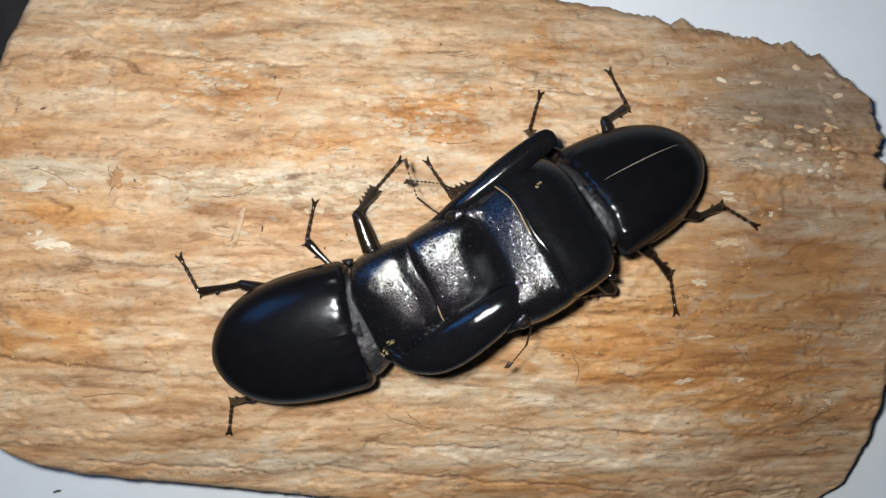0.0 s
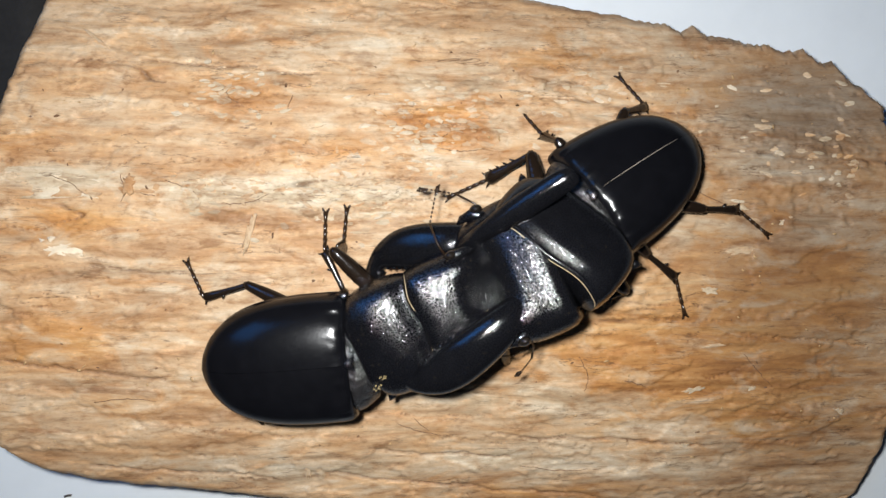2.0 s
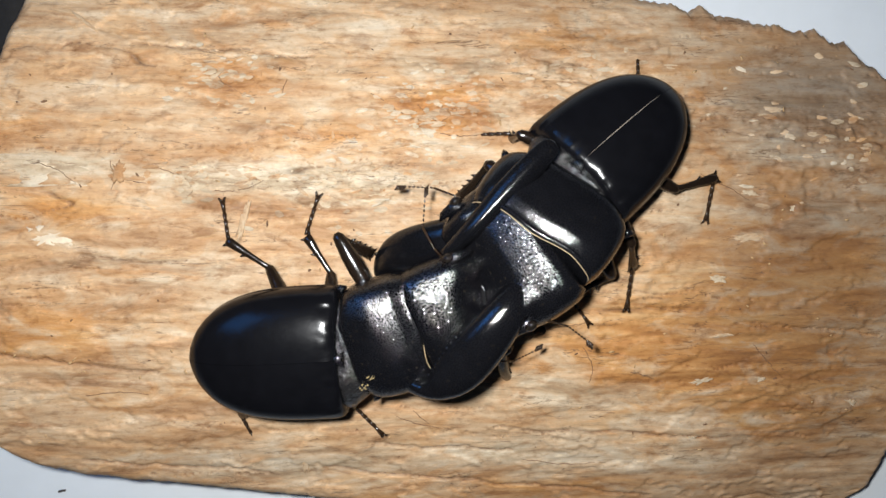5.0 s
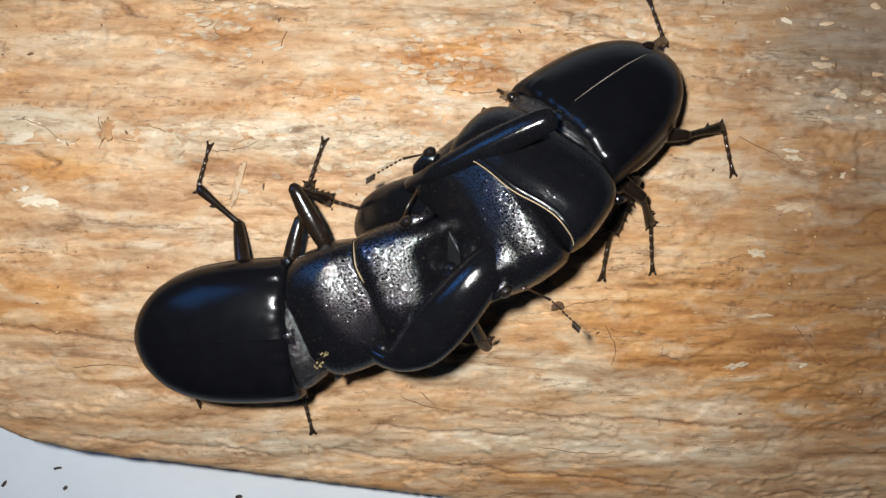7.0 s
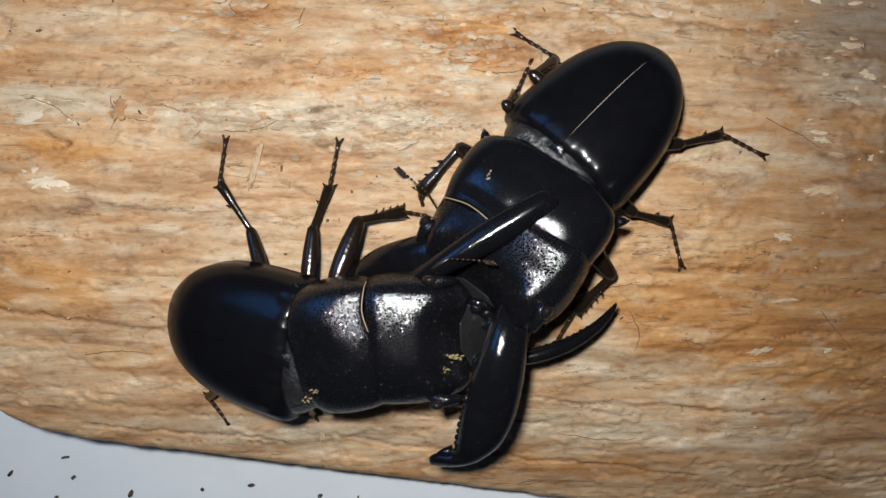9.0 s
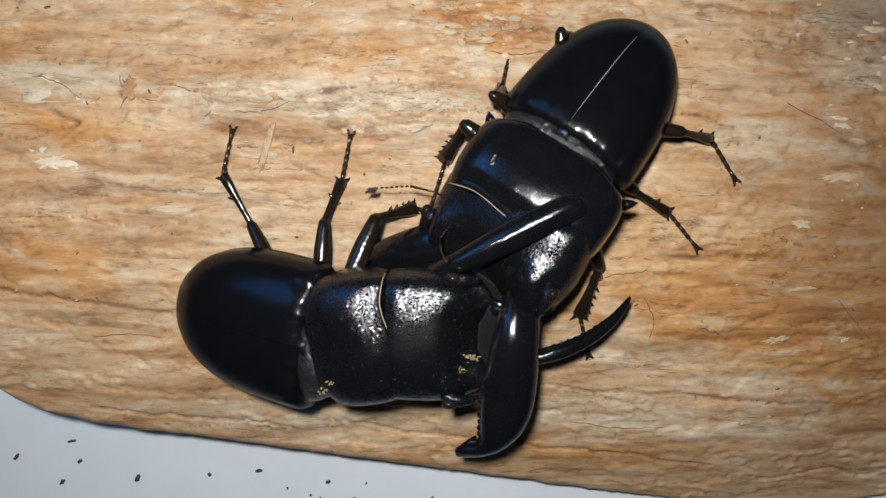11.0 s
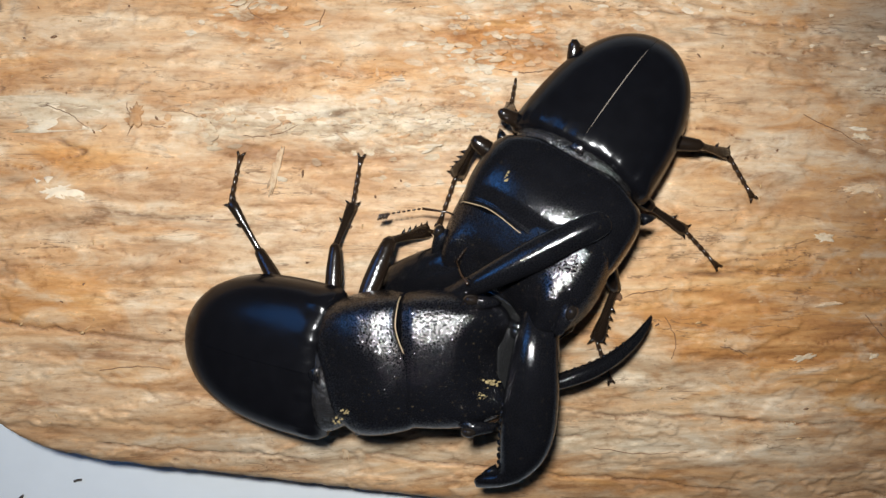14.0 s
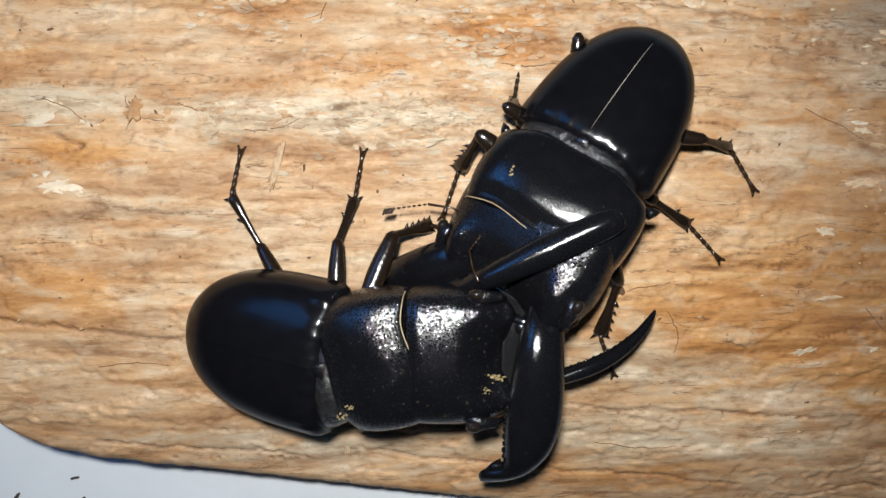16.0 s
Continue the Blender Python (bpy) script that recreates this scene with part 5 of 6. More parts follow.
    walk(r["tibia_lh"], [
        (0, mm(0, 0, 0, -2.9, 13.3, 23.2)), (0.5, mm(-0, 0, 0, -8.1, -5.6, 30.8)), (1, mm(0, 0, 0, -20.8, -9.3, 60.1)),
        (1.5, mm(0, 0, 0, -15.1, -4.6, 60.1)), (2, mm(-0, 0, 0, -8.2, 3.0, 39.0)), (2.5, mm(0, 0, 0, -12.5, 21.5, 80.8)),
        (3, mm(-0, 0, 0, -8.7, -20.6, 19.7)), (3.5, mm(-0, 0, 0, -24.7, -20.6, 49.5)), (6, mm(-0, 0, 0, -6.4, -23.7, 14.4)),
        (6.5, mm(0, 0, -0, -9.0, -17.8, 24.7)), (7, mm(-0, 0, 0, -15.3, -17.1, 37.7)), (7.5, mm(-0, 0, 0, -7.5, -4.8, 27.9)),
        (8, mm(-0, 0, 0, -6.0, -13.4, 20.3)), (8.5, mm(-0, -0, -0, -2.3, -14.0, 7.7)), (9, mm(0, 0, 0, -3.6, -11.6, 13.7)),
        (11.5, mm(0, 0, -0, 0.7, -12.9, -2.6)), (16, mm(0, 0, -0, 0.7, -12.9, -2.6))])
    walk(r["tibia_lm"], [
        (0, mm(0, -0, 0, -22.3, -50.9, 26.3)), (0.5, mm(-0, 0, 0, -13.1, -55.1, 15.0)), (1, mm(0, 0, 0, 27.0, -64.9, -28.2)),
        (1.5, mm(0, 0, 0, -38.7, -39.2, 46.5)), (2, mm(-0, 0, 0, -22.9, -57.3, 25.4)), (2.5, mm(0, -0, 0, -45.4, -30.3, 59.6)),
        (3, mm(0, -0, -0, -23.0, -35.5, 32.3)), (3.5, mm(0, 0, -0, -25.1, -25.5, 38.8)), (6, mm(-0, 0, 0, -12.9, -42.2, 17.2)),
        (6.5, mm(-0, 0, 0, -3.6, -35.8, 5.4)), (7, mm(0, 0, -0, -0.5, 40.7, 8.6)), (7.5, mm(0, -0, 0, -1.0, 60.8, -7.2)),
        (8, mm(0, 0, 0, 0.2, 46.4, 5.9)), (8.5, mm(0, 0, -0, 3.6, 29.5, -18.3)), (9, mm(0, 0, 0, 3.1, 18.4, -12.2)),
        (11.5, mm(-0, 0, 0, 3.4, 21.6, -14.7)), (16, mm(-0, 0, 0, 3.4, 21.6, -14.7))])
    walk(r["tibia_rf"], [
        (0, mm(0, 0, 0, 14.2, 39.4, -19.5)), (0.5, mm(0, 0, 0, -3.4, 53.2, 4.4)), (1, mm(0, 0, 0, 5.7, 59.6, -33.6)),
        (1.5, mm(0, 0, 0, -4.8, 66.8, -41.8)), (2, mm(-0, 0, 0, 5.5, 66.8, -36.7)), (2.5, mm(-0, 0, -0, 12.4, 59.4, -29.4)),
        (3, mm(-0, 0, -0, 3.3, 60.7, -10.5)), (3.5, mm(-0, 0, 0, -3.5, 71.2, -32.5)), (6, mm(-0, 0, 0, -6.4, 50.4, 12.8)),
        (6.5, mm(0, 0, 0, -5.6, 56.9, 18.6)), (7, mm(0, 0, 0, 0.0, 75.3, 20.7)), (7.5, mm(0, 0, 0, 1.6, 60.6, -2.4)),
        (8, mm(-0, 0, 0, 6.2, 38.9, -5.9)), (8.5, mm(0, -0, 0, -2.3, 42.6, 1.4)), (9, mm(0, 0, 0, -0.1, 40.2, 0.0)),
        (11.5, mm(-0, 0, 0, 93.3, 30.4, -10.7)), (16, mm(-0, 0, 0, 93.3, 30.4, -10.7))])
    walk(r["tibia_rh"], [
        (0, mm(0, 0, -0, -0.2, 53.4, -4.8)), (0.5, mm(0, -0, 0, 0.1, 40.9, -2.9)), (1, mm(0, 0, 0, -3.2, 57.0, -60.3)),
        (1.5, mm(-0, -0, -0, 0.7, 54.1, 14.0)), (2, mm(-0, 0, 0, 0.6, 48.5, -9.9)), (2.5, mm(0, 0, 0, -0.0, 54.6, 0.3)),
        (3, mm(0, -0, 0, 0.2, 53.0, -9.8)), (3.5, mm(0, -0, 0, 0.2, 46.1, -3.9)), (6, mm(0, 0, 0, 0.4, 46.2, -3.3)),
        (6.5, mm(-0, -0, -0, -0.1, 52.8, -1.5)), (7, mm(-0, -0, 0, 0.0, 52.9, -1.1)), (7.5, mm(0, 0, 0, -1.5, 58.3, -20.1)),
        (8, mm(0, 0, 0, -156.8, 82.5, -161.3)), (8.5, mm(0, 0, -0, 0.9, 45.7, -9.4)), (9, mm(0, 0, -0, 0.4, 46.6, -6.8)),
        (11.5, mm(0, 0, -0, -35.4, 54.8, -108.8)), (16, mm(0, 0, -0, -35.4, 54.8, -108.8))])
    walk(r["tibia_rm"], [
        (0, mm(-0, -0, 0, 15.4, 64.3, -69.5)), (0.5, mm(0, -0, -0, 7.4, 63.1, -60.0)), (1, mm(-0, -0, -0, -6.7, 66.7, -103.0)),
        (1.5, mm(0, -0, 0, 0.9, 64.7, -85.5)), (2, mm(0, 0, -0, 24.8, 56.7, -67.7)), (2.5, mm(0, 0, 0, 24.1, 65.5, -80.6)),
        (3, mm(-0, 0, 0, 12.6, 0.6, -19.0)), (3.5, mm(-0, 0, 0, -0.9, 65.9, -101.0)), (6, mm(-0, -0, 0, 21.8, 10.7, -32.5)),
        (6.5, mm(0, 0, 0, 18.4, -31.0, -23.1)), (7, mm(-0, -0, -0, -7.2, -16.9, 10.1)), (7.5, mm(0, 0, -0, 12.0, 35.2, -19.7)),
        (8, mm(0, 0, -0, -1.3, 40.2, 2.2)), (8.5, mm(0, 0, -0, 16.9, 36.3, -20.3)), (9, mm(-0, -0, 0, 10.3, 31.7, -11.0)),
        (11.5, mm(0, 0, 0, 104.2, 48.7, -30.1)), (16, mm(0, 0, 0, 104.2, 48.7, -30.1))])
    r = RIG["B"]
    walk(r[""], [
        (0, mm(16.99, 15.95, 18.28, 29.6, -14.8, -154.5)), (0.5, mm(17.89, 16.94, 18.28, 29.6, -15.5, -157.8)), (1, mm(17.31, 15.99, 18.48, 25.6, -14.8, -153.8)),
        (1.5, mm(16.20, 18.37, 18.38, 27.6, -13.5, -154.9)), (2, mm(15.71, 16.22, 18.80, 17.6, -14.2, -148.3)), (2.5, mm(14.71, 13.27, 19.00, 9.6, -14.1, -150.4)),
        (3, mm(15.28, 16.73, 18.42, 26.6, -11.3, -148.1)), (3.5, mm(15.43, 21.00, 18.38, 27.6, -14.6, -151.8)), (6, mm(11.00, 16.72, 19.00, 9.6, -12.9, -134.6)),
        (6.5, mm(9.92, 20.41, 18.73, 19.6, -17.0, -142.3)), (7, mm(7.00, 19.19, 18.31, 29.6, -21.7, -144.8)), (7.5, mm(7.78, 13.00, 19.00, 9.6, -17.1, -141.1)),
        (8, mm(6.37, 11.43, 19.09, 0.6, -15.5, -133.5)), (8.5, mm(3.87, 12.25, 18.76, 18.6, -14.6, -137.5)), (9, mm(2.89, 11.45, 18.76, 18.6, -13.3, -135.4)),
        (11.5, mm(0.98, 11.23, 18.80, 17.6, -17.8, -127.3)), (16, mm(1.07, 11.18, 18.83, 16.6, -17.8, -127.3))])
    walk(r["head"], [
        (0, mm(12.15, 3.51, 2.25, -13.8, 31.4, -10.6)), (0.5, mm(12.26, 3.30, 1.76, -13.3, 32.6, -8.9)), (1, mm(12.22, 3.66, 1.59, -10.5, 30.2, -14.4)),
        (1.5, mm(12.04, 4.94, 1.30, -12.3, 26.8, -15.7)), (2, mm(11.89, 4.20, 1.90, -2.8, 29.1, -16.7)), (2.5, mm(12.15, 2.03, 2.11, 9.8, 34.0, 2.3)),
        (3, mm(12.02, 4.91, 1.28, -10.6, 22.6, -15.2)), (3.5, mm(11.86, 6.35, 0.37, -11.8, 26.1, -13.6)), (6, mm(12.01, 2.33, 2.56, 6.8, 29.1, -10.6)),
        (6.5, mm(11.86, 5.16, 1.41, 1.7, 38.2, 6.9)), (7, mm(12.18, 5.31, 0.29, -17.6, 35.1, -21.9)), (7.5, mm(9.95, 1.01, -0.48, 26.2, 27.5, 20.9)),
        (8, mm(10.07, -0.66, -0.32, 31.0, 24.9, 12.7)), (8.5, mm(9.99, 1.80, -0.47, 11.9, 28.0, 7.3)), (9, mm(10.03, 1.60, -0.24, 12.0, 26.7, 9.6)),
        (11.5, mm(10.10, -0.64, -1.26, 13.4, 29.4, 4.5)), (16, mm(10.10, -0.73, -1.27, 14.6, 29.4, 5.1))])
    walk(r["leg_lf"], [
        (0, mm(-0.03, 12.52, -15.76, 30.7, 39.8, 124.0)), (0.5, mm(-1.09, 11.96, -16.03, 33.5, 38.3, 130.5)), (1, mm(2.63, 11.21, -16.44, 27.2, 55.5, 110.0)),
        (1.5, mm(0.51, 13.82, -17.09, 25.2, 45.5, 113.3)), (2, mm(-0.77, 15.04, -14.36, 22.8, 39.1, 114.8)), (2.5, mm(0.49, 14.79, -10.47, 18.1, 23.1, 116.9)),
        (3, mm(5.83, 12.96, -15.69, 2.9, 44.8, 71.7)), (3.5, mm(3.78, 15.02, -17.58, 9.3, 42.1, 78.4)), (6, mm(2.03, 15.67, -13.53, 17.6, 42.1, 101.4)),
        (6.5, mm(-5.39, 15.08, -14.98, 29.3, 33.7, 132.8)), (7, mm(-9.40, 9.93, -13.79, 38.3, 19.9, 166.1)), (7.5, mm(3.81, 16.65, -15.14, 17.2, 37.2, 82.1)),
        (8, mm(11.21, 19.11, -12.48, 12.1, 21.9, 52.5)), (8.5, mm(4.69, 15.53, -17.44, 11.7, 41.7, 79.2)), (9, mm(3.00, 15.97, -17.51, 15.0, 40.2, 92.1)),
        (11.5, mm(6.52, 13.09, -20.45, 11.6, 52.3, 67.9)), (16, mm(6.52, 13.34, -20.22, 12.2, 51.4, 68.4))])
    walk(r["leg_lh"], [
        (0, mm(-19.84, 9.41, -11.55, 32.5, 9.6, 143.8)), (0.5, mm(-22.01, 9.61, -10.10, 33.1, 1.6, 148.8)), (1, mm(-19.73, 10.55, -13.89, 30.2, 20.6, 142.1)),
        (1.5, mm(-20.53, 8.18, -12.22, 31.2, 13.9, 151.2)), (2, mm(-20.70, 11.21, -11.39, 22.9, 11.7, 141.4)), (2.5, mm(-21.14, 10.36, -10.21, 15.3, 7.1, 153.5)),
        (3, mm(-17.00, 9.88, -11.61, 25.4, 13.3, 128.8)), (3.5, mm(-15.69, 9.79, -11.73, 27.6, 14.4, 124.4)), (6, mm(-16.36, 13.51, -14.10, 18.2, 30.9, 121.3)),
        (6.5, mm(-17.62, 10.50, -8.55, 25.7, -3.3, 131.8)), (7, mm(-19.24, 10.16, -10.66, 36.2, 4.3, 141.0)), (7.5, mm(-19.12, 12.87, -10.26, 19.1, 7.8, 136.2)),
        (8, mm(-18.83, 12.93, -11.09, 12.1, 18.0, 138.5)), (8.5, mm(-18.95, 10.52, -11.43, 23.9, 11.4, 140.7)), (9, mm(-17.99, 10.24, -11.72, 23.1, 13.6, 138.2)),
        (11.5, mm(-14.65, 12.46, -9.26, 23.7, 0.4, 114.9)), (16, mm(-14.65, 12.51, -9.04, 23.3, -0.6, 114.9))])
    walk(r["leg_lm"], [
        (0, mm(-10.07, 10.26, -15.29, 30.9, 32.3, 128.2)), (0.5, mm(-9.45, 7.78, -15.16, 35.9, 37.9, 137.9)), (1, mm(-8.82, 9.72, -16.10, 30.7, 40.4, 128.4)),
        (1.5, mm(-8.70, 9.53, -16.42, 28.9, 41.3, 124.2)), (2, mm(-8.68, 11.87, -15.32, 22.6, 36.0, 116.4)), (2.5, mm(-8.36, 13.51, -13.22, 18.4, 25.5, 118.0)),
        (3, mm(-7.37, 10.27, -16.52, 21.5, 42.2, 111.5)), (3.5, mm(-3.98, 11.30, -14.21, 15.1, 28.7, 90.9)), (6, mm(-2.06, 14.68, -11.37, 9.6, 15.9, 73.1)),
        (6.5, mm(-5.80, 14.06, -13.09, 19.2, 21.3, 96.5)), (7, mm(-8.07, 12.48, -14.30, 31.2, 25.5, 112.2)), (7.5, mm(-5.87, 13.40, -11.04, 19.1, 15.1, 103.1)),
        (8, mm(-3.88, 15.31, -10.07, 15.8, 13.9, 87.3)), (8.5, mm(-6.13, 11.75, -14.28, 20.2, 31.1, 106.7)), (9, mm(-5.91, 12.11, -14.54, 18.4, 30.6, 105.5)),
        (11.5, mm(-5.21, 11.29, -14.55, 22.5, 34.9, 102.0)), (16, mm(-5.21, 11.43, -14.35, 22.2, 34.0, 101.8))])
    walk(r["leg_rf"], [
        (0, mm(12.36, -12.15, -4.62, -30.8, -7.1, -47.9)), (0.5, mm(13.02, -12.54, -5.43, -31.8, -3.6, -45.4)), (1, mm(2.40, -14.24, -6.47, -7.4, -3.5, -107.6)),
        (1.5, mm(3.20, -13.03, -8.13, -6.8, 7.2, -106.6)), (2, mm(0.46, -13.00, -7.68, -5.7, -0.1, -115.7)), (2.5, mm(-0.77, -12.03, -8.75, -6.5, 1.5, -124.7)),
        (3, mm(8.24, -13.22, -5.69, -18.1, -7.4, -75.6)), (3.5, mm(17.05, -9.80, -7.05, -31.1, -5.1, -27.8)), (6, mm(1.18, -12.42, -9.62, -8.9, 7.0, -112.2)),
        (6.5, mm(9.53, -8.71, -7.75, -25.1, -3.8, -54.8)), (7, mm(10.55, -8.76, -6.72, -35.9, -8.7, -45.8)), (7.5, mm(2.74, -13.47, -11.57, -16.8, 10.0, -97.8)),
        (8, mm(1.25, -10.96, -13.30, -16.1, 19.4, -105.6)), (8.5, mm(4.70, -13.85, -10.54, -16.7, 9.4, -89.2)), (9, mm(5.63, -13.63, -10.65, -16.6, 11.4, -85.6)),
        (11.5, mm(4.16, -12.95, -4.24, -20.0, -31.0, -84.5)), (16, mm(4.16, -12.99, -4.46, -19.9, -30.0, -84.6))])
    walk(r["leg_rh"], [
        (0, mm(-12.81, -11.64, -3.52, -9.3, -26.5, -100.7)), (0.5, mm(-12.64, -13.08, -5.58, -10.9, -6.2, -101.2)), (1, mm(-14.73, -11.65, -4.13, -0.7, -23.1, -120.1)),
        (1.5, mm(-14.42, -12.20, -6.69, 0.3, 1.4, -118.0)), (2, mm(-17.39, -10.04, -5.51, 4.8, -16.9, -142.4)), (2.5, mm(-17.43, -10.56, -5.79, -2.6, -19.1, -137.5)),
        (3, mm(-14.88, -11.82, -5.48, 3.9, -10.2, -121.8)), (3.5, mm(-15.06, -10.30, -4.62, 10.7, -18.3, -140.2)), (6, mm(-21.22, -5.86, -6.05, 6.9, -15.6, -169.6)),
        (6.5, mm(-20.10, -5.00, -4.44, 20.8, -18.7, 172.8)), (7, mm(-21.33, -1.58, -2.11, 34.7, -22.7, 158.4)), (7.5, mm(-20.44, -5.85, -4.03, 7.7, -26.0, -175.0)),
        (8, mm(-20.57, -7.28, -5.48, -5.1, -21.5, -158.4)), (8.5, mm(-14.66, -10.05, -3.50, 1.9, -37.2, -133.9)), (9, mm(-8.60, -11.79, -4.75, -19.1, -27.2, -70.7)),
        (11.5, mm(-15.66, -9.52, -2.77, 4.0, -39.7, -146.0)), (16, mm(-15.66, -9.58, -2.94, 2.9, -39.1, -145.3))])
    walk(r["leg_rm"], [
        (0, mm(0.66, -12.93, -3.00, -29.7, -21.1, -52.3)), (0.5, mm(1.72, -13.32, -3.76, -30.9, -15.5, -49.6)), (1, mm(-1.15, -11.90, -3.97, -24.7, -24.1, -63.5)),
        (1.5, mm(-1.35, -10.43, -3.61, -27.9, -30.1, -53.6)), (2, mm(-3.77, -11.67, -4.82, -17.3, -25.3, -79.8)), (2.5, mm(-6.08, -12.34, -6.29, -11.2, -17.5, -105.1)),
        (3, mm(-3.57, -12.55, -3.10, -15.4, -29.7, -80.8)), (3.5, mm(6.38, -10.73, -5.75, -30.9, -3.5, -21.0)), (6, mm(-2.82, -11.21, -5.78, -15.5, -22.1, -74.9)),
        (6.5, mm(-0.19, -9.60, -4.56, -28.5, -26.0, -38.6)), (7, mm(0.13, -8.71, -3.54, -40.1, -27.3, -34.7)), (7.5, mm(0.22, -11.81, -6.29, -20.4, -16.9, -58.7)),
        (8, mm(-2.38, -11.83, -7.61, -15.7, -12.0, -76.8)), (8.5, mm(-0.61, -11.76, -4.06, -23.0, -29.4, -61.1)), (9, mm(-1.96, -10.98, -3.69, -20.3, -39.3, -71.4)),
        (11.5, mm(-1.09, -12.00, -3.32, -25.6, -35.1, -66.6)), (16, mm(-1.09, -12.05, -3.53, -25.1, -34.2, -66.9))])
    walk(r["pronotum"], [
        (0, mm(-0.00, 2.19, -0.39, -14.6, -12.1, 6.2)), (0.5, mm(0.00, 2.19, -0.39, -14.2, -9.9, 5.1)), (1, mm(-0.00, 1.76, -0.25, -8.6, -8.5, 8.9)),
        (1.5, mm(-0.00, 1.98, -0.31, -9.2, -7.4, 13.8)), (2, mm(0.00, 0.89, -0.06, 1.8, -9.1, 15.5)), (2.5, mm(0.00, 0.00, -0.00, 8.4, -9.7, 9.5)),
        (3, mm(0.00, 1.87, -0.28, -8.4, -7.2, 14.2)), (3.5, mm(0.00, 1.98, -0.31, -9.2, -5.4, 14.3)), (6, mm(-0.00, -0.00, 0.00, 8.5, -11.8, 11.0)),
        (6.5, mm(-0.00, 1.11, -0.10, 2.3, -5.9, 18.7)), (7, mm(-0.00, 2.19, -0.39, -8.2, -4.2, 14.8)), (7.5, mm(0.00, 0.00, -0.00, 9.9, 2.2, 10.7)),
        (8, mm(0.00, -1.00, -0.08, 17.5, 0.1, 7.5)), (8.5, mm(0.00, 1.00, -0.08, 0.2, 2.7, 9.7)), (9, mm(-0.00, 1.00, -0.08, -0.3, 1.7, 8.7)),
        (11.5, mm(-0.00, 0.89, -0.06, -0.8, 6.6, 0.7)), (16, mm(-0.00, 0.78, -0.05, 0.2, 6.5, 0.8))])
    walk(r["antenna_l"], [
        (0, mm(8.25, 10.85, -3.2, -30.8, 33.5, 33.5)), (0.5, mm(8.25, 10.85, -3.2, -28.3, 28.6, 41.4)), (1, mm(8.25, 10.85, -3.2, -34.6, 41.3, 37.9)),
        (1.5, mm(8.25, 10.85, -3.2, -27.6, 39.4, 61.6)), (2, mm(8.25, 10.85, -3.2, -39.0, 49.2, 38.7)), (2.5, mm(8.25, 10.85, -3.2, 16.0, 60.4, 166.6)),
        (3, mm(8.25, 10.85, -3.2, -33.2, 43.2, 32.3)), (3.5, mm(8.25, 10.85, -3.2, -5.1, 42.4, 116.4)), (6, mm(8.25, 10.85, -3.2, -6.6, 52.1, 120.6)),
        (6.5, mm(8.25, 10.85, -3.2, -23.0, 36.3, 75.6)), (7, mm(8.25, 10.85, -3.2, -10.2, 39.2, 113.9)), (7.5, mm(8.25, 10.85, -3.2, -22.7, 18.2, -16.9)),
        (8, mm(8.25, 10.85, -3.2, -25.6, 35.3, -28.6)), (8.5, mm(8.25, 10.85, -3.2, -35.0, 44.7, -16.8)), (9, mm(8.25, 10.85, -3.2, -32.3, 40.8, -15.3)),
        (11.5, mm(8.25, 10.85, -3.2, -33.6, 42.6, -14.1)), (16, mm(8.25, 10.85, -3.2, -33.6, 42.6, -14.1))])
    walk(r["antenna_r"], [
        (0, mm(8.25, -10.85, -3.20, 2.7, -1.6, -51.9)), (0.5, mm(8.25, -10.85, -3.20, -4.3, -2.1, -37.9)), (1, mm(8.25, -10.85, -3.20, -6.6, -5.5, -30.3)),
        (1.5, mm(8.25, -10.85, -3.20, -16.7, 1.1, -7.7)), (2, mm(8.25, -10.85, -3.20, 1.6, -13.2, -47.7)), (2.5, mm(8.25, -10.85, -3.20, 10.0, -2.7, -64.3)),
        (3, mm(8.25, -10.85, -3.20, -7.4, -7.9, -31.9)), (3.5, mm(8.25, -10.85, -3.20, -8.1, -9.7, -31.6)), (6, mm(8.25, -10.85, -3.20, 8.0, -5.3, -63.4)),
        (6.5, mm(8.25, -10.85, -3.20, -3.8, -15.2, -37.6)), (7, mm(8.25, -10.85, -3.20, -10.9, -15.9, -18.9)), (7.5, mm(8.71, -9.29, -3.70, 14.9, -11.1, -107.8)),
        (8, mm(8.39, -9.24, -3.75, 11.6, -12.3, -98.0)), (8.5, mm(8.48, -9.24, -3.72, 15.6, -8.3, -107.1)), (9, mm(8.53, -9.24, -3.70, 17.0, -5.8, -112.7)),
        (11.5, mm(5.89, -10.39, -3.08, -1.7, -26.7, -68.1)), (16, mm(6.15, -9.83, -3.34, -0.4, -26.8, -70.5))])
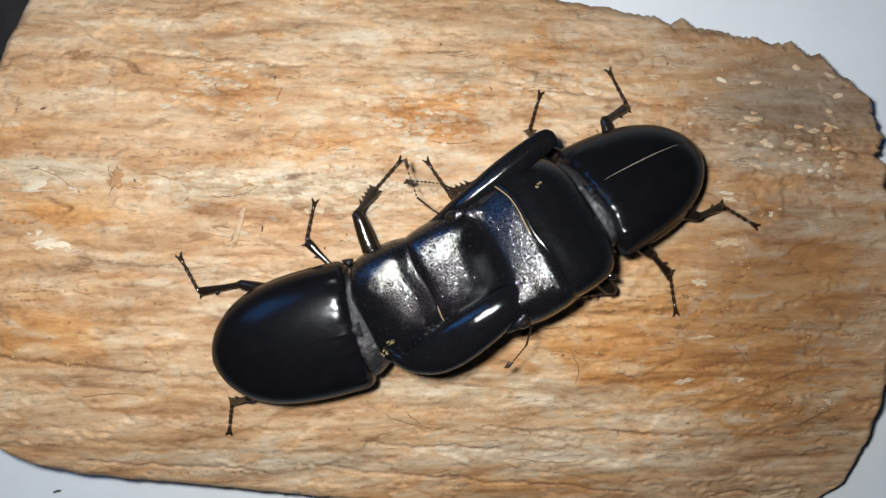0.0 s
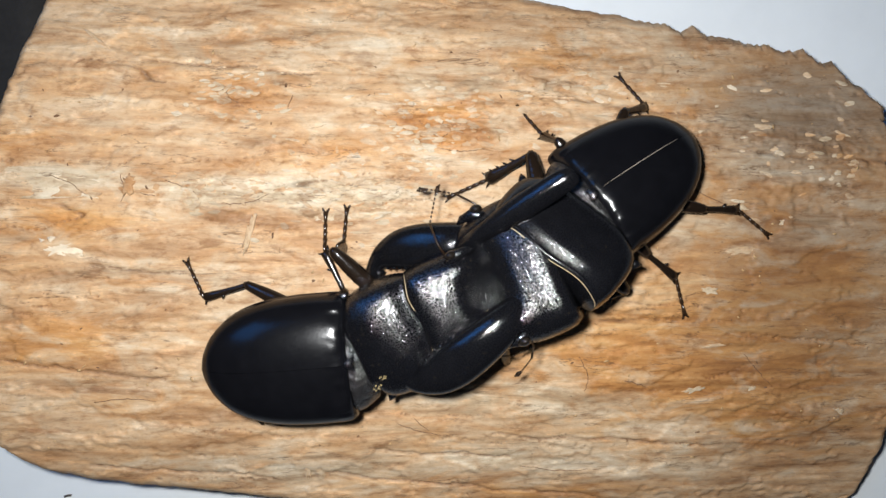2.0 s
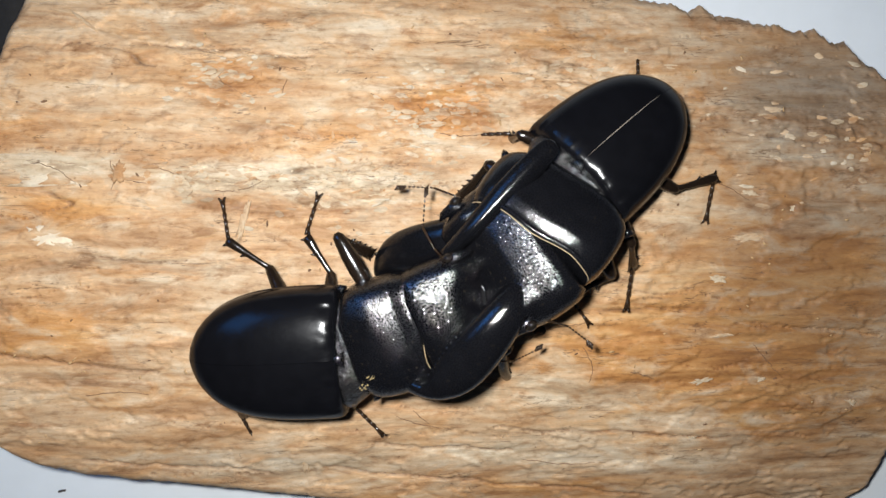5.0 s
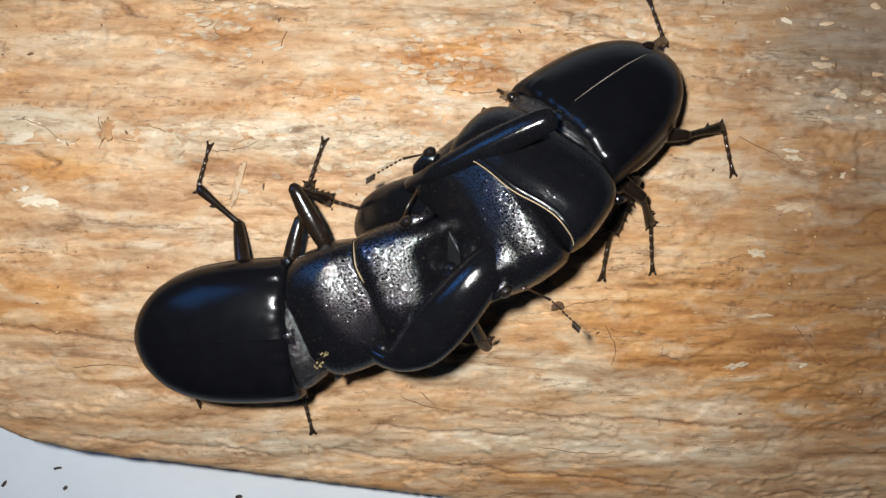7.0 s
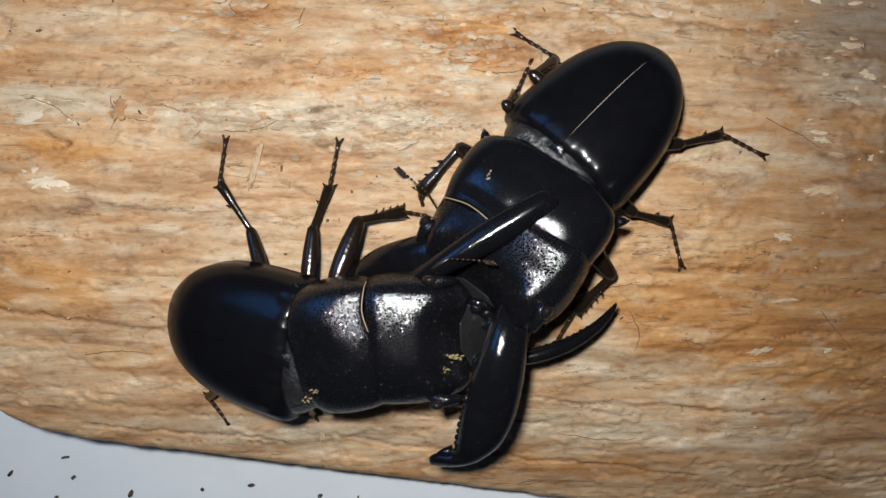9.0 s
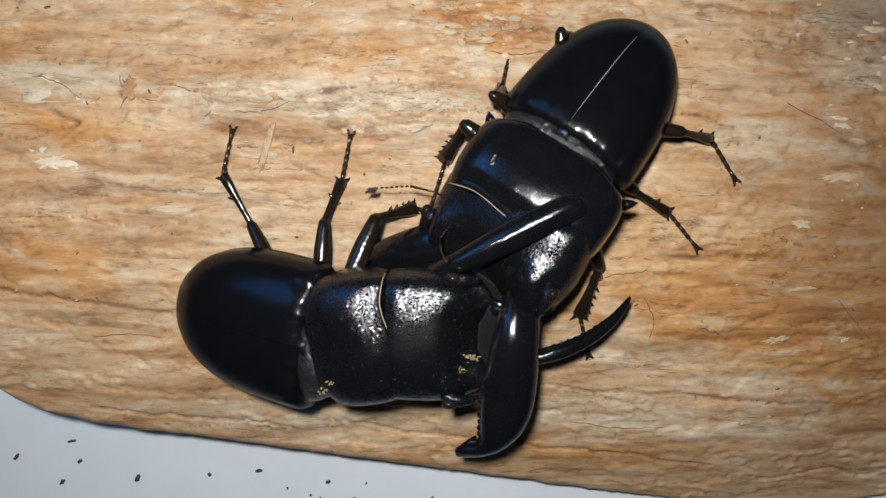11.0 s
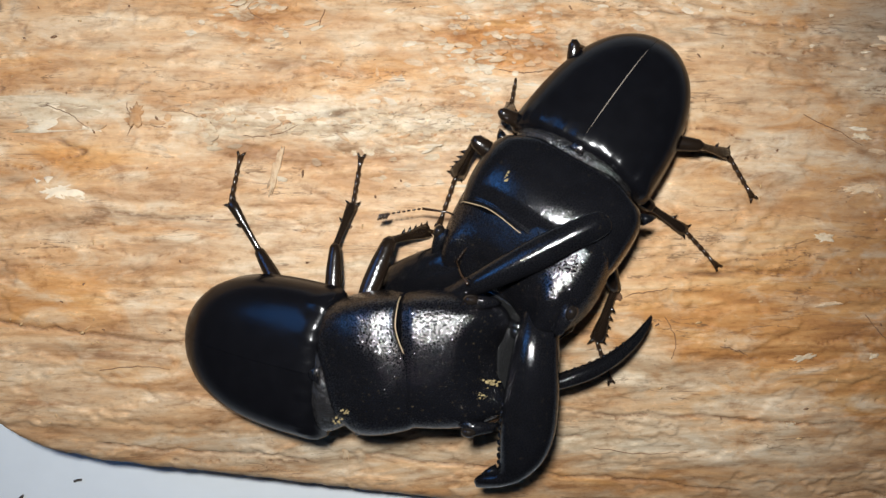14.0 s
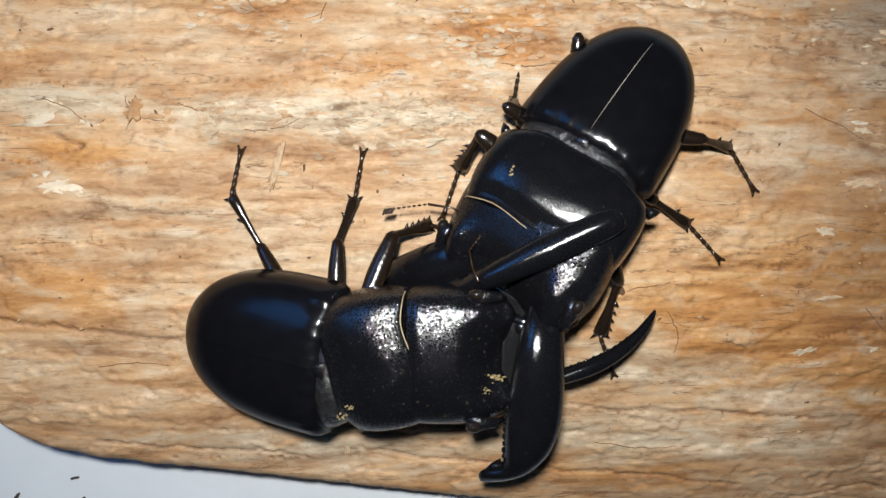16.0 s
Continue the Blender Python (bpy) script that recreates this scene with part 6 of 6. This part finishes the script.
    walk(r["mandible_l"], [
        (0, mm(10.50, 7.46, -0.60, -20.0, -4.1, -8.8)), (0.5, mm(10.50, 7.46, -0.60, -21.6, 1.5, -4.7)), (1, mm(10.50, 7.46, -0.60, -21.3, -3.8, -4.9)),
        (1.5, mm(10.50, 7.46, -0.60, -23.1, 0.9, 5.0)), (2, mm(10.50, 7.46, -0.60, -22.7, -2.3, 1.8)), (2.5, mm(10.50, 7.46, -0.60, -17.7, -9.7, -14.4)),
        (3, mm(10.50, 7.46, -0.60, -21.5, -1.5, -0.5)), (3.5, mm(10.50, 7.46, -0.60, -21.7, 1.5, 2.8)), (6, mm(10.50, 7.46, -0.60, -20.2, -4.0, -1.5)),
        (6.5, mm(10.50, 7.46, -0.60, -16.9, -6.1, -7.0)), (7, mm(10.50, 7.46, -0.60, -21.5, -3.2, 2.6)), (7.5, mm(16.81, 8.10, -2.23, -37.7, -4.4, -16.9)),
        (8, mm(16.66, 8.71, -2.13, -39.3, 7.5, -17.8)), (8.5, mm(16.71, 8.56, -2.11, -38.6, -1.2, -6.5)), (9, mm(16.73, 8.52, -2.10, -37.8, 2.3, -0.1)),
        (11.5, mm(16.72, 8.99, -2.31, -37.9, 6.1, 1.9)), (16, mm(16.72, 8.99, -2.31, -37.9, 6.1, 1.9))])
    walk(r["mandible_r"], [
        (0, mm(12.00, -7.23, -6.00, 0.0, 23.6, 8.0)), (0.5, mm(12.00, -7.23, -6.00, -0.0, 25.1, 11.8)), (1, mm(12.00, -7.23, -6.00, -0.0, 22.6, 8.8)),
        (1.5, mm(12.00, -7.23, -6.00, -0.0, 21.4, 17.4)), (2, mm(12.00, -7.23, -6.00, 0.0, -2.9, -2.6)), (2.5, mm(12.00, -7.23, -6.00, -0.0, -1.7, -21.0)),
        (3, mm(12.00, -7.23, -6.00, -0.0, 10.2, 5.8)), (3.5, mm(12.00, -7.23, -6.00, -0.0, 18.6, 13.4)), (6, mm(12.00, -7.23, -6.00, -0.0, 12.8, -15.2)),
        (6.5, mm(12.00, -7.23, -6.00, 0.0, 17.0, -15.4)), (7, mm(12.00, -7.23, -6.00, -0.0, 16.5, -2.1)), (7.5, mm(12.00, -7.60, -3.40, 0.0, 12.0, -26.0)),
        (8, mm(12.00, -7.60, -3.40, 0.0, 12.0, -26.0)), (8.5, mm(12.00, -7.60, -3.40, 0.0, 12.0, -26.0)), (9, mm(12.00, -7.60, -3.40, 0.0, 12.0, -26.0)),
        (11.5, mm(12.00, -7.60, -3.40, 0.0, 12.0, -26.0)), (16, mm(12.00, -7.60, -3.40, 0.0, 12.0, -26.0))])
    walk(r["tarsus_lf"], [
        (0, mm(-0.97, -5.45, -7.72, 21.7, 32.8, -104.8)), (0.5, mm(-0.57, -6.74, -6.67, 24.1, 35.8, -104.1)), (1, mm(3.07, -7.12, -5.49, 34.4, 19.4, -92.4)),
        (1.5, mm(-0.68, -7.08, -6.3, 25.4, 27.9, -90.8)), (2, mm(0.97, -7.05, -6.29, 27.7, 32.6, -107.8)), (2.5, mm(3.26, -3.89, -8.03, 14.3, 25.6, -135.3)),
        (3, mm(4.05, -4.4, -7.38, 17.0, 20.5, -94.4)), (3.5, mm(2.88, -6.26, -6.54, -1.9, 3.9, 8.6)), (6, mm(2.17, -7.7, -5.12, 2.7, -22.9, -4.8)),
        (6.5, mm(-1.24, -8.17, -4.69, 28.7, 32.5, -107.2)), (7, mm(-2.19, -7.57, -5.3, 30.9, 18.2, -98.2)), (7.5, mm(5.89, -6.83, -2.99, -0.5, -6.0, 1.1)),
        (8, mm(6.54, -3.58, -5.89, 4.1, 14.4, -18.8)), (8.5, mm(5.67, -6.48, -4.01, 13.3, -1.8, -39.9)), (9, mm(3.55, -8.05, -3.59, 19.7, 4.6, -64.0)),
        (11.5, mm(7.69, -5.54, 0.64, 2.3, -12.1, -4.5)), (16, mm(7.69, -5.54, 0.64, 2.3, -12.1, -4.5))])
    walk(r["tarsus_lh"], [
        (0, mm(6.95, 2.89, -5.79, 1.2, 2.3, -18.3)), (0.5, mm(6.34, 2.62, -6.57, 0.2, 7.1, -41.1)), (1, mm(7.73, 5.16, -1.99, 4.3, -6.1, -17.1)),
        (1.5, mm(8.89, -0.05, -3.34, 4.6, -4.1, -24.4)), (2, mm(8.94, 1.07, -3.03, 5.3, -3.5, -27.9)), (2.5, mm(9.4, 0.18, -1.38, 7.1, -6.8, -27.6)),
        (3, mm(5.76, -0.96, -7.49, -0.4, 3.5, -41.3)), (3.5, mm(6.49, 0.39, -6.93, -0.3, 2.2, -46.5)), (6, mm(7.15, 6.19, 0.94, 28.3, -1.4, -87.9)),
        (6.5, mm(4.5, 0.71, -8.33, -5.1, 1.3, -68.8)), (7, mm(7.72, 1.79, -5.24, 3.3, -0.3, -75.4)), (7.5, mm(7.62, 5.29, -2.06, 12.6, 1.9, -71.2)),
        (8, mm(8.64, 2.51, 3.04, 25.4, -7.8, -62.9)), (8.5, mm(8.55, 2.65, -3.18, 7.2, -2.3, -44.0)), (9, mm(8.75, 1.71, -3.28, 4.6, -3.5, -25.8)),
        (11.5, mm(5.61, 0.05, -7.66, -5.7, 8.2, -50.9)), (16, mm(5.61, 0.05, -7.66, -5.7, 8.2, -50.9))])
    walk(r["tarsus_lm"], [
        (0, mm(7.88, -0.46, -3.16, 10.1, -1.7, -40.7)), (0.5, mm(8.44, 0.41, -0.9, 16.3, -12.6, -41.6)), (1, mm(8.39, 1.34, -0.11, 16.3, -11.9, -39.6)),
        (1.5, mm(8.45, 0.76, -0.5, 10.0, -11.7, -26.4)), (2, mm(8.46, 0.77, 0.29, 12.5, -12.0, -30.8)), (2.5, mm(8.18, 2.19, -0.69, 8.1, -11.3, -21.1)),
        (3, mm(8.36, -0.55, -1.41, 3.7, -9.4, -10.7)), (3.5, mm(4.47, -1.61, -7.05, 0.7, 6.1, -32.3)), (6, mm(5.06, 0.87, -6.78, 1.5, 5.1, -30.7)),
        (6.5, mm(5.41, -1.83, -6.29, 2.4, 4.3, -42.3)), (7, mm(5.7, -2.06, -5.96, 3.9, 3.4, -48.6)), (7.5, mm(6.49, 1.89, -5.15, 6.5, 0.9, -44.7)),
        (8, mm(5.19, 5, -4.52, 6.9, -2.2, -34.9)), (8.5, mm(7.53, 2.98, -2.58, 10.4, -3.9, -39.1)), (9, mm(7.68, 2.55, -2.61, 9.1, -2.3, -35.9)),
        (11.5, mm(8.4, 0.27, -1.24, 4.5, -10.2, -13.1)), (16, mm(8.4, 0.27, -1.24, 4.5, -10.2, -13.1))])
    walk(r["tarsus_rf"], [
        (0, mm(4.2, 4.05, -7.5, 2.7, 7.8, -35.8)), (0.5, mm(4.66, 4.52, -6.94, 2.4, 7.3, -25.1)), (1, mm(-0.7, 8.53, -4.11, -25.0, 6.2, 91.9)),
        (1.5, mm(-0.33, 8.83, -3.48, -36.9, 6.1, 94.8)), (2, mm(-1.37, 8.02, -4.9, -21.1, 9.1, 103.2)), (2.5, mm(-2.07, 7.59, -5.32, -16.1, 10.7, 111.0)),
        (3, mm(3.29, 7.65, -4.57, -8.7, -9.6, 35.2)), (3.5, mm(2.96, 2, -8.8, -0.8, 7.6, -8.7)), (6, mm(-2.23, 8.09, -4.45, -17.5, -3.0, 58.4)),
        (6.5, mm(1.19, 5.51, -7.64, -1.4, 8.8, 45.1)), (7, mm(2.93, 2.88, -8.57, 2.4, 19.6, 53.6)), (7.5, mm(-1.6, 9.19, -1.79, -32.2, 52.4, 89.7)),
        (8, mm(-1.21, 9.29, -1.56, -65.4, 65.7, 47.5)), (8.5, mm(0.5, 9.46, -0.71, -27.8, 23.0, 97.7)), (9, mm(1.66, 9.35, -0.32, -31.7, 53.4, 115.2)),
        (11.5, mm(-2.37, 5.45, -7.41, 13.6, -0.6, 107.9)), (16, mm(-2.37, 5.45, -7.41, 13.6, -0.6, 107.9))])
    walk(r["tarsus_rh"], [
        (0, mm(1.82, -6.58, -6.61, -0.7, 9.1, 8.2)), (0.5, mm(3.09, -8.16, -3.76, -11.3, -12.8, 27.1)), (1, mm(3.92, -5.73, -6.48, -4.1, 7.1, 40.5)),
        (1.5, mm(4.22, -8.01, -2.88, -22.5, -13.8, 45.8)), (2, mm(4.06, -5.1, -6.91, -4.3, 8.6, 57.3)), (2.5, mm(3.02, -4.8, -7.63, 1.5, 16.9, 42.1)),
        (3, mm(3.8, -6.82, -5.42, -8.7, -4.4, 28.2)), (3.5, mm(5.04, -4.5, -6.68, -9.4, 4.6, 59.0)), (6, mm(3.67, -1.96, -8.54, 0.0, 28.8, 1.5)),
        (6.5, mm(3.95, -0.14, -8.64, 2.1, 30.5, 38.8)), (7, mm(3.52, -0.01, -8.82, 9.1, 22.4, 80.0)), (7.5, mm(3.7, -1.52, -8.62, 4.1, 25.6, 29.2)),
        (8, mm(2.38, -4.17, -8.2, 4.4, 25.7, 37.4)), (8.5, mm(0.25, -5.17, -7.96, 2.1, 32.7, 8.2)), (9, mm(-3.8, -5.26, -6.94, 0.0, 15.1, 0.2)),
        (11.5, mm(-2.25, -4.2, -8.22, -3.4, -69.4, -172.3)), (16, mm(-2.25, -4.2, -8.22, -3.4, -69.4, -172.3))])
    walk(r["tarsus_rm"], [
        (0, mm(0.75, -2.37, -8.13, -5.6, 18.2, -79.7)), (0.5, mm(1.97, -2.45, -7.9, -1.3, 17.5, -30.6)), (1, mm(1.99, -0.94, -8.21, -1.6, 21.0, -13.2)),
        (1.5, mm(0.29, -0.75, -8.46, -2.0, 35.8, -7.6)), (2, mm(0.66, 0.12, -8.47, 0.1, 29.2, 0.8)), (2.5, mm(2.23, 0.47, -8.19, 2.4, 20.8, 30.4)),
        (3, mm(1.8, -0.55, -8.29, -0.2, 27.7, -2.1)), (3.5, mm(0.92, -1.71, -8.28, -2.7, 16.4, -21.1)), (6, mm(-1.9, 1.13, -8.21, 11.4, 22.2, 45.9)),
        (6.5, mm(-3.03, 0.63, -7.91, 16.9, 47.3, 38.2)), (7, mm(-2.82, -1.15, -7.94, -25.6, 66.2, -47.1)), (7.5, mm(-1.87, -2.15, -8.01, -18.0, 20.5, -100.8)),
        (8, mm(-2.96, -2.6, -7.53, -15.3, 23.8, -80.6)), (8.5, mm(-3.74, -2.8, -7.1, -19.0, 14.6, -105.8)), (9, mm(-3.59, -3.11, -7.05, -27.0, 26.7, -90.3)),
        (11.5, mm(-4.01, -2.36, -7.11, -27.7, 31.9, -91.5)), (16, mm(-4.01, -2.36, -7.11, -27.7, 31.9, -91.5))])
    walk(r["tibia_lf"], [
        (0, mm(0, 0, 0, 29.6, 54.3, -100.1)), (0.5, mm(-0, -0, 0, 28.5, 44.6, -94.8)), (1, mm(0, 0, -0, 41.9, 35.3, -66.7)),
        (1.5, mm(0, 0, -0, 28.4, 41.5, -95.5)), (2, mm(0, 0, 0, 35.8, 41.5, -82.2)), (2.5, mm(0, 0, 0, 40.0, 57.8, -50.0)),
        (3, mm(-0, 0, 0, 24.1, 51.0, -47.3)), (3.5, mm(0, -0, 0, 16.5, 43.5, -65.3)), (6, mm(0, -0, 0, 41.1, 32.6, -74.3)),
        (6.5, mm(-0, 0, 0, 30.0, 29.6, -98.6)), (7, mm(0, 0, 0, 31.6, 33.9, -106.1)), (7.5, mm(-0, 0, 0, 21.8, 18.3, -49.2)),
        (8, mm(-0, 0, 0, 8.4, 38.3, -28.7)), (8.5, mm(0, -0, -0, 19.2, 25.0, -48.8)), (9, mm(0, 0, 0, 22.5, 22.2, -66.2)),
        (11.5, mm(0, 0, -0, 17.5, -3.8, -35.8)), (16, mm(0, 0, -0, 17.5, -3.8, -35.8))])
    walk(r["tibia_lh"], [
        (0, mm(0, 0, 0, -1.9, 37.6, 22.5)), (0.5, mm(0, 0, 0, -0.2, 43.8, 22.4)), (1, mm(0, 0, 0, -8.9, 12.1, 33.7)),
        (1.5, mm(0, 0, 0, 0.1, 20.6, -0.3)), (2, mm(0, -0, 0, -1.5, 18.6, 6.8)), (2.5, mm(0, 0, 0, -0.3, 8.4, 1.1)),
        (3, mm(0, 0, -0, -0.2, 52.1, -9.5)), (3.5, mm(0, 0, 0, 0.0, 46.8, 3.4)), (6, mm(0, 0, 0, -18.8, -5.7, 40.9)),
        (6.5, mm(0, 0, 0, 1.5, 61.3, 9.0)), (7, mm(0, -0, 0, -1.0, 33.4, 13.1)), (7.5, mm(0, 0, -0, -8.1, 12.5, 34.8)),
        (8, mm(-0, 0, 0, -7.8, -18.7, 16.2)), (8.5, mm(0, 0, 0, -3.5, 19.5, 17.2)), (9, mm(0, -0, -0, -2.3, 20.2, 11.0)),
        (11.5, mm(0, -0, 0, 0.1, 53.8, 0.5)), (16, mm(0, -0, 0, 0.1, 53.8, 0.5))])
    walk(r["tibia_lm"], [
        (0, mm(-0, 0, 0, 1.1, 21.8, -3.3)), (0.5, mm(-0, 0, -0, -1.4, 6.1, 2.8)), (1, mm(0, -0, -0, -4.4, 0.7, 9.1)),
        (1.5, mm(-0, 0, -0, -2.2, 3.4, 5.1)), (2, mm(0, -0, 0, -2.3, -2.0, 5.2)), (2.5, mm(0, -0, 0, -6.4, 4.7, 15.0)),
        (3, mm(0, 0, 0, 1.5, 9.6, -3.8)), (3.5, mm(0, 0, -0, 0.8, 56.1, -19.8)), (6, mm(0, 0, 0, -0.9, 52.9, 9.8)),
        (6.5, mm(0, 0, 0, 1.8, 47.8, -18.7)), (7, mm(0, 0, 0, 2.7, 44.5, -19.9)), (7.5, mm(-0, 0, 0, -3.7, 37.3, 16.2)),
        (8, mm(0, -0, 0, -11.0, 32.1, 43.9)), (8.5, mm(0, -0, 0, -7.1, 17.7, 21.6)), (9, mm(0, 0, -0, -5.7, 17.9, 18.3)),
        (11.5, mm(0, -0, 0, -0.7, 8.4, 1.9)), (16, mm(0, -0, 0, -0.7, 8.4, 1.9))])
    walk(r["tibia_rf"], [
        (0, mm(-0, -0, 0, -5.4, 52.1, 43.9)), (0.5, mm(0, 0, 0, -6.2, 46.9, 44.2)), (1, mm(0, 0, -0, -26.8, 25.7, 94.7)),
        (1.5, mm(-0, 0, -0, -38.7, 21.5, 92.2)), (2, mm(0, 0, 0, -23.7, 31.0, 99.7)), (2.5, mm(-0, 0, 0, -18.9, 34.0, 105.3)),
        (3, mm(0, 0, 0, -16.8, 28.8, 66.7)), (3.5, mm(0, 0, 0, 6.5, 67.9, 34.0)), (6, mm(0, 0, 0, -21.1, 27.9, 105.4)),
        (6.5, mm(0, 0, -0, -3.3, 53.6, 77.8)), (7, mm(-0, 0, 0, 4.4, 64.4, 44.5)), (7.5, mm(0, 0, 0, -20.8, 10.9, 99.9)),
        (8, mm(-0, -0, 0, -23.3, 9.5, 97.4)), (8.5, mm(-0, 0, 0, -26.8, 4.3, 87.0)), (9, mm(0, -0, 0, -27.7, 1.9, 80.0)),
        (11.5, mm(0, -0, 0, 23.1, 51.3, 113.5)), (16, mm(0, -0, 0, 23.1, 51.3, 113.5))])
    walk(r["tibia_rh"], [
        (0, mm(0, 0, 0, 6.8, 44.1, -74.5)), (0.5, mm(-0, 0, 0, 27.3, 23.3, -69.2)), (1, mm(-0, 0, 0, 7.4, 43.0, -55.6)),
        (1.5, mm(0, -0, -0, 32.5, 17.6, -62.2)), (2, mm(-0, 0, -0, 6.1, 46.7, -51.5)), (2.5, mm(0, 0, 0, -3.1, 53.4, -57.8)),
        (3, mm(-0, 0, 0, 21.6, 34.8, -60.9)), (3.5, mm(0, 0, 0, 11.7, 44.7, -41.8)), (6, mm(-0, -0, -0, -1.2, 64.0, -28.2)),
        (6.5, mm(0, -0, 0, -0.2, 65.4, -2.1)), (7, mm(0, -0, -0, -0.0, 68.2, -0.1)), (7.5, mm(0, 0, 0, -5.6, 65.1, -22.4)),
        (8, mm(-0, -0, 0, -10.6, 59.6, -60.3)), (8.5, mm(-0, 0, 0, -23.7, 57.0, -87.2)), (9, mm(0, 0, 0, -18.1, 47.0, -125.8)),
        (11.5, mm(0, 0, -0, -31.2, 59.9, -118.2)), (16, mm(0, 0, -0, -31.2, 59.9, -118.2))])
    walk(r["tibia_rm"], [
        (0, mm(0, 0, 0, -15.9, 73.0, -72.4)), (0.5, mm(-0, 0, 0, -4.8, 68.3, -51.2)), (1, mm(0, -0, 0, -8.0, 75.0, -25.3)),
        (1.5, mm(-0, 0, 0, -51.3, 84.6, -68.8)), (2, mm(0, 0, 0, 7.4, 85.5, 10.7)), (2.5, mm(-0, 0, -0, 2.7, 74.4, 11.9)),
        (3, mm(0, -0, 0, -4.7, 77.2, -16.9)), (3.5, mm(0, 0, 0, -21.5, 76.8, -61.8)), (6, mm(0, 0, 0, 79.0, 74.9, 149.4)),
        (6.5, mm(0, 0, 0, 121.6, 68.6, 168.2)), (7, mm(-0, 0, 0, -99.4, 69.0, -157.8)), (7.5, mm(-0, 0, 0, -57.2, 70.5, -131.0)),
        (8, mm(0, -0, 0, -30.3, 62.4, -138.7)), (8.5, mm(0, 0, 0, -32.0, 56.7, -143.2)), (9, mm(0, 0, -0, -47.4, 56.0, -139.1)),
        (11.5, mm(-0, 0, 0, -44.4, 56.8, -149.5)), (16, mm(-0, 0, 0, -44.4, 56.8, -149.5))])


motions()
